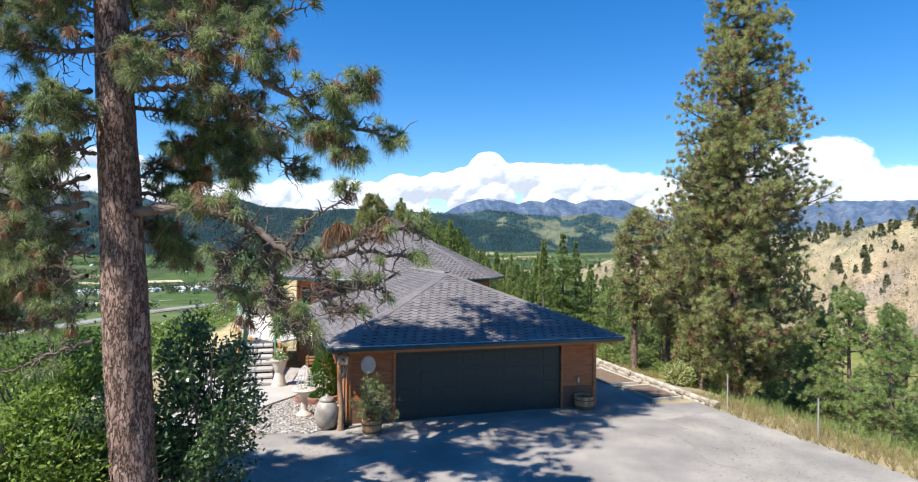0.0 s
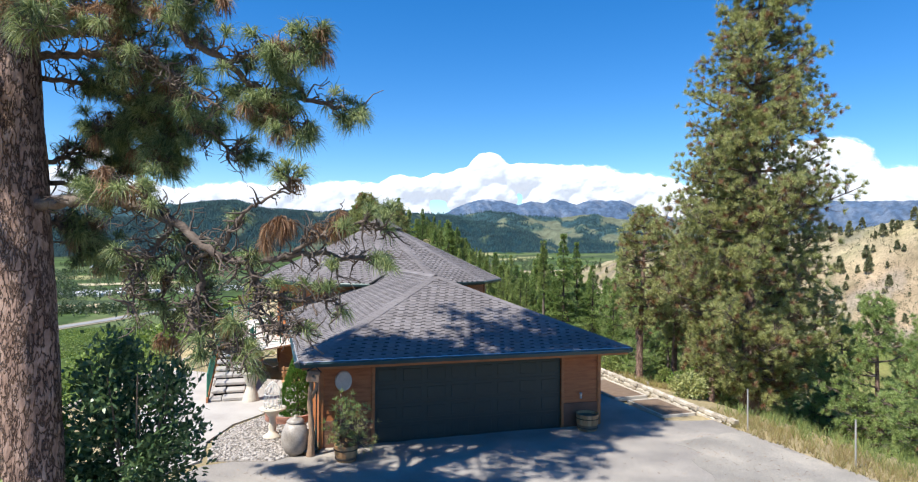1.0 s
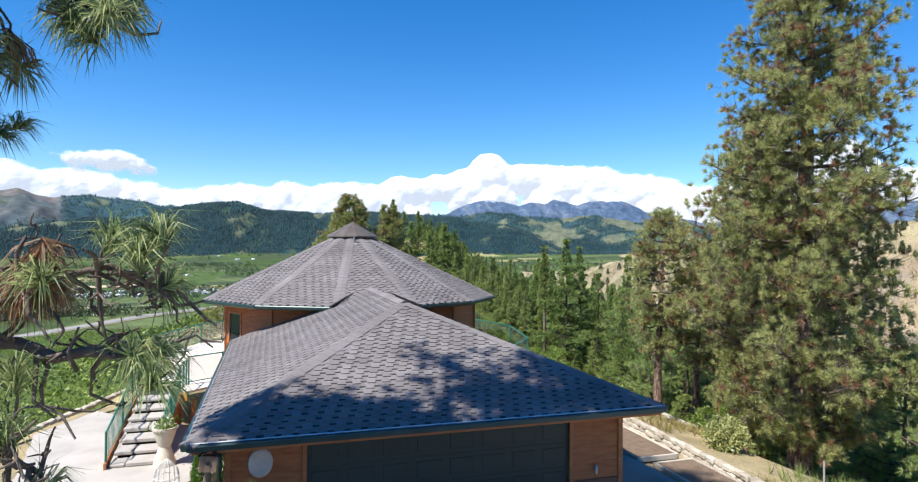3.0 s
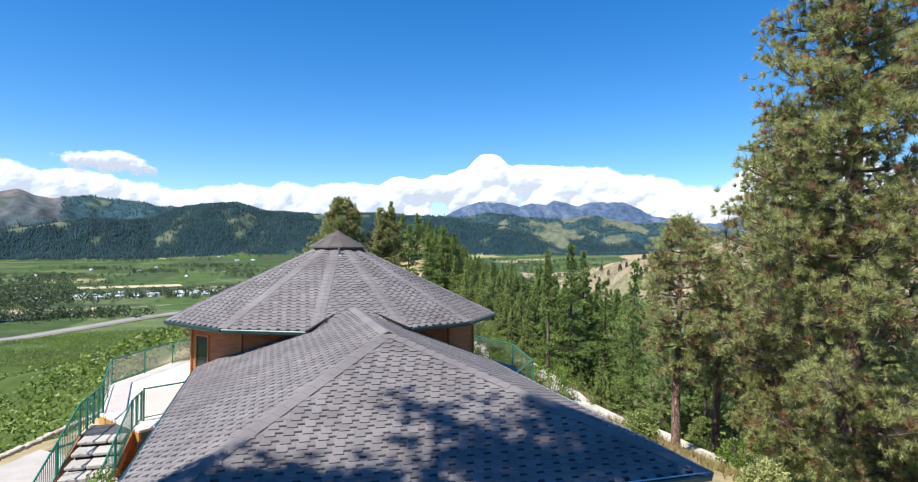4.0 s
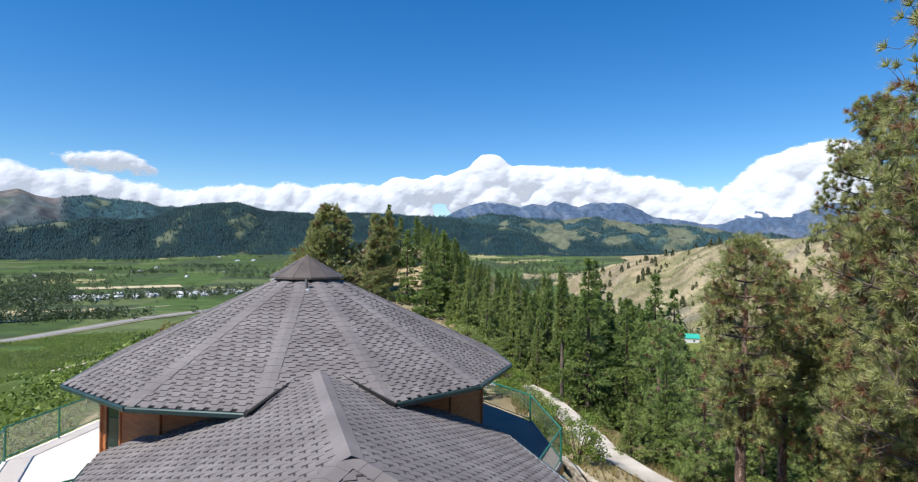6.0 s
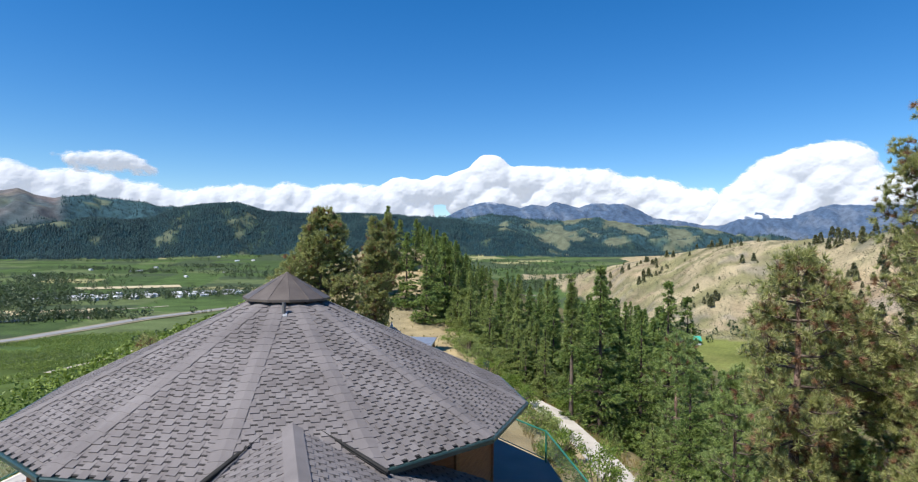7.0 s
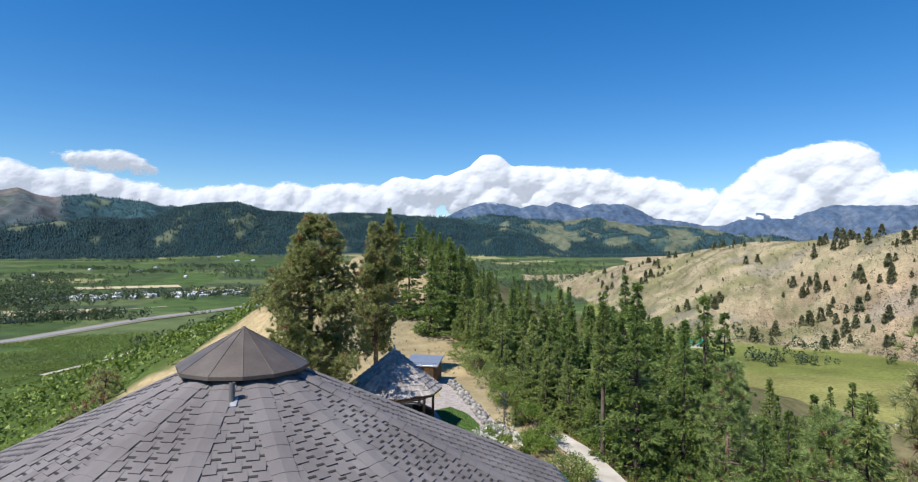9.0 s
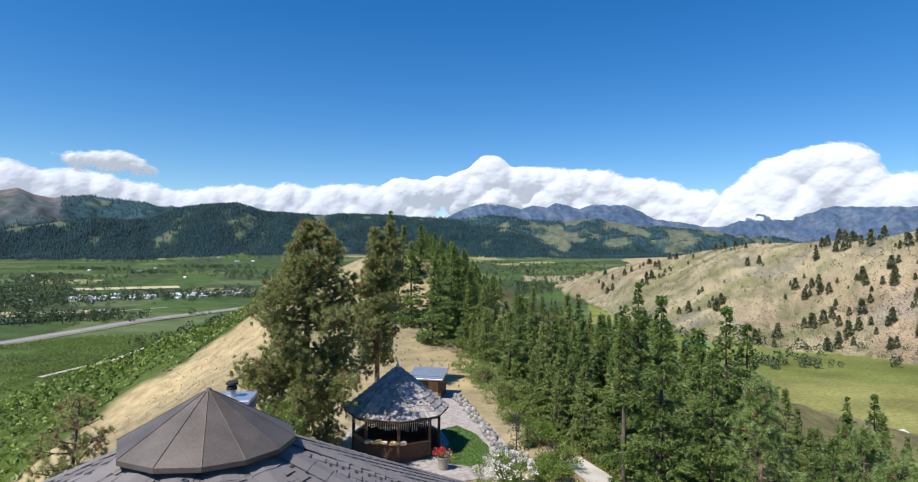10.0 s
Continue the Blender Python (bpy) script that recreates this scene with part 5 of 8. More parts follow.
fir_b = grown_fir("fir_tree", "narrow dark green Douglas fir on the slope", 13.0, 3.7, 32, M_FIR, 1.2, blade=(11, 0.31, 0.07), many=24)
fir_c = grown_fir("fir_tree", "paler green young Douglas fir on the slope", 9.0, 2.7, 33, M_FIR2, 1.2, blade=(11, 0.29, 0.07), many=24)
fir_d = grown_fir("fir_tree", "slim fir with a long bare grey trunk", 13.5, 2.6, 34, M_FIR2, 1.1, bark=M_TWIG, bare=0.6, blade=(14, 0.3, 0.055), many=30)
fir_e = grown_fir("fir_tree", "dark green conical fir in the wood further down", 14.0, 4.2, 35, M_FIR, 0.8, blade=(7, 0.52, 0.13), many=17)
fir_f = grown_fir("fir_tree", "mid-green ragged fir in the wood further down", 12.0, 3.8, 36, M_FIR2, 0.8, blade=(7, 0.52, 0.13), many=17)


CANOPY_B = [-0.35, -0.14, -0.121, -0.092, -0.072, -0.023, 0.016, 0.045, 0.094, 0.143, 0.31, 0.77]
CANOPY_S = [-0.06, 0.0, 0.06, 0.034, 0.05, 0.025, 0.0, -0.04, -0.06, -0.088, -0.096, -0.2]


def canopy(x, y):
    """Greatest height of the far tree tops, which fall away down the slope."""
    d = y - 25.8
    return 8.9 + np.interp((x + 0.5) / d, CANOPY_B, CANOPY_S) * d


def put(proto, x, y, z=None, s=1.0, rot=None, sink=0.0):
    z = gz(x, y) - sink if z is None else z
    rot = (x * 37 + y * 91) % 360 if rot is None else rot
    m = pose(x, y, z, 0, 0, rot)
    c = copy_thing(proto, m)
    c.matrix_basis = m @ Matrix.Diagonal((s, s, s, 1))
    tagged(c, group="trees of the slope")
    return c


def plant(ob, x, y, z, s=1.0):
    ob.matrix_world = pose(x, y, z) @ Matrix.Diagonal((s, s, s, 1))


plant(fir_d, 8.15, 57.4, -5.9, 0.9)
plant(fir_a, 9.85, 56.6, -6.9, 0.915)
plant(fir_b, 18.0, 67.5, -9.8, 1.17)
plant(fir_c, 15.5, 46.0, gz(15.5, 46.0))
plant(fir_e, -11.7, 120.0, 5.2, 0.72)
plant(fir_f, 9.5, 108.0, gz(9.5, 108.0), 0.55)
for f_ in (fir_a, fir_b, fir_c, fir_d, fir_e, fir_f):
    tagged(f_, group="trees of the slope")

# crowns that stand out: place, height of the tip, kind
MARKED = [
    (fir_a, 8.9, 61.6, 4.6), (fir_b, 20.3, 69.3, 4.2), (fir_a, 15.7, 80.4, 6.6), (fir_c, 16.7, 68.3, -1.0), (fir_b, 41, 86, -4.5),
    (fir_a, 11.6, 87.3, 5.0), (fir_b, 12.9, 101, 4.0), (fir_a, -6.6, 100, 10.4), (fir_b, -9.6, 120, 13.2), (fir_b, -12.0, 105, 9.5), (fir_a, -1.4, 150, 8.5),
    (fir_b, 12.6, 56.9, 4.2), (fir_c, 18.5, 57, -1.2), (fir_b, 23.5, 63, -0.5), (fir_c, 13.8, 40.5, 1.6), (fir_b, 11.8, 46.5, 2.4), (fir_c, 9.4, 44.5, 0.4),
    (fir_c, 26, 74, -5), (fir_b, 30, 80, -4.5), (fir_c, 33, 72, -6.0), (fir_a, 25.5, 92, 0.5), (fir_c, 37, 95, -6), (fir_b, 22, 105, 0.0), (fir_c, 46, 92, -8),
    (fir_a, 1.5, 108, 7.5), (fir_b, -2.8, 112, 8.6), (fir_a, 4.6, 120, 6.0), (fir_b, 7.5, 112, 4.4), (fir_c, 3.4, 95, 2.4), (fir_b, 0.5, 92, 5.6), (fir_a, -3.5, 94, 8.2),
    (fir_b, 7.6, 100, 3.6), (fir_c, 9.5, 94, 1.0), (fir_c, 6.2, 86, 0.4), (fir_b, 8.8, 79, 2.6), (fir_c, 12.2, 76, 0.0), (fir_c, 3.2, 83, 0.8),
    (fir_c, 20.5, 45.0, -1.0), (fir_c, 24, 52, -3.5), (fir_c, 29, 58, -5.0), (fir_c, 22, 38, 0.4), (fir_c, 26, 42, -1.5), (fir_b, 15.5, 51.5, 1.4),
]
for k_, (proto, x, y, tip) in enumerate(MARKED):
    base = gz(x, y)
    if k_ > 10 and y > 44:
        tip = min(tip, canopy(x, y))
    h = {fir_a: 15.0, fir_b: 13.0, fir_c: 9.0, fir_d: 13.5}[proto]
    if y > 90:
        proto, h = (fir_e, 14.0) if proto is fir_a else (fir_f, 12.0)
    put(proto, x, y, base - 0.2, max(0.3, (tip - base) / h))
for x, y, s in ((16.0, 24.5, 0.95), (19.5, 26.0, 1.0), (22.5, 31.5, 1.1), (16.8, 34.0, 1.15), (14.6, 30.5, 0.9), (15.2, 21.0, 0.75), (20.5, 36, 1.1)):
    put(lowp, x, y, None, s)
scrub = grown_pine("pine_tree", "scraggly half-dead pine on the open slope", 7.2, 0.6, [(0, 1.3), (0.4, 1.9), (0.8, 1.3), (1, 0.4)], 27, M_PINE2, dens=0.7, trunk_r=0.14, lean=0.5, dry=0.2, bark=M_BARKDARK)
scrub.matrix_world = pose(-16.3, 50, gz(-16.3, 50))
put(big, 15.4, 35.2, None, 0.82, 130)
for x, y, sc in ((13.2, 38.0, 0.95), (15.6, 33.2, 1.0), (13.4, 33.0, 0.8)):
    put(red, x, y, None, sc)
for x, y, sc in ((12.8, 44.0, 1.0), (17.0, 48.5, 1.2), (14.2, 55.0, 1.25), (21.5, 58.5, 1.2), (17.5, 62.0, 1.3), (11.4, 62.5, 1.0), (24.0, 47.0, 1.1), (27.0, 66.0, 1.2)):
    put(lowp, x, y, None, sc)
for x, y, sc in ((30, 78, 0.8), (34, 84, 0.75), (38.5, 90, 0.8), (27, 70.5, 0.85), (42, 97, 0.8), (36.5, 77, 0.7), (44, 87, 0.75), (31, 90, 0.85), (48, 101, 0.8), (40, 82, 0.65), (33, 71, 0.7), (29, 63, 0.75), (51, 95, 0.7)):
    put((fir_c, lowp, fir_b)[int(x * 3 + y) % 3], x, y, None, sc)
put(slimp, -9.4, 101, -0.5, 0.85, 80)
# the wood that covers the slope further down
rng_w = np.random.default_rng(77)
count = 0
while count < 240:
    x, y = rng_w.uniform(-18, 95), 74 + 190 * rng_w.random() ** 1.5
    left_edge = np.interp(y, [70, 77, 100, 125, 160, 200, 260], [4.5, 2.2, -3.4, -7.5, -11, -15, -22])
    er = np.interp(y, CREST_Y, EDGE_R)
    near_edge = x < left_edge + 26
    if x < left_edge or x > er + 62 or math.atan2(x, y - 26) > 0.4 or (not near_edge and rng_w.random() < 0.6):
        continue
    put((fir_e, fir_e, fir_f)[count % 3], x, y, None, max(0.28, min(0.6 + 0.4 * rng_w.random(), (canopy(x, y) - gz(x, y) + 0.3) / 14)) * (0.8 + 0.2 * rng_w.random()), sink=0.3)
    count += 1
for k in range(34):
    y = 62 + 34 * rng_w.random()
    x = np.interp(y, [60, 64, 70, 77, 100], [6.4, 5.2, 3.9, 2.4, -3.2]) + 0.4 + abs(rng_w.normal()) * 2.6
    low_tip = gz(x, y) + 2.6 + 3.6 * rng_w.random()
    put((fir_c, fir_f, fir_c)[k % 3], x, y, None, (min(low_tip, canopy(x, y)) - gz(x, y)) / (9.0 if k % 3 != 1 else 12.0), sink=0.2)
for k in range(7):
    x, y = rng_w.uniform(8, 24), rng_w.uniform(40, 64)
    if x > np.interp(y, [40, 50, 58, 69], [12.5, 10.6, 11.5, 11.0]) + 1.5:
        put((fir_c, fir_b)[k % 2], x, y, None, 0.6 + 0.35 * rng_w.random(), sink=0.3)


# ---- shrubs ----
def shrub(name, label, x, y, rx, ry, h, seed, leaf, n=900, leaf_len=0.12, leaf_w=0.05, per=5, z0=None):
    rng = np.random.default_rng(seed)
    root = thing(name, label, "shrub", pose(x, y, gz(x, y) if z0 is None else z0))
    heap, pts, axs = Heap(), [], []
    for k in range(16):
        a = rng.random() * 6.28
        q = smooth_line([(0, 0, 0), (0.3 * rx * math.cos(a), 0.3 * ry * math.sin(a), h * 0.4), (0.75 * rx * math.cos(a), 0.75 * ry * math.sin(a), h * (0.55 + 0.4 * rng.random()))], 7)
        heap.tube(q, np.linspace(0.035, 0.01, 7), 5, False)
    heap.make("stem", M_TWIG, root)
    m = max(14, n // 26)
    d = rng.normal(size=(m, 3))
    d /= np.linalg.norm(d, axis=1)[:, None]
    rad = 0.35 + 0.75 * rng.random(m) ** 0.6
    q = np.stack([d[:, 0] * rx * rad, d[:, 1] * ry * rad, h * 0.5 + d[:, 2] * h * 0.48 * rad], 1)
    p = np.repeat(q, n // m, 0) + rng.normal(size=(m * (n // m), 3)) * np.array([rx, ry, h * 0.4]) * 0.12
    p = p[p[:, 2] > 0.05]
    ax = p - np.array([0, 0, h * 0.4])
    ax /= np.linalg.norm(ax, axis=1)[:, None]
    soup("leaves", [leaf_blades(p, ax, rng, per, leaf_len, leaf_w)], leaf, root)
    return root


def leaf_blades(points, axs, rng, count, length, width, spread=0.9):
    """Pointed oval leaves, two triangles each."""
    p = np.repeat(points, count, 0) + rng.normal(size=(len(points) * count, 3)) * length * 0.7
    d = np.repeat(axs, count, 0) + spread * rng.normal(size=p.shape)
    d /= np.linalg.norm(d, axis=1)[:, None] + 1e-9
    s = np.cross(d, rng.normal(size=p.shape))
    s /= np.linalg.norm(s, axis=1)[:, None] + 1e-9
    ln = length * (0.7 + 0.6 * rng.random(len(p)))[:, None]
    v = np.stack([p, p + d * ln * 0.5 + s * width * 0.5, p + d * ln, p + d * ln * 0.5 - s * width * 0.5], 1).reshape(-1, 3)
    i = np.arange(len(p))[:, None] * 4
    f = np.concatenate([i + [0, 1, 2], i + [0, 2, 3]], 0)
    return v, f


shrub("shrub", "tall glossy dark green broadleaf shrub beside the path", -5.25, 12.6, 0.92, 1.0, 3.65, 41, M_SHRUB, 2300, 0.13, 0.06, 5)
shrub("shrub", "dense light green broadleaf shrub under the pine", -8.0, 11.2, 1.3, 1.0, 2.3, 42, M_SHRUB2, 2600, 0.13, 0.06, 5)
shrub("shrub", "bright yellow-green leafy shrub under the pine", -9.3, 13.6, 2.0, 1.2, 3.4, 43, M_SHRUB2, 2400, 0.12, 0.06, 5)
shrub("shrub", "dark green shrub with small shining leaves", -6.9, 12.2, 0.9, 0.9, 2.4, 44, M_SHRUB, 1500, 0.12, 0.055, 5)

# ---- deck, stairs and railings ----
DECK_Z, DECK_R = 1.2, 8.3


DECK_R2 = 7.9             # the narrower deck on the wooded side


def on_deck(deg, r=DECK_R, z=DECK_Z):
    return Vector((C0.x + r * math.cos(radians(deg)), C0.y + r * math.sin(radians(deg)), z))


def railing(name, label, stops, gap_posts=1, panel=True, h=0.95, balusters=False, clear=M_PANEL):
    """Green metal railing through the given post feet."""
    root = thing(name, label, "railing", group="deck railings")
    feet = []
    for a, b in zip(stops, stops[1:]):
        for k in range(gap_posts + 1):
            feet.append(Vector(a).lerp(Vector(b), k / (gap_posts + 1)))
    feet.append(Vector(stops[-1]))
    up = Vector((0, 0, h))
    for p in feet:
        hp = Heap()
        hp.bar(p, p + up + Vector((0, 0, 0.03)), 0.03, 8)
        hp.make("post", M_RAIL, root)
    for a, b in zip(feet, feet[1:]):
        for z, r in ((h, 0.026), (0.1, 0.018)):
            hp = Heap()
            hp.bar(a + Vector((0, 0, z)), b + Vector((0, 0, z)), r, 6)
            hp.make("top_rail" if z == h else "bottom_rail", M_RAIL, root)
        if balusters:
            n = max(2, int((b - a).length / 0.13))
            for k in range(1, n):
                hp = Heap()
                p = a.lerp(b, k / n)
                hp.bar(p + Vector((0, 0, 0.1)), p + up, 0.009, 5)
                hp.make("baluster", M_RAIL, root)
        elif panel:
            u = (b - a)
            s = Vector((-u.y, u.x, 0)).normalized() * 0.004
            q = [a + Vector((0, 0, 0.13)) + u * 0.04, b + Vector((0, 0, 0.13)) - u * 0.04, b + Vector((0, 0, h - 0.04)) - u * 0.04, a + Vector((0, 0, h - 0.04)) + u * 0.04]
            v = [p + s for p in q] + [p - s for p in q]
            ob = mesh_object("panel", v, [(0, 1, 2, 3), (7, 6, 5, 4), (0, 4, 5, 1), (1, 5, 6, 2), (2, 6, 7, 3), (3, 7, 4, 0)], clear, root, "clear weathered panel")
    return root


def deck_ring(name, label, degs, surface, r_out=DECK_R):
    root = thing(name, label, "deck")
    outer = [on_deck(d, r_out) for d in degs]
    inn = [on_deck(d, 5.35) for d in degs]
    for i in range(len(degs) - 1):
        bm = bmesh.new()
        poly_slab(bm, [outer[i], outer[i + 1], inn[i + 1], inn[i]] if degs[i] < degs[i + 1] else [outer[i + 1], outer[i], inn[i], inn[i + 1]], 0.07)
        part("surface", bm, surface, root)
        a, b = outer[i] - Vector((0, 0, 0.075)), outer[i + 1] - Vector((0, 0, 0.075))
        o = ((a + b) / 2 - Vector((C0.x, C0.y, a.z))).normalized()
        v = [a, b, b - Vector((0, 0, 0.24)), a - Vector((0, 0, 0.24))]
        v = [q + o * 0.01 for q in v] + [q - o * 0.05 for q in v]
        mesh_object("rim_beam", v, [(0, 1, 2, 3), (7, 6, 5, 4), (0, 4, 5, 1), (1, 5, 6, 2), (2, 6, 7, 3), (3, 7, 4, 0)],
                    mat("yellow_stained_beam", [(0.4, 0.2, 0.04), (0.55, 0.3, 0.07)], scale=3, fine=25, rough=0.6), root, "yellow-stained beam")
    for d in degs:
        hp = Heap()
        p = on_deck(d, r_out - 0.25)
        hp.bar((p.x, p.y, gz(p.x, p.y) - 0.3), (p.x, p.y, DECK_Z - 0.3), 0.08, 8)
        hp.make("support_post", M_TRIMWOOD, root)
    return root


deck_ring("deck", "raised cream-coated deck wrapping round the house", [241, 222, 192, 162, 132, 102], M_DECK)
deck_ring("deck", "raised grey deck on the wooded side of the house", [-33, -9, 21, 44, 72, 102], M_GREYDECK, DECK_R2)
railing("deck_railing", "green metal deck railing with clear panels", [on_deck(d, DECK_R - 0.08) for d in (222, 192, 162, 132)], 1)
railing("deck_railing", "green metal deck railing with clear panels", [on_deck(d, DECK_R2 - 0.07) for d in (72, 44, 21, -9, -32)], 0, clear=M_MESH)
G2 = lambda al, bk, z=0.0: GARAGE @ Vector((al, bk, z))
railing("deck_railing", "green metal railing between stairs and house wall", [G2(-6.12, 10.2, DECK_Z), G2(-5.1, 10.9, DECK_Z)], 0)
stairs = thing("stairs", "broad outdoor stairs of pale rough stone treads", "stairs", GARAGE)
ST_N, ST_B0, ST_B1 = 7, 5.75, 9.42
run = (ST_B1 - ST_B0) / ST_N
rng_s = np.random.default_rng(9)
for k in range(ST_N):
    z = (k + 1) * 1.12 / ST_N
    cut = -6.9 + 0.25 * rng_s.normal()
    for x0, x1 in ((-7.48, cut - 0.012), (cut + 0.012, -6.36)):
        bm = bmesh.new()
        box(bm, (x0, ST_B0 + k * run - 0.03 * rng_s.random(), z - 0.11), (x1, ST_B0 + (k + 1) * run + 0.05, z + 0.012 * rng_s.normal()), 0.025)
        part("tread", bm, M_CONCRETE, stairs)
    boxed("riser", (-7.42, ST_B0 + k * run + 0.12, z - 0.28), (-6.42, ST_B0 + k * run + 0.2, z - 0.11), M_DARK, stairs, bevel=0)
for x in (-7.56, -6.28):
    bm = bmesh.new()
    vs = [bm.verts.new((x + dx, y, z)) for dx in (-0.03, 0.03) for y, z in ((ST_B0 - 0.1, 0), (ST_B1, 0.8), (ST_B1, 1.12), (ST_B0 - 0.1, 0.22))]
    for f in ((0, 1, 2, 3), (7, 6, 5, 4), (0, 4, 5, 1), (1, 5, 6, 2), (2, 6, 7, 3), (3, 7, 4, 0)):
        bm.faces.new([vs[i] for i in f])
    part("stringer", bm, M_TRIMWOOD, stairs)
boxed("landing", (-7.56, ST_B1, 1.0), (-6.28, 10.45, 1.12), mat("dark_rubber_mat", [(0.05, 0.05, 0.055), (0.09, 0.09, 0.1)], fine=60, rough=0.9), stairs, "landing with a dark mat")
boxed("landing_base", (-7.5, ST_B1 + 0.05, -0.1), (-6.34, 10.4, 1.0), M_CEDAR, stairs)
railing("stair_railing", "green stair railing with upright balusters", [G2(-7.56, ST_B0, 0.1), G2(-7.56, ST_B1, 1.1), G2(-7.5, 10.5, 1.15), on_deck(222, 8.2)], 1, False, 0.9, True)
railing("stair_railing", "green stair railing with upright balusters", [G2(-6.28, ST_B0, 0.1), G2(-6.28, ST_B1, 1.1), G2(-6.2, 10.3, 1.15)], 1, False, 0.9, True)
side_steps = thing("side_steps", "short pale steps from the grey deck", "stairs", pose(3.35, 29.5, 0, 0, 0, -68))
for k in range(4):
    boxed("tread", (0.1 + k * 0.28, -0.6, DECK_Z - 0.27 - k * 0.25), (0.4 + k * 0.28, 0.25, DECK_Z - 0.2 - k * 0.25), M_DRIP, side_steps)
for y in (-0.62, 0.27):
    hp = Heap()
    hp.bar((0.0, y, DECK_Z - 0.15), (1.3, y, -0.1), 0.04, 6)
    hp.make("stringer", M_DARK, side_steps)


# ---- paving ----
def sheet(name, label, category, outline, z, thick, material, wobble=0.0, step=0.5, seed=1, kind="structure"):
    """Paving with a worn, slightly wavering outline, lying a little proud of the ground."""
    rng = np.random.default_rng(seed)
    pts = []
    for a, b in zip(outline, outline[1:] + outline[:1]):
        n = max(1, int(math.hypot(b[0] - a[0], b[1] - a[1]) / step))
        for k in range(n):
            t = k / n
            pts.append((a[0] + (b[0] - a[0]) * t + wobble * rng.normal(), a[1] + (b[1] - a[1]) * t + wobble * rng.normal()))
    bm = bmesh.new()
    up = [bm.verts.new((x, y, z)) for x, y in pts]
    dn = [bm.verts.new((x, y, z - thick)) for x, y in pts]
    bm.faces.new(up)
    n = len(pts)
    for i in range(n):
        bm.faces.new((up[(i + 1) % n], up[i], dn[i], dn[(i + 1) % n]))
    bm.faces.ensure_lookup_table()
    bmesh.ops.triangulate(bm, faces=[bm.faces[0]])
    return tagged(part(name, bm, material), label, category, kind=kind)


def gxy(al, bk):
    p = G2(al, bk)
    return (p.x, p.y)


drive = sheet("driveway", "worn grey asphalt driveway with gravelly edges", "driveway",
              [(-5.0, -22), (12.0, -22), (11.9, 5), (11.0, 14.4), (8.9, 20.2), gxy(8.0, -0.6), gxy(6.5, -0.3), gxy(6.3, 5.5), gxy(5.5, 9.5), gxy(4.2, 9.5), gxy(4.2, 0.0), gxy(-4.2, 0), gxy(-4.3, -0.5), (-5.9, 16.9), (-6.6, 14), (-6.0, 5)], 0.03, 0.12, M_ASPHALT, 0.03)
M_SHOULDER = mat("loose_pale_gravel", [(0.15, 0.138, 0.122), (0.25, 0.23, 0.2), (0.42, 0.375, 0.31)], scale=0.7, fine=34, rough=0.95, bump=0.7, mix_fine=0.5)
sheet("gravel_shoulder", "loose pale gravel spread over the edge of the drive", "gravel",
      [(6.9, 19.2), (7.9, 19.6), (8.8, 20.0), (10.9, 14.4), (11.8, 5), (11.9, -12), (10.2, -12), (9.6, 3), (8.9, 8.5), (8.3, 11.5), (7.2, 13.6), (6.4, 15.8), (6.5, 17.8)], 0.036, 0.02, M_SHOULDER, 0.12, 0.35, 4)
path = sheet("path", "pale concrete garden path curving to the stairs", "path",
             [(-6.9, 15.6), (-6.05, 17.1), (-6.5, 18.6), (-6.4, 20.2), (-5.7, 21.9), (-5.0, 22.8), (-4.8, 25.6), (-7.5, 26.5), (-9.5, 27.2), (-11.8, 28.2), (-12.1, 25.5), (-10.4, 22.6), (-9.3, 20.2), (-8.7, 18), (-8.6, 16)], 0.05, 0.14, M_CONCRETE, 0.015)
bed = sheet("gravel_bed", "bed of pale pebbles beside the path", "gravel bed",
            [(-5.9, 17.15), (-6.38, 18.7), (-6.25, 20.1), (-5.6, 21.6), (-4.9, 22.4), gxy(-4.3, 2.2), gxy(-4.3, 0.1), (-4.2, 17.2)], 0.045, 0.12, M_GRAVEL, 0.02)
rng_p = np.random.default_rng(15)
peb = []
bm = bmesh.new()
bmesh.ops.create_icosphere(bm, subdivisions=1, radius=1.0)
pv = np.array([v.co[:] for v in bm.verts])
pf = np.array([[v.index for v in f.verts] for f in bm.faces])
bm.free()


def inside(x, y, poly):
    c = False
    for (x0, y0), (x1, y1) in zip(poly, poly[1:] + poly[:1]):
        if (y0 > y) != (y1 > y) and x < (x1 - x0) * (y - y0) / (y1 - y0) + x0:
            c = not c
    return c


bed_poly = [(-5.9, 17.15), (-6.38, 18.7), (-6.25, 20.1), (-5.6, 21.6), (-4.9, 22.4), gxy(-4.3, 2.2), gxy(-4.3, 0.1), (-4.2, 17.2)]
while len(peb) < 3200:
    x, y = rng_p.uniform(-6.5, -3.0), rng_p.uniform(17, 22.5)
    if inside(x, y, bed_poly):
        s = 0.014 + 0.022 * rng_p.random()
        peb.append((pv * [s * 1.3, s, s * 0.7] + [x, y, 0.055], pf))
tagged(soup("pebbles", peb, M_GRAVEL), "scattered pale river pebbles in the bed", "pebbles", kind="stuff")
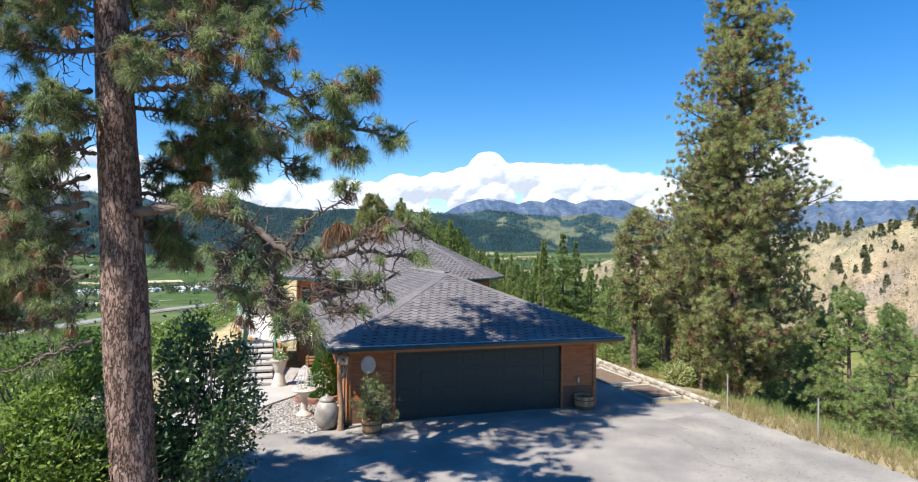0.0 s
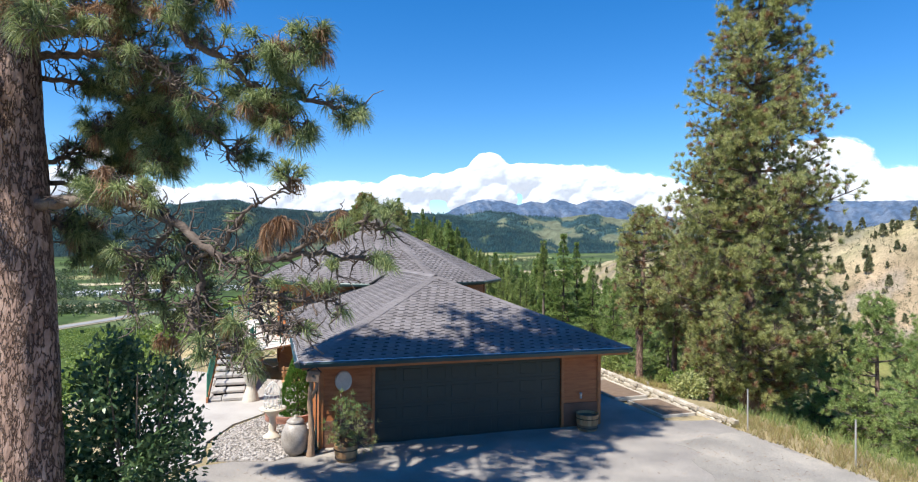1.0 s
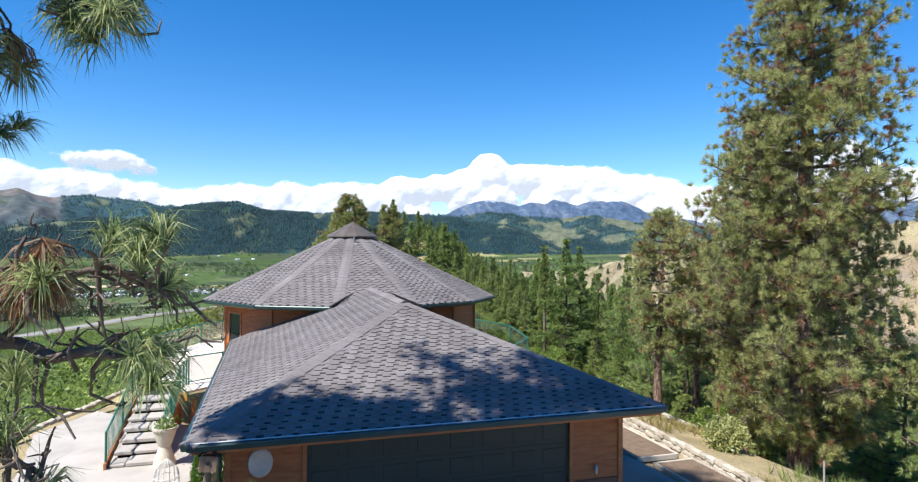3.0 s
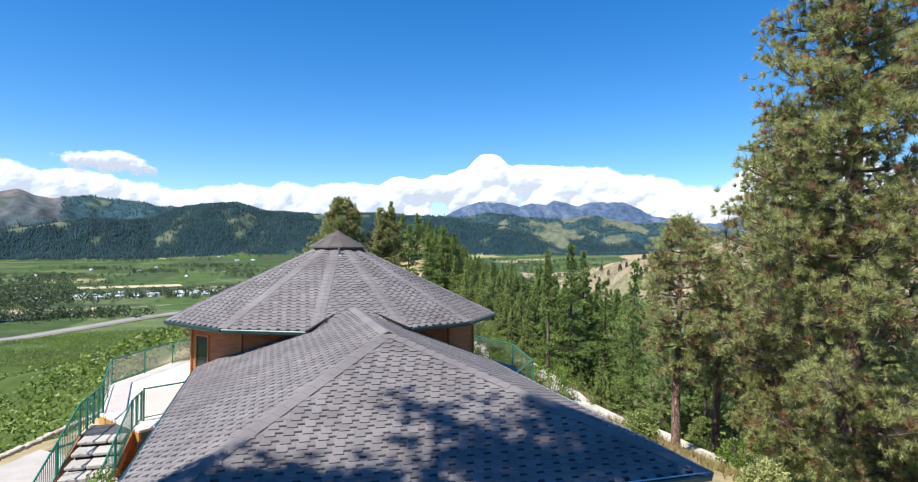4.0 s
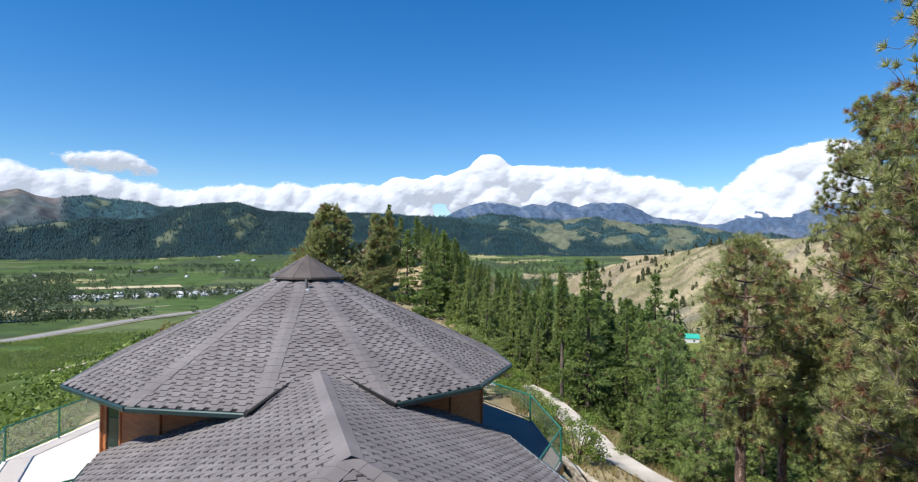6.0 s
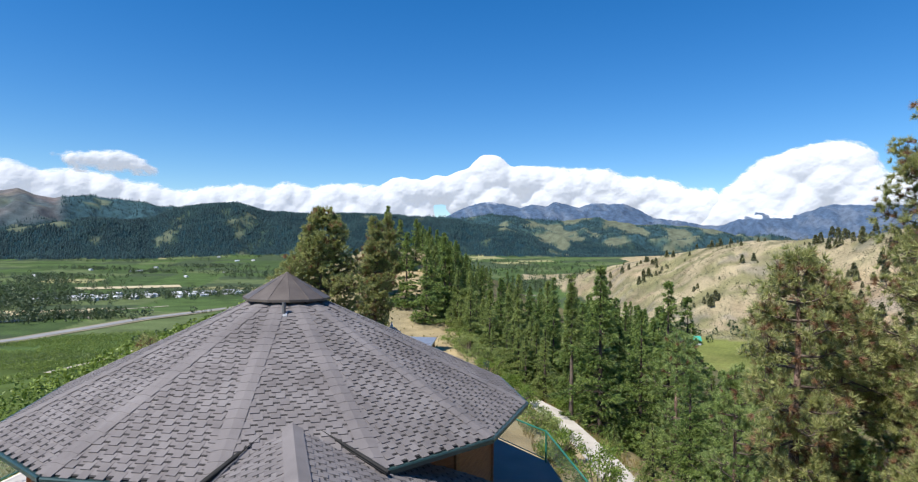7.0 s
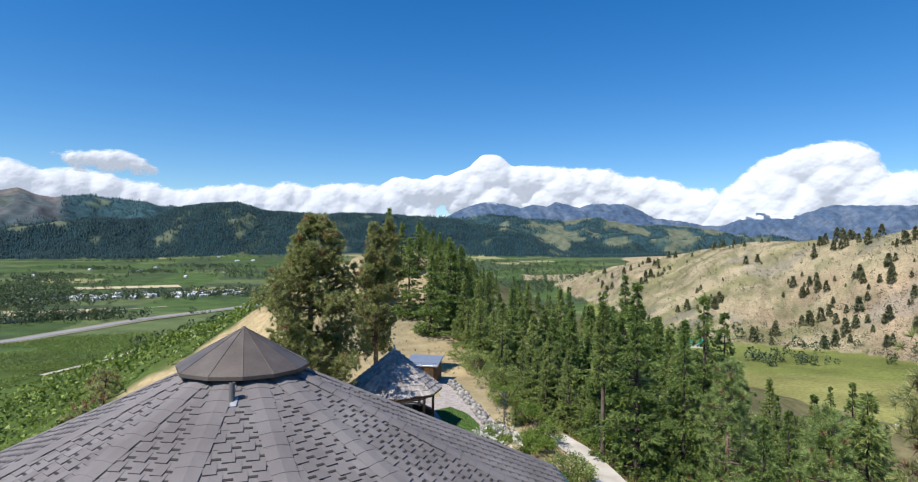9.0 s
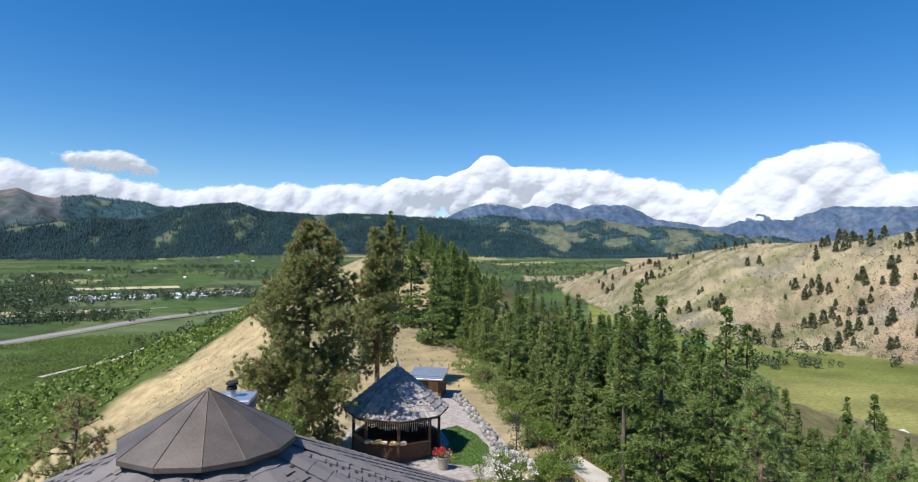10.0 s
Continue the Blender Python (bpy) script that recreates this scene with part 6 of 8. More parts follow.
# planting beds and stone wall beside the garage
for n_, (a0, a1, b0, b1) in enumerate(((6.6, 7.9, 0.05, 2.1), (6.35, 7.75, 2.5, 5.4), (6.1, 7.7, 5.8, 9.5))):
    tb = thing("planting_bed", "bare brown planting bed with a pale concrete edging", "planting bed", GARAGE, group="beds beside the garage")
    boxed("soil", (a0 + 0.05, b0 + 0.05, -0.05), (a1 - 0.05, b1 - 0.05, 0.07), M_SOIL, tb, bevel=0)
    for lo, hi in (((a0, b0, -0.05), (a0 + 0.06, b1, 0.1)), ((a1 - 0.07, b0, -0.05), (a1, b1, 0.1)), ((a0, b0, -0.05), (a1, b0 + 0.06, 0.095)), ((a0, b1 - 0.07, -0.05), (a1, b1, 0.095))):
        boxed("edging", lo, hi, M_STONE, tb)
walk_edge = thing("stone_wall", "low dry wall of cream stone blocks along the edge", "stone wall", GARAGE)
rng_w2 = np.random.default_rng(18)
block = []
for v_ in range(4):
    bm = bmesh.new()
    box(bm, (-0.16, -0.1, 0), (0.16, 0.1, 0.15), 0.03)
    for v in bm.verts:
        v.co += Vector(rng_w2.normal(size=3) * 0.008)
    me = bpy.data.meshes.new("stone_block")
    bm.to_mesh(me)
    bm.free()
    me.materials.append(M_STONE)
    block.append(me)
for row in range(3):
    for k in range(50):
        ob = new("stone_block", block[(k + row) % 4])
        ob.parent = walk_edge
        bk = -1.3 + 0.325 * k + 0.16 * (row % 2)
        ob.matrix_local = pose(8.12 + 0.03 * max(bk, 0) + 0.02 * rng_w2.normal(), bk, -0.21 + row * 0.15, 0, 0, 86 + 4 * rng_w2.normal())
for n_, pts in enumerate((((-12.55, 19.5), (-12.6, 34.0)),)):
    kerb = thing("stone_kerb", "kerb of pale rough stones above the slope", "stone kerb")
    for k in range(40):
        ob = new("stone_block", block[k % 4])
        ob.parent = kerb
        y = 19.5 + 0.34 * k
        ob.matrix_local = pose(-12.55 + 0.03 * rng_w2.normal(), y, -0.06, 0, 0, 90 + 5 * rng_w2.normal())


# ---- pots, ornaments and small plants in front ----
M_TERRA = mat("pale_cast_stone", [(0.45, 0.4, 0.32), (0.62, 0.56, 0.46)], scale=5, fine=40, rough=0.85, bump=0.2)
M_JAR = mat("grey_glazed_jar", [(0.18, 0.155, 0.13), (0.3, 0.265, 0.23), (0.4, 0.365, 0.32)], scale=4, fine=30, rough=0.45, bump=0.1)
M_STAVE = mat("barrel_stave", [(0.32, 0.17, 0.075), (0.52, 0.31, 0.15)], scale=4, fine=30, rough=0.7, bump=0.2, stretch=(1, 1, 0.3), piece=0.3)
M_PETALW = leafy("white_petals", [(0.7, 0.68, 0.6), (0.85, 0.84, 0.78)], 0.3)
M_PETALR = leafy("red_petals", [(0.5, 0.02, 0.02), (0.75, 0.06, 0.05)], 0.2)

urn = thing("garden_urn", "tall cream stone urn planter with small flowers", "planter", pose(-6.85, 23.05, 0.05))
bm = bmesh.new()
lathe(bm, [(0.29, 0), (0.28, 0.06), (0.17, 0.42), (0.15, 0.5), (0.2, 0.62), (0.29, 0.94), (0.33, 0.96), (0.33, 1.02), (0.28, 1.02), (0.25, 0.9)], 22)
part("urn_body", bm, M_TERRA, urn, smooth=False)
rng_u = np.random.default_rng(4)
pp = rng_u.normal(size=(90, 3)) * [0.13, 0.13, 0.07] + [0, 0, 1.05]
soup("foliage", [leaf_blades(pp, np.tile([0, 0, 1.0], (90, 1)), rng_u, 4, 0.09, 0.05)], M_SHRUB2, urn)
soup("flowers", [leaf_blades(pp[:30] + [0, 0, 0.06], np.tile([0, 0, 1.0], (30, 1)), rng_u, 4, 0.045, 0.045)], M_PETALW, urn)

bath = thing("bird_bath", "cast stone bird bath standing in the gravel", "bird bath", pose(-4.85, 19.05, 0.05))
bm = bmesh.new()
lathe(bm, [(0.27, 0), (0.25, 0.05), (0.14, 0.12), (0.09, 0.2), (0.12, 0.3), (0.09, 0.4), (0.1, 0.55), (0.2, 0.7), (0.36, 0.78), (0.38, 0.82), (0.35, 0.83), (0.2, 0.77)], 26)
part("pedestal", bm, M_TERRA, bath, smooth=True)
cage = thing("bird_cage", "white wire birdcage with a domed top", "birdcage", pose(-4.85, 19.05, 0.86))
M_WHITEWIRE = mat("white_wire", [(0.55, 0.55, 0.52), (0.75, 0.75, 0.72)], rough=0.5)
for k in range(14):
    a = 2 * math.pi * k / 14
    c_, s_ = math.cos(a), math.sin(a)
    hp = Heap()
    hp.tube([(0.24 * c_, 0.24 * s_, 0), (0.24 * c_, 0.24 * s_, 0.4), (0.2 * c_, 0.2 * s_, 0.55), (0.1 * c_, 0.1 * s_, 0.68), (0, 0, 0.76)], [0.008] * 5, 4)
    hp.make("wire", M_WHITEWIRE, cage)
for z in (0.02, 0.2, 0.4):
    hp = Heap()
    hp.tube([(0.24 * math.cos(a), 0.24 * math.sin(a), z) for a in np.linspace(0, 2 * math.pi, 21)], [0.01] * 21, 5)
    hp.make("hoop", M_WHITEWIRE, cage)

jar = thing("garden_jar", "large grey lidded stoneware jar beside the garage", "jar", pose(-3.85, 17.75, 0.05))
bm = bmesh.new()
lathe(bm, [(0.22, 0), (0.3, 0.12), (0.36, 0.35), (0.35, 0.55), (0.27, 0.74), (0.2, 0.8)], 26)
part("jar_body", bm, M_JAR, jar, smooth=True)
bm = bmesh.new()
lathe(bm, [(0.22, 0.8), (0.23, 0.83), (0.16, 0.9), (0.05, 0.93), (0.05, 0.97), (0.02, 0.99)], 22)
part("lid", bm, M_JAR, jar, smooth=True)
for s_ in (-1, 1):
    hp = Heap()
    hp.tube([(s_ * 0.3, 0, 0.66), (s_ * 0.42, 0, 0.62), (s_ * 0.42, 0, 0.5), (s_ * 0.35, 0, 0.45)], [0.03] * 4, 7)
    hp.make("handle", M_JAR, jar, smooth=True)


def tub(label, x, y, r0, r1, h, z=0.03):
    root = thing("barrel_tub", label, "planter", pose(x, y, z))
    n = 18
    for k in range(n):
        a0, a1 = 2 * math.pi * k / n + 0.01, 2 * math.pi * (k + 1) / n - 0.01
        v = []
        for r, zz in ((r0, 0), ((r0 + r1) / 2 + 0.02, h / 2), (r1, h)):
            v += [(r * math.cos(a), r * math.sin(a), zz) for a in (a0, a1)] + [((r - 0.025) * math.cos(a), (r - 0.025) * math.sin(a), zz) for a in (a1, a0)]
        f = []
        for q in (0, 4):
            f += [(q + i, q + (i + 1) % 4, q + 4 + (i + 1) % 4, q + 4 + i) for i in range(4)]
        f += [(8, 9, 10, 11), (3, 2, 1, 0)]
        mesh_object("stave", v, f, M_STAVE, root)
    for zz in (0.2, 0.75):
        hp = Heap()
        r = r0 + (r1 - r0) * zz + 0.022
        hp.tube([(r * math.cos(a), r * math.sin(a), zz * h) for a in np.linspace(0, 2 * math.pi, 25)], [0.012] * 25, 5)
        hp.make("hoop", M_DARK, root)
    bm = bmesh.new()
    lathe(bm, [(r1 - 0.03, 0.05), (r1 - 0.03, h - 0.07)], 18)
    part("soil", bm, M_SOIL, root)
    return root


tub("wooden half-barrel planter beside the garage door", 4.26, 20.15, 0.27, 0.34, 0.48)
pot = tub("wooden tub holding a small pine by the garage", -2.45, 17.35, 0.24, 0.3, 0.4)
bonsai = grown_pine("potted_pine", "small open pine growing in a wooden tub", 1.3, 0.2, [(0, 0.3), (0.4, 0.42), (0.8, 0.3), (1, 0.1)], 51, M_PINEG, dens=1.3, trunk_r=0.03, blade=(40, 0.17, 0.008), category="small pine")
bonsai.matrix_world = pose(-2.6, 17.4, 0.4)
low2 = grown_pine("potted_pine", "low spreading pine seedling by the garage", 0.8, 0.15, [(0, 0.35), (0.5, 0.4), (1, 0.1)], 52, M_PINE2, dens=2.0, trunk_r=0.02, blade=(16, 0.13, 0.009), category="small pine")
low2.matrix_world = pose(-2.2, 17.25, 0.35)


def arborvitae(label, x, y, h, r, seed):
    rng = np.random.default_rng(seed)
    root = thing("arborvitae", label, "shrub", pose(x, y, 0.05))
    hp = Heap()
    hp.tube([(0, 0, 0), (0, 0, h * 0.8)], [0.04, 0.01], 6)
    hp.make("stem", M_BARKDARK, root)
    n = 2600
    t = rng.random(n) ** 1.2
    a = rng.random(n) * 6.28
    rr = r * np.minimum(1, 1.25 * (1 - t) ** 0.75) * (0.8 + 0.25 * rng.random(n))
    p = np.stack([rr * np.cos(a), rr * np.sin(a), 0.05 + t * h * 0.95], 1)
    ax = np.stack([np.cos(a) * 0.6, np.sin(a) * 0.6, np.full(n, 0.8)], 1)
    soup("foliage", [blades(p, ax, rng, 6, 0.11, 0.03, 0.45, 0.0)], M_ARB, root)


arborvitae("bright green conical arborvitae beside the garage", -4.75, 21.3, 2.0, 0.52, 5)
rock_bed = thing("brick_edging", "low curved edging of reddish bricks round the shrub", "brick edging", pose(-4.85, 21.0, 0.05))
M_BRICK = mat("red_brown_brick", [(0.2, 0.09, 0.06), (0.32, 0.16, 0.11)], scale=6, fine=30, rough=0.9, piece=0.4)
for row in range(3):
    for k in range(9):
        a = radians(195 + 15 * k + 7 * row)
        boxed("brick", (-0.11, -0.05, 0.002), (0.11, 0.05, 0.068), M_BRICK, rock_bed, bevel=0.006, m=Matrix.Translation((0.75 * math.cos(a), 0.75 * math.sin(a), row * 0.072)) @ Matrix.Rotation(a + math.pi / 2, 4, "Z"))
bench = thing("slatted_bench", "small weathered wooden slatted bench by the house", "bench", pose(-5.5, 24.2, 0.05, 0, 0, 17))
for k in range(4):
    boxed("slat", (-0.6, -0.2 + k * 0.11, 0.42), (0.6, -0.11 + k * 0.11, 0.45), M_STAVE, bench)
for k in range(3):
    boxed("back_slat", (-0.6, 0.24, 0.55 + k * 0.13), (0.6, 0.27, 0.64 + k * 0.13), M_STAVE, bench)
for x in (-0.55, 0.5):
    boxed("leg", (x, -0.2, 0), (x + 0.05, -0.14, 0.42), M_STAVE, bench)
    boxed("leg", (x, 0.22, 0), (x + 0.05, 0.28, 0.95), M_STAVE, bench)

# weathered log post with a birdhouse at the garage corner
M_DRIFT = mat("weathered_log", [(0.16, 0.1, 0.06), (0.3, 0.2, 0.13), (0.42, 0.31, 0.21)], scale=5, fine=28, rough=0.9, bump=0.5, stretch=(1, 1, 0.3))
log_post = thing("log_post", "crooked weathered log post standing by the garage corner", "log post", pose(-3.42, 17.6, 0.03))
hp = Heap()
ln_ = smooth_line([(0, 0, -0.1), (0.03, 0.02, 0.7), (-0.04, 0.0, 1.4), (0.02, 0.02, 2.0), (0.0, 0.0, 2.6)], 22)
hp.tube(ln_, np.interp(np.linspace(0, 1, 22), [0, 0.2, 0.6, 1], [0.11, 0.075, 0.065, 0.04]) * (1 + 0.12 * np.sin(np.arange(22) * 1.9)), 11)
hp.tube([(0.02, 0.0, 1.5), (0.14, -0.05, 1.75), (0.18, -0.08, 2.0)], [0.05, 0.04, 0.02], 8)
hp.make("log", M_DRIFT, log_post, smooth=True)
bird_house = thing("birdhouse", "small tan wooden birdhouse fixed to the log post", "birdhouse", pose(-3.36, 17.44, 1.98, 0, 8, 20))
boxed("box_body", (-0.15, -0.11, 0), (0.15, 0.11, 0.28), M_DRIFT, bird_house, bevel=0.01)
for sx in (-1, 1):
    boxed("roof_board", (-0.01, -0.15, -0.012), (0.23, 0.15, 0.012), M_DARK, bird_house, bevel=0.004, m=Matrix.Translation((0, 0, 0.41)) @ Matrix.Rotation(radians(38 if sx > 0 else 142), 4, "Y"))
# dark disc on the front, coloured for the shade inside a hole
bm = bmesh.new()
lathe(bm, [(0.035, 0), (0.035, 0.012)], 12, Matrix.Translation((0, -0.111, 0.16)) @ Matrix.Rotation(radians(90), 4, "X"))
part("entrance_hole", bm, M_DARK, bird_house)

# fence along the right edge of the drive
fence = thing("fence", "row of bare metal fence posts along the drive", "fence")
fp = [(9.15, 20.3), (10.3, 17.1), (11.3, 13.5), (12.0, 9.5)]
for x, y in fp:
    hp = Heap()
    hp.bar((x, y, -0.4), (x, y, 1.25), 0.022, 6)
    hp.make("post", mat("bare_metal_post", [(0.35, 0.33, 0.3), (0.5, 0.48, 0.44)], rough=0.5, metal=0.4), fence)
M_DRYGRASS = leafy("dry_grass_blades", [(0.24, 0.17, 0.07), (0.38, 0.29, 0.13), (0.3, 0.3, 0.1)], 0.3)
rng_g = np.random.default_rng(23)
gp = []
while len(gp) < 1700:
    t = rng_g.random()
    y = 6 + 16.5 * t
    x = np.interp(y, [6, 14.4, 20.2, 23], [12.0, 11.15, 9.0, 8.6]) + abs(rng_g.normal()) * 1.3 - 0.25
    gp.append((x, y, gz(x, y)))
gp = np.array(gp)
tagged(soup("dry_grass", [blades(gp, np.tile([0, 0, 1.0], (len(gp), 1)), rng_g, 9, 0.36, 0.009, 0.5, 0.0)], M_DRYGRASS), "fringe of tall dry grass along the drive", "grass", kind="stuff")

wp_ = []
while len(wp_) < 380:
    y = 7 + 17 * rng_g.random()
    x = np.interp(y, [6, 14.4, 20.2, 24], [13.0, 12.2, 10.2, 9.5]) + abs(rng_g.normal()) * 1.8
    wp_.append((x, y, gz(x, y)))
wp_ = np.array(wp_)
tagged(soup("weeds", [blades(wp_, np.tile([0, 0, 1.0], (len(wp_), 1)), rng_g, 12, 0.5, 0.016, 0.55, 0.1)], M_FIR2), "tall green weeds on the bank below the drive", "weeds", kind="stuff")

# needles and twigs fallen on the drive
lx = np.concatenate([rng_g.uniform(-5, 9, 900), rng_g.normal(7.6, 0.9, 900), rng_g.normal(-3.6, 1.1, 700)])
ly = np.concatenate([rng_g.uniform(8, 18.5, 900), rng_g.uniform(9, 20, 900), rng_g.uniform(10, 16.5, 700)])
lp = np.stack([lx, ly, np.full(len(lx), 0.045)], 1)
la = np.stack([rng_g.normal(size=len(lx)), rng_g.normal(size=len(lx)), np.full(len(lx), 0.05)], 1)
tagged(soup("pine_litter", [blades(lp, la, rng_g, 1, 0.09, 0.01, 0.3, 0.0)], M_PINEDRY), "fallen brown pine needles scattered over the drive", "pine litter", kind="stuff")

# ---- the garden behind the house ----
GZ0 = -2.4
M_SHAKE = mat("weathered_grey_shakes", [(0.19, 0.165, 0.15), (0.32, 0.285, 0.265), (0.46, 0.42, 0.39)], scale=3, fine=30, rough=0.85, bump=0.3, stretch=(1, 1, 2), piece=0.2, island=0.35)
M_LAWN = leafy("lawn_grass", [(0.05, 0.12, 0.012), (0.085, 0.17, 0.02), (0.12, 0.2, 0.035)], 0.2, scale=3)
M_LOG = mat("dark_stained_log", [(0.07, 0.035, 0.02), (0.14, 0.07, 0.035)], scale=4, fine=25, rough=0.7)
gaz = thing("gazebo", "eight-sided wooden gazebo with a grey shake roof", "gazebo", pose(-4.05, 60.44, GZ0))
N8, RG, EZ, AZ = 8, 3.0, 2.35, 4.72
ph0 = radians(-90 + 8.5)


def g8(r, z, k):
    a = ph0 + k * 2 * math.pi / N8
    return Vector((r * math.cos(a), r * math.sin(a), z))


rng_k = np.random.default_rng(88)
shake_heap = Heap()
bm = bmesh.new()
apex = bm.verts.new((0, 0, AZ - 0.06))
rim = [bm.verts.new(g8(RG, EZ - 0.05, k)) for k in range(N8)]
low = [bm.verts.new(g8(RG, EZ - 0.12, k)) for k in range(N8)]
for k in range(N8):
    j = (k + 1) % N8
    bm.faces.new((rim[k], rim[j], apex))
    bm.faces.new((low[k], low[j], rim[j], rim[k]))
bm.faces.new(low[::-1])
g_roof8 = part("roof", bm, M_LOG, gaz, "grey shake roof")
for k in range(N8):
    a, b, t = g8(RG, EZ, k), g8(RG, EZ, k + 1), Vector((0, 0, AZ))
    rows8 = 9
    for r_ in range(rows8):
        f0, f1 = r_ / rows8, min(0.985, (r_ + 1.12) / rows8)
        p0, p1, p2, p3 = a.lerp(t, f0), b.lerp(t, f0), b.lerp(t, f1), a.lerp(t, f1)
        nrm = (p1 - p0).cross(p3 - p0).normalized()
        wide = (p1 - p0).length
        cuts = [0.0]
        while cuts[-1] < wide - 0.14:
            cuts.append(cuts[-1] + rng_k.uniform(0.13, 0.3))
        cuts[-1] = wide
        drop = (p0 - p3).normalized()
        for c0, c1 in zip(cuts, cuts[1:]):
            a0, a1 = (c0 + 0.008) / wide, (c1 - 0.008) / wide
            low_ = drop * rng_k.uniform(-0.03, 0.05)
            t_ = rng_k.uniform(0.035, 0.065)
            q0, q1 = p0.lerp(p1, a0) + low_, p0.lerp(p1, a1) + low_
            q2, q3 = p3.lerp(p2, a1), p3.lerp(p2, a0)
            shake_heap.add([q0 + nrm * 0.004, q1 + nrm * 0.004, q1 + nrm * t_, q0 + nrm * t_, q2 + nrm * 0.012, q3 + nrm * 0.012], [(0, 1, 2, 3), (3, 2, 4, 5), (1, 4, 2), (0, 3, 5)])
    for r_ in range(11):
        hp = Heap()
        q = a.lerp(t, r_ / 11.5)
        q2 = a.lerp(t, (r_ + 0.9) / 11.5)
        hp.tube([q + Vector((0, 0, 0.05)), q2 + Vector((0, 0, 0.03))], [0.075, 0.055], 5)
        hp.make("hip_shake", M_SHAKE, g_roof8)
shake_heap.make("shake_rest", M_SHAKE, g_roof8, "rows of split grey shakes")["kind"] = "stuff"
for k in range(N8):
    p = g8(RG - 0.55, 0, k)
    boxed("post", (p.x - 0.08, p.y - 0.08, 0), (p.x + 0.08, p.y + 0.08, EZ), M_LOG, gaz)
    q = g8(RG - 0.55, 0, k + 1)
    if k not in (1,):
        u = q - p
        for z0, z1 in ((0.05, 0.85), (0.9, 0.97)):
            s = Vector((-u.y, u.x, 0)).normalized() * (0.03 if z1 < 0.9 else 0.09)
            v = [p + s, q + s, q - s, p - s]
            v = [w_ + Vector((0, 0, z0)) for w_ in v] + [w_ + Vector((0, 0, z1)) for w_ in v]
            mesh_object("parapet" if z1 < 0.9 else "counter", v, [(3, 2, 1, 0), (4, 5, 6, 7), (0, 1, 5, 4), (1, 2, 6, 5), (2, 3, 7, 6), (3, 0, 4, 7)], M_LOG if z1 < 0.9 else M_TRIMWOOD, gaz)
    s = (g8(RG - 0.55, EZ - 0.3, k), g8(RG - 0.55, EZ - 0.3, k + 1))
    hp = Heap()
    hp.bar(s[0], s[1], 0.07, 6)
    hp.make("beam", M_LOG, gaz)
bm = bmesh.new()
poly_slab(bm, [g8(RG - 0.4, 0.05, k) for k in range(N8)], 0.5)
part("floor", bm, M_LOG, gaz)
hp = Heap()
hp.tube([(0, 0, AZ - 0.05), (0, 0, AZ + 0.1), (0, 0, AZ + 0.13), (0, 0, AZ + 0.3)], [0.1, 0.09, 0.05, 0.02], 8)
hp.make("finial", M_DRIP, gaz)
fringe = thing("string_lights", "fringe of white icicle lights under the gazebo eaves", "string lights", pose(-4.05, 60.44, GZ0))
rng_f = np.random.default_rng(8)
M_ICICLE = mat("white_cable", [(0.6, 0.58, 0.52), (0.75, 0.73, 0.68)], rough=0.5)
for k in (6, 7, 0):
    for i in range(17):
        p = g8(RG - 0.12, EZ - 0.13, k).lerp(g8(RG - 0.12, EZ - 0.13, k + 1), i / 17)
        hp = Heap()
        hp.bar(p, p - Vector((0, 0, 0.25 + 0.28 * rng_f.random())), 0.012, 4)
        hp.make("drop", M_ICICLE, fringe)
M_YELLOW = mat("yellow_fabric", [(0.5, 0.36, 0.12), (0.65, 0.5, 0.22)], fine=50, rough=0.95)
M_CREAM = mat("cream_fabric", [(0.6, 0.5, 0.34), (0.75, 0.66, 0.5)], fine=50, rough=0.95)
for x, y, w_, lab, mt_ in ((-5.35, 58.22, 0.2, "cream cushion on the gazebo counter", M_CREAM), (-4.9, 58.13, 0.3, "pale yellow cushion on the gazebo counter", M_YELLOW), (-4.45, 58.08, 0.17, "cream cushion on the gazebo counter", M_CREAM),
                           (-3.9, 57.98, 0.26, "pale yellow cushion on the gazebo counter", M_YELLOW), (-3.45, 57.98, 0.2, "cream cushion on the gazebo counter", M_CREAM)):
    cu = thing("cushion", lab, "cushion", pose(x, y, GZ0 + 0.98, 0, 0, 12), group="gazebo cushions")
    bm = bmesh.new()
    box(bm, (-w_, -0.14, 0), (w_, 0.14, 0.12 + 0.2 * w_), 0.05)
    part("cushion_pad", bm, mt_, cu)
shed = thing("shed", "small shed with a pale sheet metal roof", "shed", pose(-2.9, 73.5, -3.0, 0, 0, -8))
boxed("wall", (-1.2, -1.2, 0), (1.2, 1.2, 2.3), M_LOG, shed)
boxed("roof", (-1.4, -1.5, 2.3), (1.4, 1.4, 2.42), M_SHEET, shed, "pale sheet metal roof", m=Matrix.Rotation(radians(7), 4, "X"))
boxed("door", (0.2, -1.24, 0.02), (0.95, -1.2, 1.9), M_STAVE, shed)

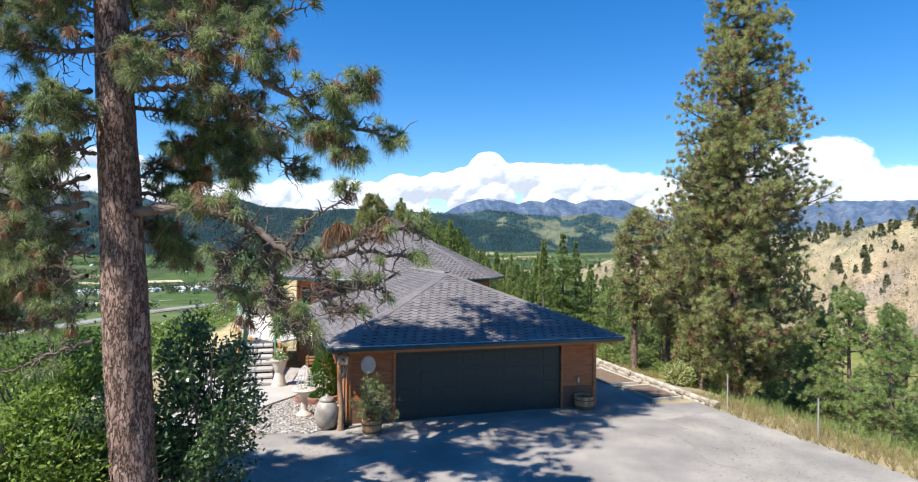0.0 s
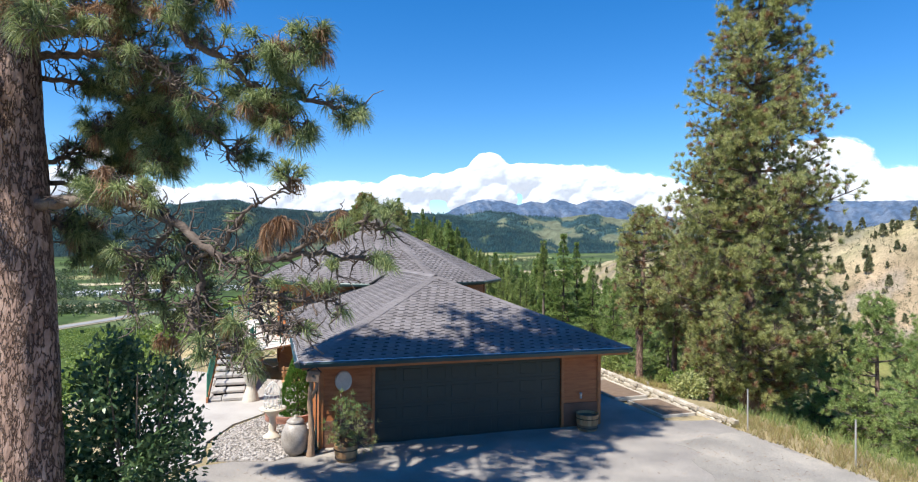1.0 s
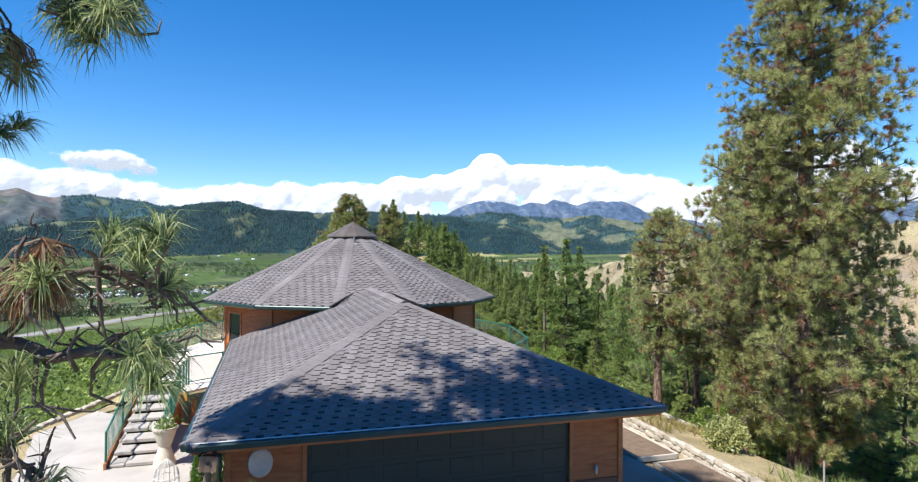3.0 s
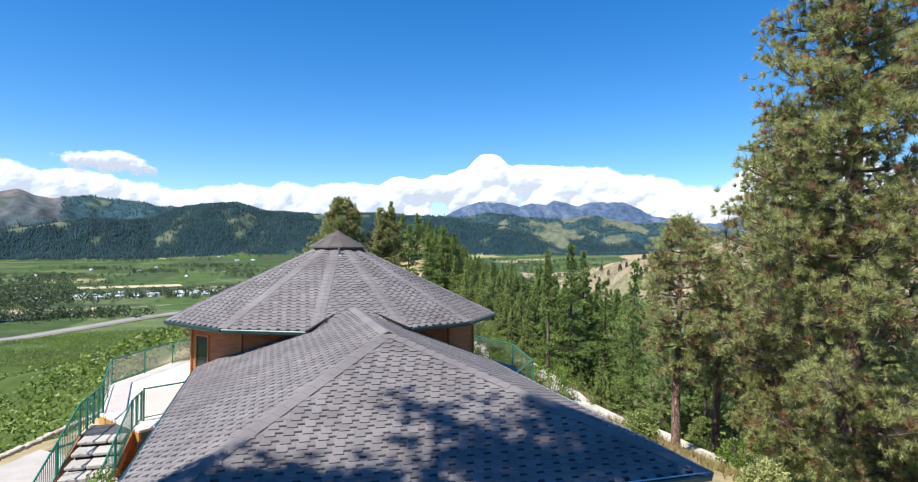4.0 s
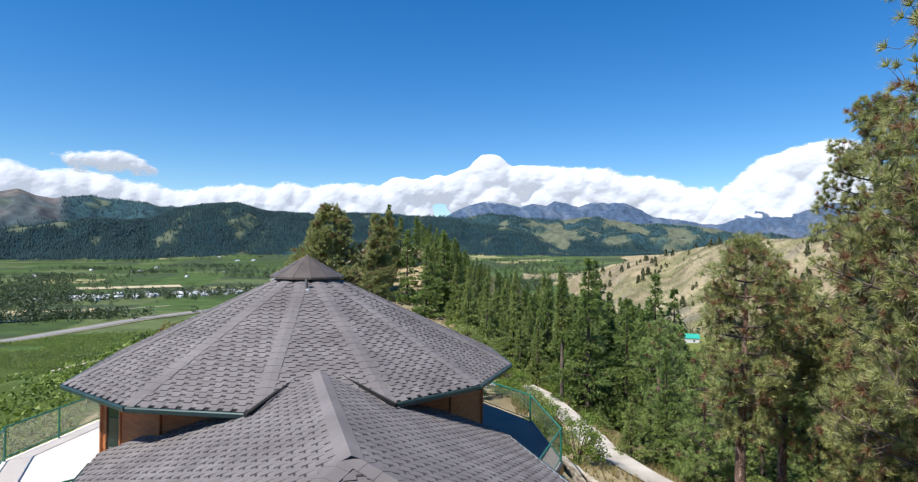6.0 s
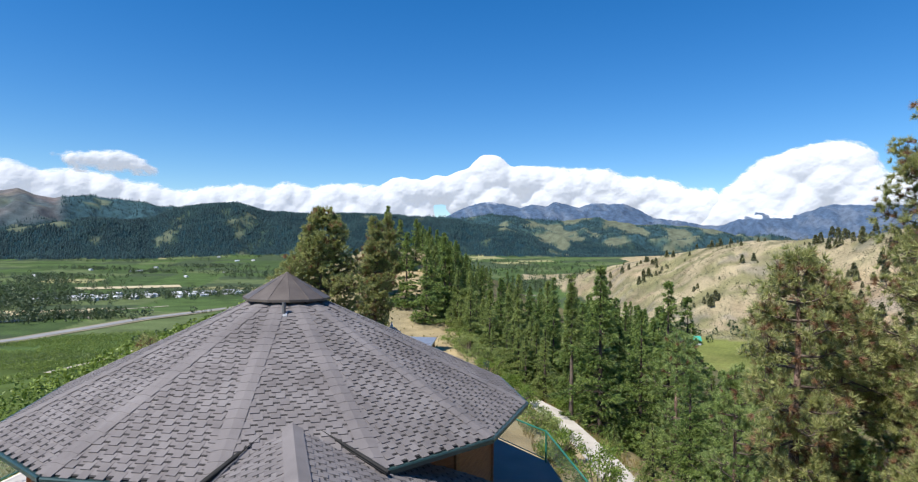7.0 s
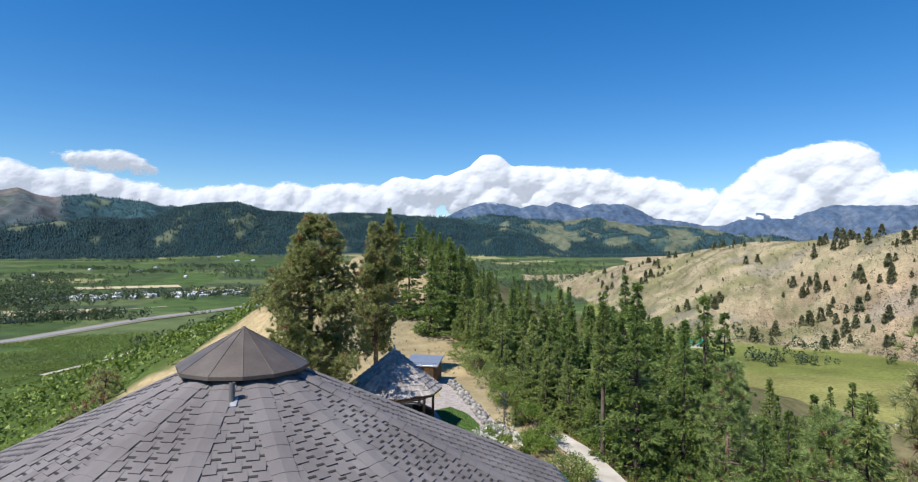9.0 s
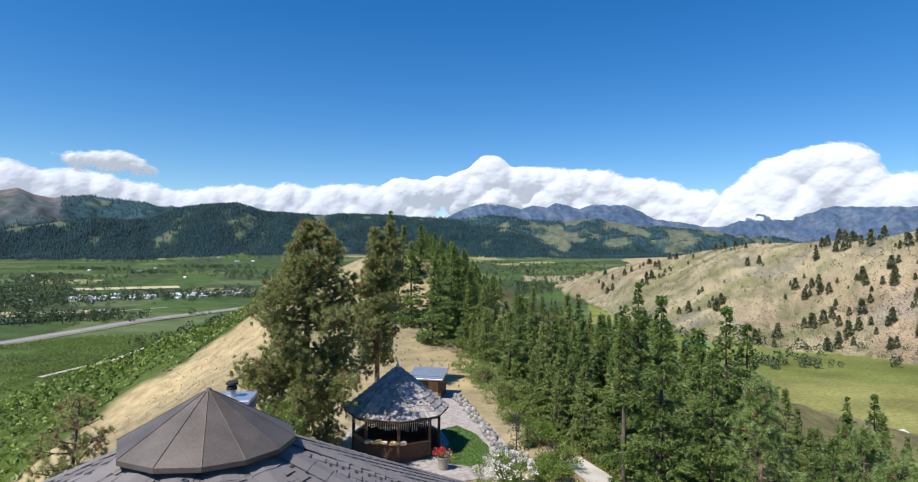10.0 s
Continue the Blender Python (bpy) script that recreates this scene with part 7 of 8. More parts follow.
lawn = sheet("lawn", "small curved green lawn beside the gazebo", "lawn", [(-1.5, 58.2), (0.2, 57.6), (1.2, 58.8), (1.3, 60.8), (0.6, 63.2), (-0.6, 65.0), (-1.6, 64.0), (-1.0, 61.5)], GZ0 + 0.06, 0.4, mat("lawn_ground", [(0.05, 0.1, 0.015), (0.09, 0.15, 0.03)], scale=3, fine=50), 0.02)
rng_l = np.random.default_rng(33)
lp = []
lawn_poly = [(-1.5, 58.2), (0.2, 57.6), (1.2, 58.8), (1.3, 60.8), (0.6, 63.2), (-0.6, 65.0), (-1.6, 64.0), (-1.0, 61.5)]
while len(lp) < 2500:
    x, y = rng_l.uniform(-1.7, 1.4), rng_l.uniform(57.5, 65)
    if inside(x, y, lawn_poly):
        lp.append((x, y, GZ0 + 0.06))
tagged(soup("lawn_grass", [blades(np.array(lp), np.tile([0, 0, 1.0], (len(lp), 1)), rng_l, 5, 0.07, 0.018, 0.5)], M_LAWN), "short mown green grass of the lawn", "grass", kind="stuff")
M_FLAG = mat("pinkish_flagstone", [(0.2, 0.17, 0.15), (0.33, 0.29, 0.265), (0.45, 0.41, 0.38)], scale=3.5, fine=16, rough=0.9, bump=0.5)
gpath = sheet("garden_path", "pale gravel path round the gazebo", "path", [(-7.5, 57), (-6.5, 55.4), (-1.8, 55.6), (2.6, 56.0), (2.6, 60), (1.9, 64), (0.6, 69), (-0.6, 75), (-2.2, 75), (-1.4, 68), (-7.4, 64.5)], GZ0 + 0.02, 0.6, M_FLAG, 0.05)
border = thing("rock_border", "curving border of pale rough rocks along the path", "rock border")
bp_ = [(2.1, 55.8), (2.2, 57.5), (1.75, 60.2), (1.3, 63.0), (0.8, 66), (-0.1, 70), (-0.9, 73)]
bl = smooth_line([(x, y, 0) for x, y in bp_], 60)
rng_r = np.random.default_rng(41)
for i, p in enumerate(bl):
    for k in range(2):
        ob = new("rock", stone_me)
        ob.parent = border
        s = 0.14 + 0.10 * rng_r.random()
        x, y = p[0] + rng_r.normal() * 0.12 + k * 0.28, p[1] + rng_r.normal() * 0.1
        ob.matrix_local = pose(x, y, GZ0 + 0.05 + 0.05 * rng_r.random(), *(rng_r.random(3) * 90)) @ Matrix.Diagonal((s * 1.2, s, s * 0.8, 1))
fpot = thing("flower_pot", "grey tub pot with red and white flowers", "flower pot", pose(-1.25, 57.2, GZ0 + 0.05))
bm = bmesh.new()
lathe(bm, [(0.24, 0), (0.33, 0.55), (0.36, 0.56), (0.36, 0.62), (0.32, 0.62), (0.3, 0.5)], 20)
part("pot_body", bm, M_JAR, fpot)
pp = rng_r.normal(size=(80, 3)) * [0.18, 0.18, 0.1] + [0, 0, 0.72]
soup("foliage", [leaf_blades(pp, np.tile([0, 0, 1.0], (80, 1)), rng_r, 4, 0.1, 0.05)], M_SHRUB, fpot)
soup("red_flowers", [leaf_blades(pp[:45] + [-0.07, 0, 0.12], np.tile([0, 0, 1.0], (45, 1)), rng_r, 6, 0.08, 0.07)], M_PETALR, fpot)
soup("white_flowers", [leaf_blades(pp[45:60] + [0.17, 0, 0.06], np.tile([0, 0, 1.0], (15, 1)), rng_r, 6, 0.06, 0.05)], M_PETALW, fpot)
rose = shrub("rose_bush", "rounded rose bush covered in white blooms", 1.9, 54.6, 1.35, 1.1, 1.9, 61, M_SHRUB2, 900, 0.09, 0.05, 5, z0=GZ0 - 0.1)
d_ = rng_r.normal(size=(64, 3))
d_ /= np.linalg.norm(d_, axis=1)[:, None]
d_[:, 2] = np.abs(d_[:, 2])
fl = d_ * [1.35, 1.1, 0.95] * 0.98 + [0, 0, 0.98]
soup("blooms", [leaf_blades(fl, d_, rng_r, 14, 0.085, 0.085)], M_PETALW, rose)
spruce = grown_fir("spruce", "small dense blue-green spruce in the garden", 2.9, 0.95, 71, leafy("blue_spruce_needles", [(0.03, 0.07, 0.05), (0.06, 0.12, 0.09), (0.1, 0.17, 0.13)], scale=2), 2.6, trunk_r=0.05, blade=(9, 0.13, 0.022), category="spruce")
spruce.matrix_world = pose(2.6, 58.2, gz(2.6, 58.2))
for lab, x, y, rx, h, sd, lf in (("tall leafy bright green bush behind the house", -7.6, 50.0, 1.0, 5.4, 81, M_SHRUB2), ("leafy bright green bush beside the house", -5.0, 48.5, 0.7, 1.8, 82, M_SHRUB2),
                                 ("grey-green scrubby bush on the slope", -14.5, 43.5, 1.9, 3.2, 83, M_PINE2), ("grey-green scrubby bush on the slope", -16.5, 47.5, 1.6, 2.6, 84, M_PINE2),
                                 ("green scrubby bush above the track", 5.6, 46.5, 1.0, 1.5, 85, M_SHRUB2), ("green scrubby bush above the track", 5.4, 52.0, 1.1, 1.4, 86, M_FIR2), ("green scrubby bush above the track", 8.6, 61.0, 1.1, 1.3, 87, M_SHRUB2),
                                 ("low green bush at the edge of the wood", 3.4, 66.5, 1.3, 1.6, 92, M_SHRUB2), ("low green bush at the edge of the wood", 2.6, 71.5, 1.4, 1.8, 93, M_FIR2), ("low green bush at the edge of the wood", 4.6, 62.5, 1.0, 1.2, 94, M_SHRUB2), ("low green bush at the edge of the wood", 1.6, 77.0, 1.5, 1.9, 95, M_FIR2),
                                 ("low green bush at the edge of the wood", 0.4, 83.0, 1.5, 1.8, 96, M_SHRUB2), ("yellow-green weedy bush above the track", 4.2, 56.5, 1.0, 0.9, 97, M_SHRUB2), ("yellow-green weedy bush above the track", 5.0, 58.6, 1.1, 1.1, 98, M_SHRUB2),
                                 ("green scrubby bush by the stone wall", 11.6, 31.5, 0.9, 1.5, 88, M_SHRUB2), ("grey-green scrubby bush by the stone wall", 9.6, 26.4, 0.6, 0.8, 89, M_PINE2), ("green scrubby bush by the stone wall", 8.3, 33.5, 0.6, 1.0, 90, M_FIR2), ("green scrubby bush by the stone wall", 6.0, 40.5, 1.2, 1.9, 91, M_SHRUB2)):
    shrub("bush", lab, x, y, rx, rx, h, sd, lf, 900, 0.13, 0.05, 4)
for x, y, s in ((3.6, 61.5, 0.22), (9.9, 53.0, 0.2), (6.8, 63.5, 0.25)):
    put(fir_c, x, y, None, s)

# dirt track on the wooded side, following the slope
def ribbon(name, label, pts, width, material, lift=0.06, n=60, category="track"):
    q = smooth_line([(x, y, 0) for x, y in pts], n)
    d = np.gradient(q, axis=0)
    d /= np.linalg.norm(d, axis=1)[:, None]
    s = np.stack([-d[:, 1], d[:, 0], 0 * d[:, 0]], 1)
    rows_ = []
    for f in (-0.5, -0.17, 0.17, 0.5):
        r_ = q + s * width * f
        rows_.append(r_)
    zmid = land(q[:, 0], q[:, 1]) + lift
    v = []
    for f, r_ in zip((-0.5, -0.17, 0.17, 0.5), rows_):
        zz = np.maximum(land(r_[:, 0], r_[:, 1]) + lift, zmid)
        v.append(np.stack([r_[:, 0], r_[:, 1], zz - (0.0)], 1))
    v = np.concatenate(v)
    f = [(k * n + i, k * n + i + 1, (k + 1) * n + i + 1, (k + 1) * n + i) for k in range(3) for i in range(n - 1)]
    ob = mesh_object(name, v, [t[::-1] for t in f], material, smooth=True)
    return tagged(ob, label, category, kind="structure")


TRACK = [(12.5, 33), (9.2, 38.5), (8.0, 44), (7.9, 50), (7.5, 54.5), (6.8, 58.0), (5.8, 60.5)]
M_TRACK = mat("chalky_dirt", [(0.34, 0.3, 0.25), (0.46, 0.42, 0.36), (0.56, 0.52, 0.46)], scale=0.8, fine=20, rough=0.95, bump=0.3)
M_DIRT = mat("pale_dirt", [(0.3, 0.25, 0.19), (0.4, 0.345, 0.275), (0.48, 0.43, 0.36)], scale=0.8, fine=20, rough=0.95, bump=0.3)
ribbon("dirt_track", "pale dirt track along the wooded slope", TRACK, 1.8, M_TRACK)
gpts = []
while len(gpts) < 2600:
    y = rng_r.uniform(28, 95)
    er = np.interp(y, CREST_Y, EDGE_R)
    x = er + rng_r.uniform(0.3, 7)
    if abs(x - np.interp(y, [q[1] for q in TRACK], [q[0] for q in TRACK])) > 1.3:
        gpts.append((x, y, gz(x, y)))
gpts = np.array(gpts)
tagged(soup("dry_grass", [blades(gpts, np.tile([0, 0, 1.0], (len(gpts), 1)), rng_r, 10, 0.4, 0.022, 0.45)], M_DRYGRASS), "tufts of dry grass and weeds on the slope", "grass", kind="stuff")

# dry grass and sage on the hill beyond the garden
hp_ = []
while len(hp_) < 3000:
    x, y = rng_r.uniform(-48, 2), rng_r.uniform(40, 165)
    el_, er_ = np.interp(y, CREST_Y, EDGE_L), np.interp(y, CREST_Y, EDGE_R)
    if x < er_ and x > el_ - 38 and not (-8 < x < 3 and 54 < y < 76):
        hp_.append((x, y, 0.0))
hp_ = np.array(hp_)
hp_[:, 2] = land(hp_[:, 0], hp_[:, 1])
tagged(soup("hill_grass", [blades(hp_, np.tile([0, 0, 1.0], (len(hp_), 1)), rng_r, 9, 0.3, 0.035, 0.6)], M_DRYGRASS), "bunches of dry golden grass over the hill", "grass", kind="stuff")

# ---- clouds over the mountains ----
def cloud_material():
    m = bpy.data.materials.new("cloud")
    m.use_nodes = True
    nt = m.node_tree
    n, l = nt.nodes, nt.links
    b = n["Principled BSDF"]
    b.inputs["Base Color"].default_value = (0.31, 0.315, 0.325, 1)
    b.inputs["Roughness"].default_value = 1.0
    b.inputs["Specular IOR Level"].default_value = 0.0
    # bluish glow lifts the shaded sides, in place of light scattered inside
    b.inputs["Emission Color"].default_value = (0.78, 0.84, 0.95, 1)
    b.inputs["Emission Strength"].default_value = 0.44
    geo = n.new("ShaderNodeNewGeometry")
    mp = n.new("ShaderNodeMapping")
    mp.inputs["Scale"].default_value = (1.0, 0.4, 1.25)
    l.new(geo.outputs["Position"], mp.inputs["Vector"])
    no = n.new("ShaderNodeTexNoise")
    no.inputs["Scale"].default_value = 0.018
    no.inputs["Detail"].default_value = 7.0
    no.inputs["Roughness"].default_value = 0.6
    l.new(mp.outputs["Vector"], no.inputs["Vector"])
    at = n.new("ShaderNodeAttribute")
    at.attribute_name = "depth"
    ad = n.new("ShaderNodeMath")
    ad.operation = "MULTIPLY_ADD"
    ad.inputs[1].default_value = 2.6
    l.new(no.outputs["Fac"], ad.inputs[0])
    l.new(at.outputs["Fac"], ad.inputs[2])
    mr = n.new("ShaderNodeMapRange")
    mr.interpolation_type = "SMOOTHSTEP"
    mr.inputs["From Min"].default_value, mr.inputs["From Max"].default_value = 1.05, 2.2
    l.new(ad.outputs[0], mr.inputs["Value"])
    bp = n.new("ShaderNodeBump")
    bp.inputs["Strength"].default_value = 0.16
    bp.inputs["Distance"].default_value = 60.0
    l.new(no.outputs["Fac"], bp.inputs["Height"])
    l.new(bp.outputs["Normal"], b.inputs["Normal"])
    tr = n.new("ShaderNodeBsdfTransparent")
    mx = n.new("ShaderNodeMixShader")
    l.new(mr.outputs[0], mx.inputs["Fac"])
    l.new(tr.outputs[0], mx.inputs[1])
    l.new(b.outputs[0], mx.inputs[2])
    l.new(mx.outputs[0], n["Material Output"].inputs["Surface"])
    return m


M_CLOUD = cloud_material()


def cloud(label, az_top, tops, base, seed, d=5060.0, big=1.35, many=150):
    """A heap of round billows: bearings in degrees, tangents of the heights of its outline; base a tangent or one for each bearing."""
    rng = np.random.default_rng(seed)
    base = np.broadcast_to(np.asarray(base, float), len(az_top))
    lo, hi = az_top[0], az_top[-1]
    az = np.arange(lo - 1.2, hi + 1.2, 0.1)
    deg = math.radians(1) * d
    zmax, zmin = 9 + max(tops) * d + 45, 9 + min(base) * d - 30
    zz = np.arange(zmin, zmax, 7.5)
    A, Z = np.meshgrid(az, zz)
    X = A * deg
    ca, cr, cz = [], [], []
    # small billows trace the outline, larger ones fill the heap
    for k in range(many * 4):
        a = lo + (hi - lo) * rng.random()
        t, b = 9 + np.interp(a, az_top, tops) * d, 9 + np.interp(a, az_top, base) * d
        thick = max(t - b, 8.0)
        r = min(deg * big * (0.22 + 0.55 * rng.random() ** 1.6), thick * 0.55 + 3)
        edge = k % 2 == 0
        z = t - r * (0.92 + 0.2 * rng.random()) if edge else b + (thick - r) * rng.random() ** 0.8
        ca.append(a * deg)
        cr.append(r * (1.0 if edge else 1.2))
        cz.append(z)
    front = np.full(A.shape, -60.0)
    dens = np.full(A.shape, -6.0)
    for x0, r, z0 in zip(ca, cr, cz):
        i0, i1 = np.searchsorted(az, [(x0 - 1.9 * r) / deg, (x0 + 1.9 * r) / deg])
        j0, j1 = np.searchsorted(zz, [z0 - 1.9 * r, z0 + 1.9 * r])
        q = 1 - ((X[j0:j1, i0:i1] - x0) ** 2 + (Z[j0:j1, i0:i1] - z0) ** 2) / (r * r)
        lift = 0.12 * r
        f = np.where(q > 0, np.sqrt(np.maximum(q, 0)) * r + lift, q * 25 + lift * 0.5)
        front[j0:j1, i0:i1] = np.maximum(front[j0:j1, i0:i1], f)
        dens[j0:j1, i0:i1] = np.maximum(dens[j0:j1, i0:i1], np.maximum(q, -6.0) * r / 30)
    heart = (Z < 9 + np.interp(A, az_top, tops) * d - 40) & (Z > 9 + np.interp(A, az_top, base) * d + 20)
    dens = np.where(heart, np.maximum(dens, 2.5), dens)
    for _ in range(14):
        for field in (front, dens):
            field[1:-1, 1:-1] = 0.5 * field[1:-1, 1:-1] + 0.125 * (field[:-2, 1:-1] + field[2:, 1:-1] + field[1:-1, :-2] + field[1:-1, 2:])
    front = front + 9 * fbm(X / 60, Z / 45, 4, seed + 2)
    dep = np.clip(dens * 0.42 + 0.25, -2.4, 1.6)
    R = d - front
    Xw, Yw = FX + R * np.sin(np.radians(A)), FY + R * np.cos(np.radians(A))
    v = np.stack([Xw, Yw, Z], -1).reshape(-1, 3)
    n, m = A.shape
    i = (np.arange(n - 1)[:, None] * m + np.arange(m - 1)[None]).ravel()
    f = np.concatenate([np.stack([i, i + m + 1, i + m], 1), np.stack([i, i + 1, i + m + 1], 1)])
    f = f[(dep.ravel()[f] > -1.7).any(1)]
    ob = soup("cloud", [(v, f)], M_CLOUD)
    at = ob.data.attributes.new("depth", "FLOAT", "POINT")
    at.data.foreach_set("value", dep.ravel().astype(np.float32))
    ob.data.polygons.foreach_set("use_smooth", np.ones(len(ob.data.polygons), dtype=bool))
    return tagged(ob, label, "cloud", group="clouds", kind="stuff")


cloud("long bank of white cumulus cloud lying on the mountains",
      [-46, -40, -37.5, -36.8, -36.2, -35.3, -34.0, -31.8, -29.7, -27.6, -25.8, -23.5, -20.6, -19.1, -17.8, -16.6, -15.5, -14.5, -12.4, -10.2, -8.0, -5.8, -3.6, -1.3, 0.9, 2.3, 3.4, 4.8, 8.1, 9.8, 11.9, 13.3, 15.1, 17.7, 19.5, 20.2, 22.1, 23.6, 25.0],
      [0.11, 0.115, 0.1143, 0.1132, 0.1039, 0.1022, 0.1084, 0.1076, 0.0969, 0.0909, 0.0841, 0.0908, 0.0999, 0.0994, 0.0921, 0.1043, 0.1061, 0.0965, 0.1065, 0.1079, 0.1033, 0.1238, 0.1218, 0.1275, 0.1477, 0.1645, 0.1559, 0.1433, 0.1432, 0.1372, 0.1377, 0.1345, 0.1226, 0.1216, 0.1126, 0.1021, 0.1004, 0.089, 0.09],
      0.035, 5, big=1.9, many=330)
cloud("towering white cumulus cloud above the dry hill",
      [22.5, 24.0, 25.1, 25.6, 27.2, 29.4, 31.1, 32.7, 33.7, 34.2, 34.5, 35.0, 36.1, 37.5, 42, 48],
      [0.07, 0.0942, 0.115, 0.1238, 0.1422, 0.157, 0.1615, 0.1625, 0.1488, 0.126, 0.112, 0.1092, 0.1135, 0.1143, 0.115, 0.11],
      0.035, 6, 5040.0, big=2.0, many=190)
cloud("small flat white cloud drifting over the valley",
      [-34.9, -33.8, -33.3, -31.8, -29.5, -28.7, -27.6, -27.0], [0.1327, 0.13, 0.1323, 0.1367, 0.1398, 0.1326, 0.1221, 0.115], [0.1302, 0.1251, 0.1184, 0.1169, 0.1145, 0.114, 0.1127, 0.112], 7, 4700.0, big=0.8, many=60)

# ---- the valley ----
M_ROAD = mat("grey_highway", [(0.2, 0.2, 0.2), (0.27, 0.27, 0.265)], scale=0.05, fine=0.6, rough=0.9, bump=0)
M_VERGE = mat("dry_verge", [(0.17, 0.15, 0.09), (0.26, 0.23, 0.15)], scale=0.05, fine=0.6, rough=0.95, bump=0)
HIGHWAY = [(-560, 380), (-430, 490), (-396, 545), (-386, 600), (-360, 708), (-340, 773), (-309, 916), (-240, 1130), (-120, 1450)]
ribbon("road_verge", "dry verge beside the highway", HIGHWAY, 26, M_VERGE, 0.5, 160, "verge")
ribbon("highway", "grey highway crossing the valley floor", HIGHWAY, 13, M_ROAD, 0.8, 160, "road")
ribbon("farm_lane", "pale farm lane through the orchards", [(-270, 410), (-258, 473), (-266, 543), (-276, 596), (-262, 650), (-250, 700)], 4.5, M_DIRT, 0.5, 60, "road")
ribbon("farm_lane", "pale lane past the mown field", [(-420, 700), (-455, 740), (-468, 775), (-440, 830), (-420, 880)], 5, M_DIRT, 0.6, 40, "road")
ribbon("farm_lane", "pale road at the mouth of the hollow", [(60, 1150), (110, 1165), (150, 1178)], 12, M_DIRT, 1.0, 40, "road")
M_WATER = mat("river_water", [(0.03, 0.06, 0.1), (0.05, 0.09, 0.14)], scale=0.02, fine=0.3, rough=0.15, bump=0.02)
ribbon("river", "blue river reach beyond the highway", [(-760, 560), (-600, 610), (-500, 668), (-468, 690)], 26, M_WATER, 1.2, 60, "river")
ribbon("dry_field", "mown tan hay field beside the village", [(-560, 735), (-500, 765), (-455, 800)], 62, mat("tan_stubble", [(0.36, 0.29, 0.16), (0.44, 0.36, 0.21)], scale=0.02, fine=0.3, bump=0), 1.0, 40, "field")
ribbon("dry_field", "tan bare field beyond the village", [(-760, 1200), (-690, 1250), (-600, 1300)], 80, mat("pale_stubble", [(0.4, 0.34, 0.2), (0.47, 0.4, 0.25)], scale=0.02, fine=0.3, bump=0), 1.2, 40, "field")


def tree_soup(name, label, pts, heights, rng, material, per=14, cone=True, leaf=0.3):
    """Many far trees as one mesh of leafy blades."""
    pts, heights = np.asarray(pts), np.asarray(heights)
    n = len(pts)
    t = rng.random((n, per))
    a = rng.random((n, per)) * 6.28
    r = heights[:, None] * (0.20 * (1 - t) + 0.02 if cone else 0.34 * np.sin(np.pi * (0.12 + 0.8 * t)))
    p = pts[:, None] + np.stack([r * np.cos(a), r * np.sin(a), (0.08 + 0.85 * t) * heights[:, None]], -1)
    h = np.repeat(heights, per)
    out = np.stack([np.cos(a), np.sin(a), 0 * a + (0.15 if cone else 0.5)], -1).reshape(-1, 3) * 0.7 + rng.normal(size=(n * per, 3)) * 0.3
    p = p.reshape(-1, 3)
    s = np.cross(out, rng.normal(size=p.shape))
    s /= np.linalg.norm(s, axis=1)[:, None] + 1e-9
    ln = h[:, None] * (0.26 if cone else leaf)
    v = np.stack([p - s * ln * 0.5, p + s * ln * 0.5, p + out * ln * 0.6], 1).reshape(-1, 3)
    return tagged(soup(name, [(v, np.arange(len(v)).reshape(-1, 3))], material), label, "trees", kind="stuff")


def spire_wood(name, label, pts, heights, rng, material, sides=4):
    """Far conifers, each a pair of ragged skirts rising to a point."""
    pts, heights = np.asarray(pts), np.asarray(heights)
    n = len(pts)
    ang = np.arange(sides) * 2 * np.pi / sides
    chunks = []
    for low, high, wide in ((0.0, 0.72, 0.2), (0.42, 1.0, 0.135)):
        a = ang[None] + rng.random((n, 1)) * 6.28
        r = heights[:, None] * wide * (0.75 + 0.5 * rng.random((n, sides)))
        z = heights[:, None] * (low + 0.08 * rng.normal(size=(n, sides)))
        rim = pts[:, None] + np.stack([r * np.cos(a), r * np.sin(a), z], -1)
        tip = pts + np.stack([0 * heights, 0 * heights, high * heights], -1)
        v = np.concatenate([rim, tip[:, None]], 1).reshape(-1, 3)
        i = np.arange(n)[:, None, None] * (sides + 1)
        k = np.arange(sides)[None]
        f = (i + np.stack([k, (k + 1) % sides, 0 * k + sides], -1)).reshape(-1, 3)
        chunks.append((v, f))
    return tagged(soup(name, chunks, material), label, "trees", kind="stuff")


def on_land(x, y):
    x, y = np.asarray(x, float), np.asarray(y, float)
    return np.stack([x, y, land(x, y)], 1)


# blue-teal needle colour includes the haze of distance
M_FARWOOD = leafy("hazed_far_conifers", [(0.007, 0.026, 0.034), (0.013, 0.044, 0.054), (0.024, 0.066, 0.068)], 0.15, scale=0.01, rough=0.95)
M_FARLEAF = leafy("far_broadleaf", [(0.045, 0.075, 0.035), (0.075, 0.11, 0.045), (0.11, 0.145, 0.06)], 0.2, scale=0.02)
M_HILLTREE = leafy("hillside_conifers", [(0.1, 0.12, 0.06), (0.17, 0.18, 0.09), (0.25, 0.245, 0.13)], 0.35, scale=0.05)
M_VINE = leafy("orchard_leaves", [(0.12, 0.175, 0.03), (0.175, 0.245, 0.042), (0.245, 0.315, 0.06)], 0.3, scale=0.05)
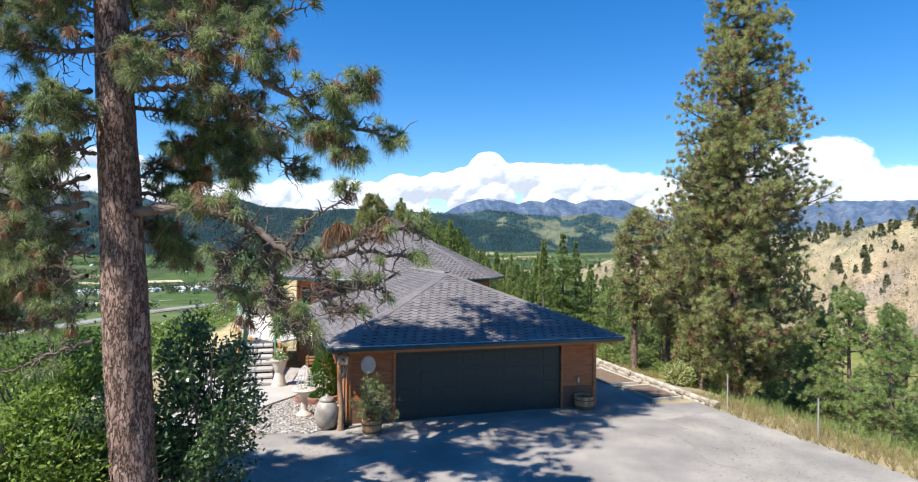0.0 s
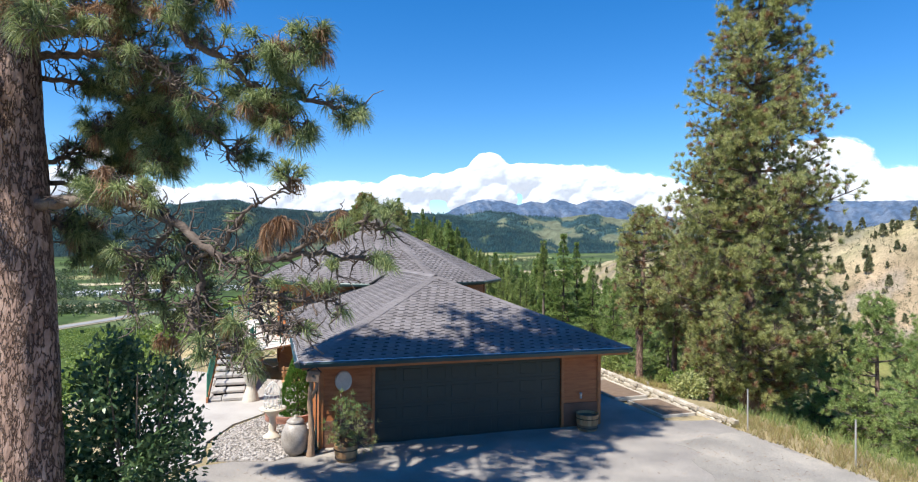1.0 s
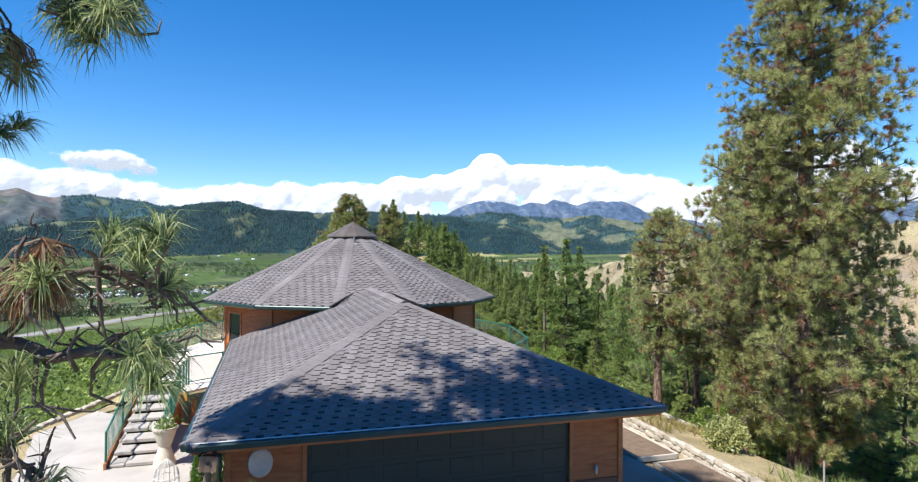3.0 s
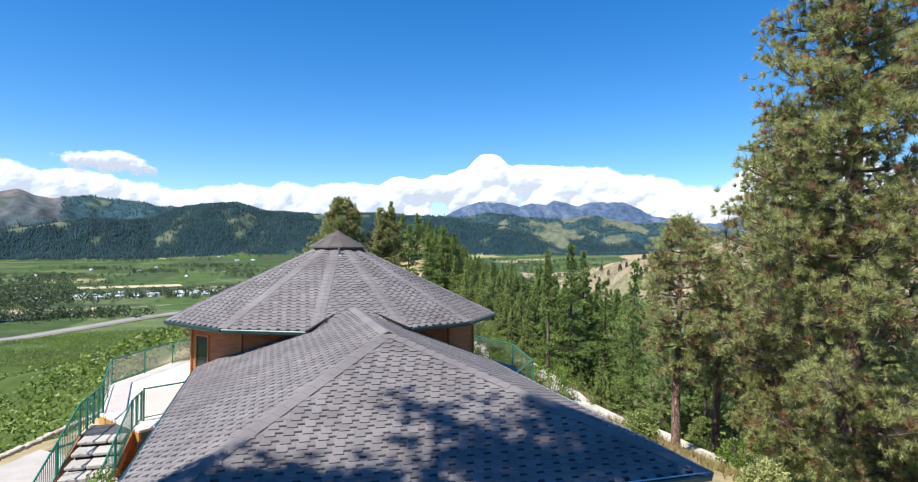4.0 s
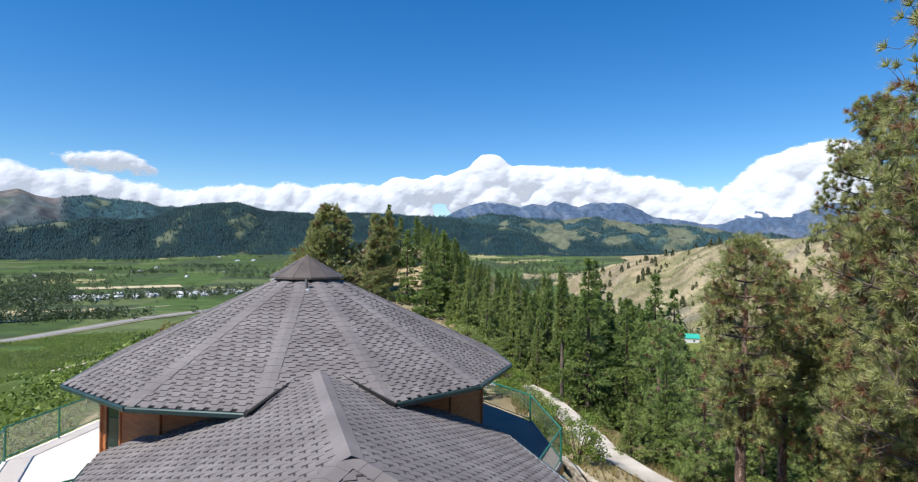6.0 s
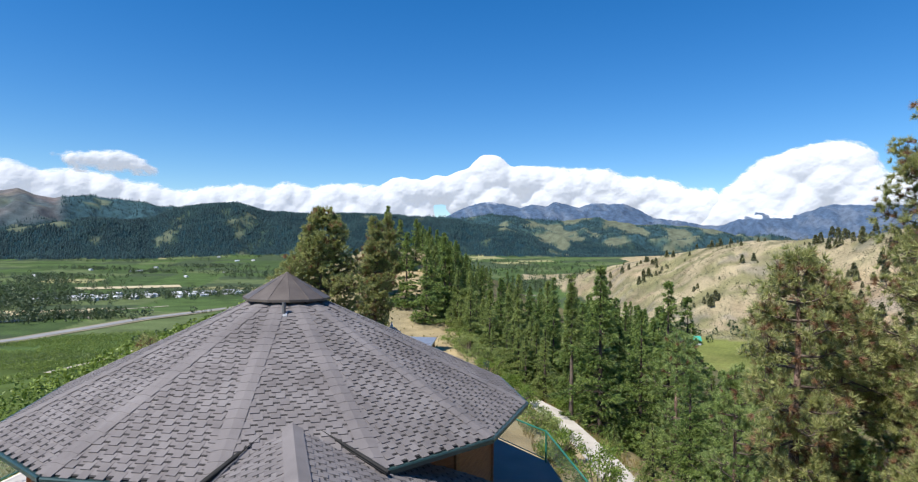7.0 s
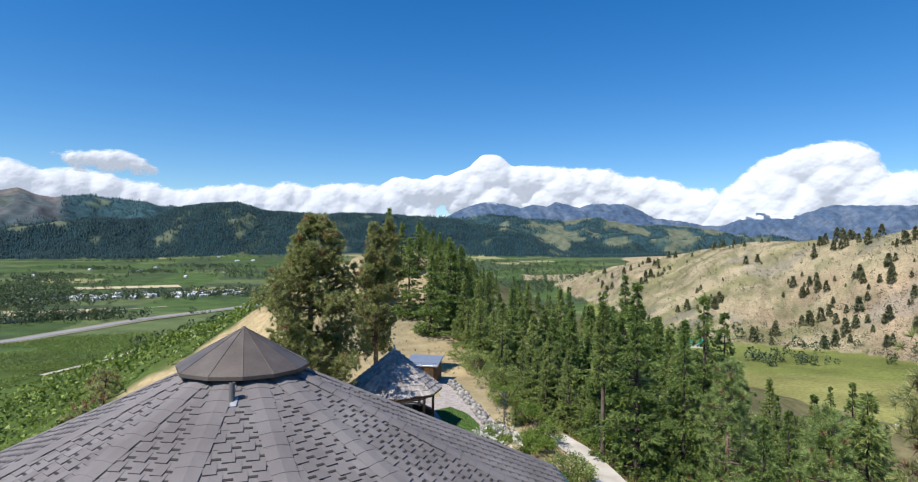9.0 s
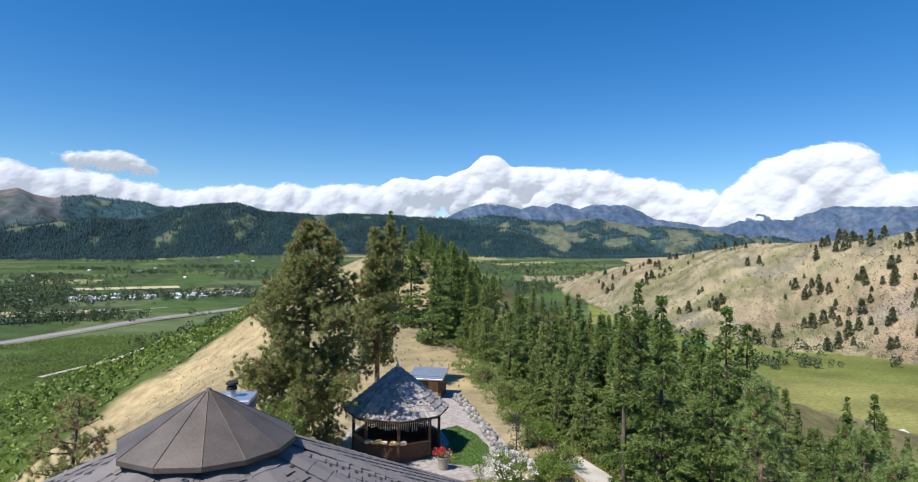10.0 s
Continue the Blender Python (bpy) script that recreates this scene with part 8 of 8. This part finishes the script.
rng_v = np.random.default_rng(5)
# orchard rows on the flank
ii, jj = np.meshgrid(np.arange(-70, 70), np.arange(-260, 420))
u_, w_ = ii.ravel() * 5.6, jj.ravel() * 1.7
xs = -150 + u_ * 0.94 + w_ * 0.35 + rng_v.normal(size=u_.size) * 0.2
ys = 200 - u_ * 0.35 + w_ * 0.94 + rng_v.normal(size=u_.size) * 0.2
dl_ = np.interp(ys, CREST_Y, EDGE_L) - xs
aa = np.degrees(np.arctan2(xs, ys - 20))
rr_ = np.hypot(xs, ys - 20)
lane_x = np.interp(ys, [100, 410, 473, 543, 596, 650], [-200, -270, -258, -266, -276, -262])
hw_x = np.interp(ys, [380, 490, 545, 600, 708, 773, 916], [-560, -430, -396, -386, -360, -340, -309])
keep = (dl_ > np.interp(ys, ORCHARD_Y, ORCHARD_D) + 1.0) & (aa > -42) & (aa < -8) & (rr_ < 660) & (rr_ > 55)
keep &= (np.abs(xs - lane_x) > 5) & (xs > hw_x + 20) & (fbm(xs * 0.02, ys * 0.02, 3, 95) < 0.32)
xs, ys = xs[keep], ys[keep]
tree_soup("orchard_rows", "rows of low green orchard trees on the hillside", on_land(xs, ys), (2.0 + 1.1 * rng_v.random(len(xs))), rng_v, M_VINE, 20, False, 0.34)
# scattered trees of the dry spur, gathered along its gullies
px, py, ph_ = [], [], []
while len(px) < 210:
    a = rng_v.uniform(12, 44)
    D, F = np.interp(a, SPUR_A, SPUR_D), np.interp(a, SPUR_A, SPUR_F)
    r = F + (D - F) * (rng_v.random() * 1.01)
    x, y = FX + r * math.sin(radians(a)), FY + r * math.cos(radians(a))
    if fbm(np.array([x * 0.012]), np.array([y * 0.012]), 3, 55)[0] + 0.12 * rng_v.random() + 0.12 * (r - F) / (D - F) < 0.2:
        continue
    for q in range(1 + int(3 * rng_v.random() ** 2)):
        px.append(x + rng_v.normal() * 6 * (q > 0))
        py.append(y + rng_v.normal() * 6 * (q > 0))
        ph_.append(rng_v.uniform(4, 11.5) * (1.0 if rng_v.random() < 0.7 else 0.45))
tree_soup("hillside_trees", "scattered pines on the dry hillside", on_land(px, py), ph_, rng_v, M_HILLTREE, 170, True)
bx, by, bh = [], [], []
while len(bx) < 7500:
    a = rng_v.uniform(10, 44)
    D, F = np.interp(a, SPUR_A, SPUR_D), np.interp(a, SPUR_A, SPUR_F)
    r = F + (D - F) * (rng_v.random() ** 1.3)
    bx.append(FX + r * math.sin(radians(a)))
    by.append(FY + r * math.cos(radians(a)))
    bh.append(0.8 + 3.0 * rng_v.random() ** 2.2)
tree_soup("sagebrush", "grey-green sagebrush dotted over the dry hill", on_land(bx, by), bh, rng_v, leafy("sage_leaves", [(0.075, 0.085, 0.045), (0.15, 0.15, 0.08)], 0.2), 10, False)
# bushes round the green meadow
mx_, my_ = [], []
for k in range(34):
    a = rng_v.uniform(17, 42)
    r = np.interp(a, SPUR_A, SPUR_F) + rng_v.normal() * 16 - 6
    mx_.append(FX + r * math.sin(radians(a)))
    my_.append(FY + r * math.cos(radians(a)))
for k in range(30):
    mx_.append(rng_v.normal() * 13 + 186)
    my_.append(rng_v.normal() * 9 + 374)
tree_soup("meadow_bushes", "rounded dark bushes round the green meadow", on_land(mx_, my_), rng_v.uniform(2, 8, len(mx_)), rng_v, M_FARLEAF, 40, False)
# groves and hedges of the valley floor
gx, gy, gh = [], [], []
for cx, cy, sx, sy, n in ((-660, 900, 55, 80, 330), (-560, 660, 50, 24, 130), (-480, 690, 40, 16, 90), (-430, 712, 26, 14, 80), (-600, 960, 50, 40, 80), (-540, 1030, 60, 36, 90), (-470, 1100, 50, 40, 90), (-400, 1190, 50, 50, 110), (-330, 1080, 40, 30, 50),
                          (-250, 640, 10, 26, 34), (-232, 580, 8, 20, 22), (-262, 690, 8, 20, 16), (-268, 560, 6, 18, 10), (-230, 470, 4, 4, 5), (-330, 780, 8, 8, 5), (-1080, 1800, 60, 22, 90), (-880, 1700, 50, 24, 70), (-800, 1930, 70, 26, 90), (-620, 1750, 120, 60, 150), (-480, 1600, 80, 50, 120),
                          (-1250, 2250, 160, 30, 70), (-700, 2450, 200, 40, 80), (-300, 1900, 120, 60, 120), (150, 1500, 60, 60, 70), (170, 1900, 120, 90, 90), (-120, 1000, 80, 40, 90), (-900, 1350, 60, 40, 80), (-1000, 1500, 90, 40, 80), (-820, 1120, 60, 90, 220), (-1010, 1350, 70, 110, 180), (-600, 800, 30, 50, 90),
                          (230, 1650, 60, 130, 110), (300, 2100, 130, 130, 130), (120, 2250, 120, 120, 90), (190, 1330, 40, 50, 50)):
    gx += list(rng_v.normal(cx, sx, n))
    gy += list(rng_v.normal(cy, sy, n))
    gh += list(rng_v.uniform(4, 13, n))
tree_soup("valley_trees", "groves and hedgerows across the valley floor", on_land(gx, gy), gh, rng_v, M_FARLEAF, 46, False, 0.26)
# the forest on the mountains, its needles tinted blue as if through haze
fx_, fy_ = [], []
while len(fx_) < 54000:
    a = rng_v.uniform(-41, 34, 4000)
    r = np.where(rng_v.random(4000) < np.where(a > 0, 0.45, 0.86), 2710 + 500 * rng_v.random(4000), 3210 + 720 * rng_v.random(4000))
    x, y = FX + r * np.sin(np.radians(a)), FY + r * np.cos(np.radians(a))
    bare = bare_hills(x, y, a)
    ok = (bare < 0.08 + 0.22 * rng_v.random(4000)) & (land(x, y) > valley_level(r, a) + 5) & ((a > -34) | (r < 3300))
    fx_ += list(x[ok])
    fy_ += list(y[ok])
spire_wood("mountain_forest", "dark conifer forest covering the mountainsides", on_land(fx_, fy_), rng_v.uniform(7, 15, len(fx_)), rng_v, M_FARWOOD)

# farm buildings and the village
M_WHITEWALL = mat("white_wall_paint", [(0.5, 0.5, 0.48), (0.7, 0.7, 0.68)], scale=0.5, fine=4, bump=0)
M_FARROOF = mat("pale_metal_roof", [(0.2, 0.21, 0.23), (0.55, 0.57, 0.6)], scale=0.2, fine=2, bump=0, rough=0.5, piece=0.6)
M_TEAL = mat("teal_metal_roof", [(0.02, 0.3, 0.22), (0.04, 0.42, 0.32)], scale=0.5, fine=4, bump=0, rough=0.5)


def farmhouse(label, x, y, w, d, h, rot, roof_mat=None, group="village houses", category="house"):
    root = thing("farmhouse", label, category, pose(x, y, gz(x, y), 0, 0, rot), group=group)
    boxed("wall", (-w / 2, -d / 2, -0.5), (w / 2, d / 2, h), M_WHITEWALL, root, bevel=0)
    bm = bmesh.new()
    v = [bm.verts.new(q) for q in ((-w / 2 - 0.5, -d / 2 - 0.5, h), (w / 2 + 0.5, -d / 2 - 0.5, h), (w / 2 + 0.5, d / 2 + 0.5, h), (-w / 2 - 0.5, d / 2 + 0.5, h), (-w / 2 - 0.5, 0, h + d * 0.3), (w / 2 + 0.5, 0, h + d * 0.3))]
    for f in ((0, 1, 5, 4), (2, 3, 4, 5), (0, 4, 3), (1, 2, 5), (3, 2, 1, 0)):
        bm.faces.new([v[i] for i in f])
    part("roof", bm, roof_mat or M_FARROOF, root)
    for k in (-0.25, 0.25):
        boxed("window", (k * w - 0.6, -d / 2 - 0.06, 1.0), (k * w + 0.6, -d / 2, 2.2), M_WINDOW, root, bevel=0)
    return root


proto = farmhouse("white farmhouse with a pale metal roof", -500, 1075, 14, 9, 4, 15)
for k in range(84):
    if k < 62:
        t_ = rng_v.random()
        x, y = -620 + 230 * t_ + rng_v.normal() * 26, 945 + 250 * t_ + rng_v.normal() * 34
    else:
        x, y = rng_v.uniform(-1100, 0), rng_v.uniform(1350, 2500)
    if abs(x) < y * 0.85:
        m_ = pose(x, y, gz(x, y), 0, 0, rng_v.uniform(-40, 40))
        c_ = copy_thing(proto, m_)
        s_ = rng_v.uniform(0.5, 0.95)
        c_.matrix_basis = m_ @ Matrix.Diagonal((s_ * 1.15, s_, s_ * rng_v.uniform(0.8, 1.2), 1))
farmhouse("low cabin with a bright teal metal roof", 162, 440, 14, 9, 3.4, -10, M_TEAL, "", "cabin")
farmhouse("white outbuilding at the edge of the meadow", 139, 218, 10, 7, 2.8, 35, M_WHITEWALL, "", "shed")
farmhouse("large grey barn beside the river", -540, 650, 30, 14, 6, 10, None, "", "barn")
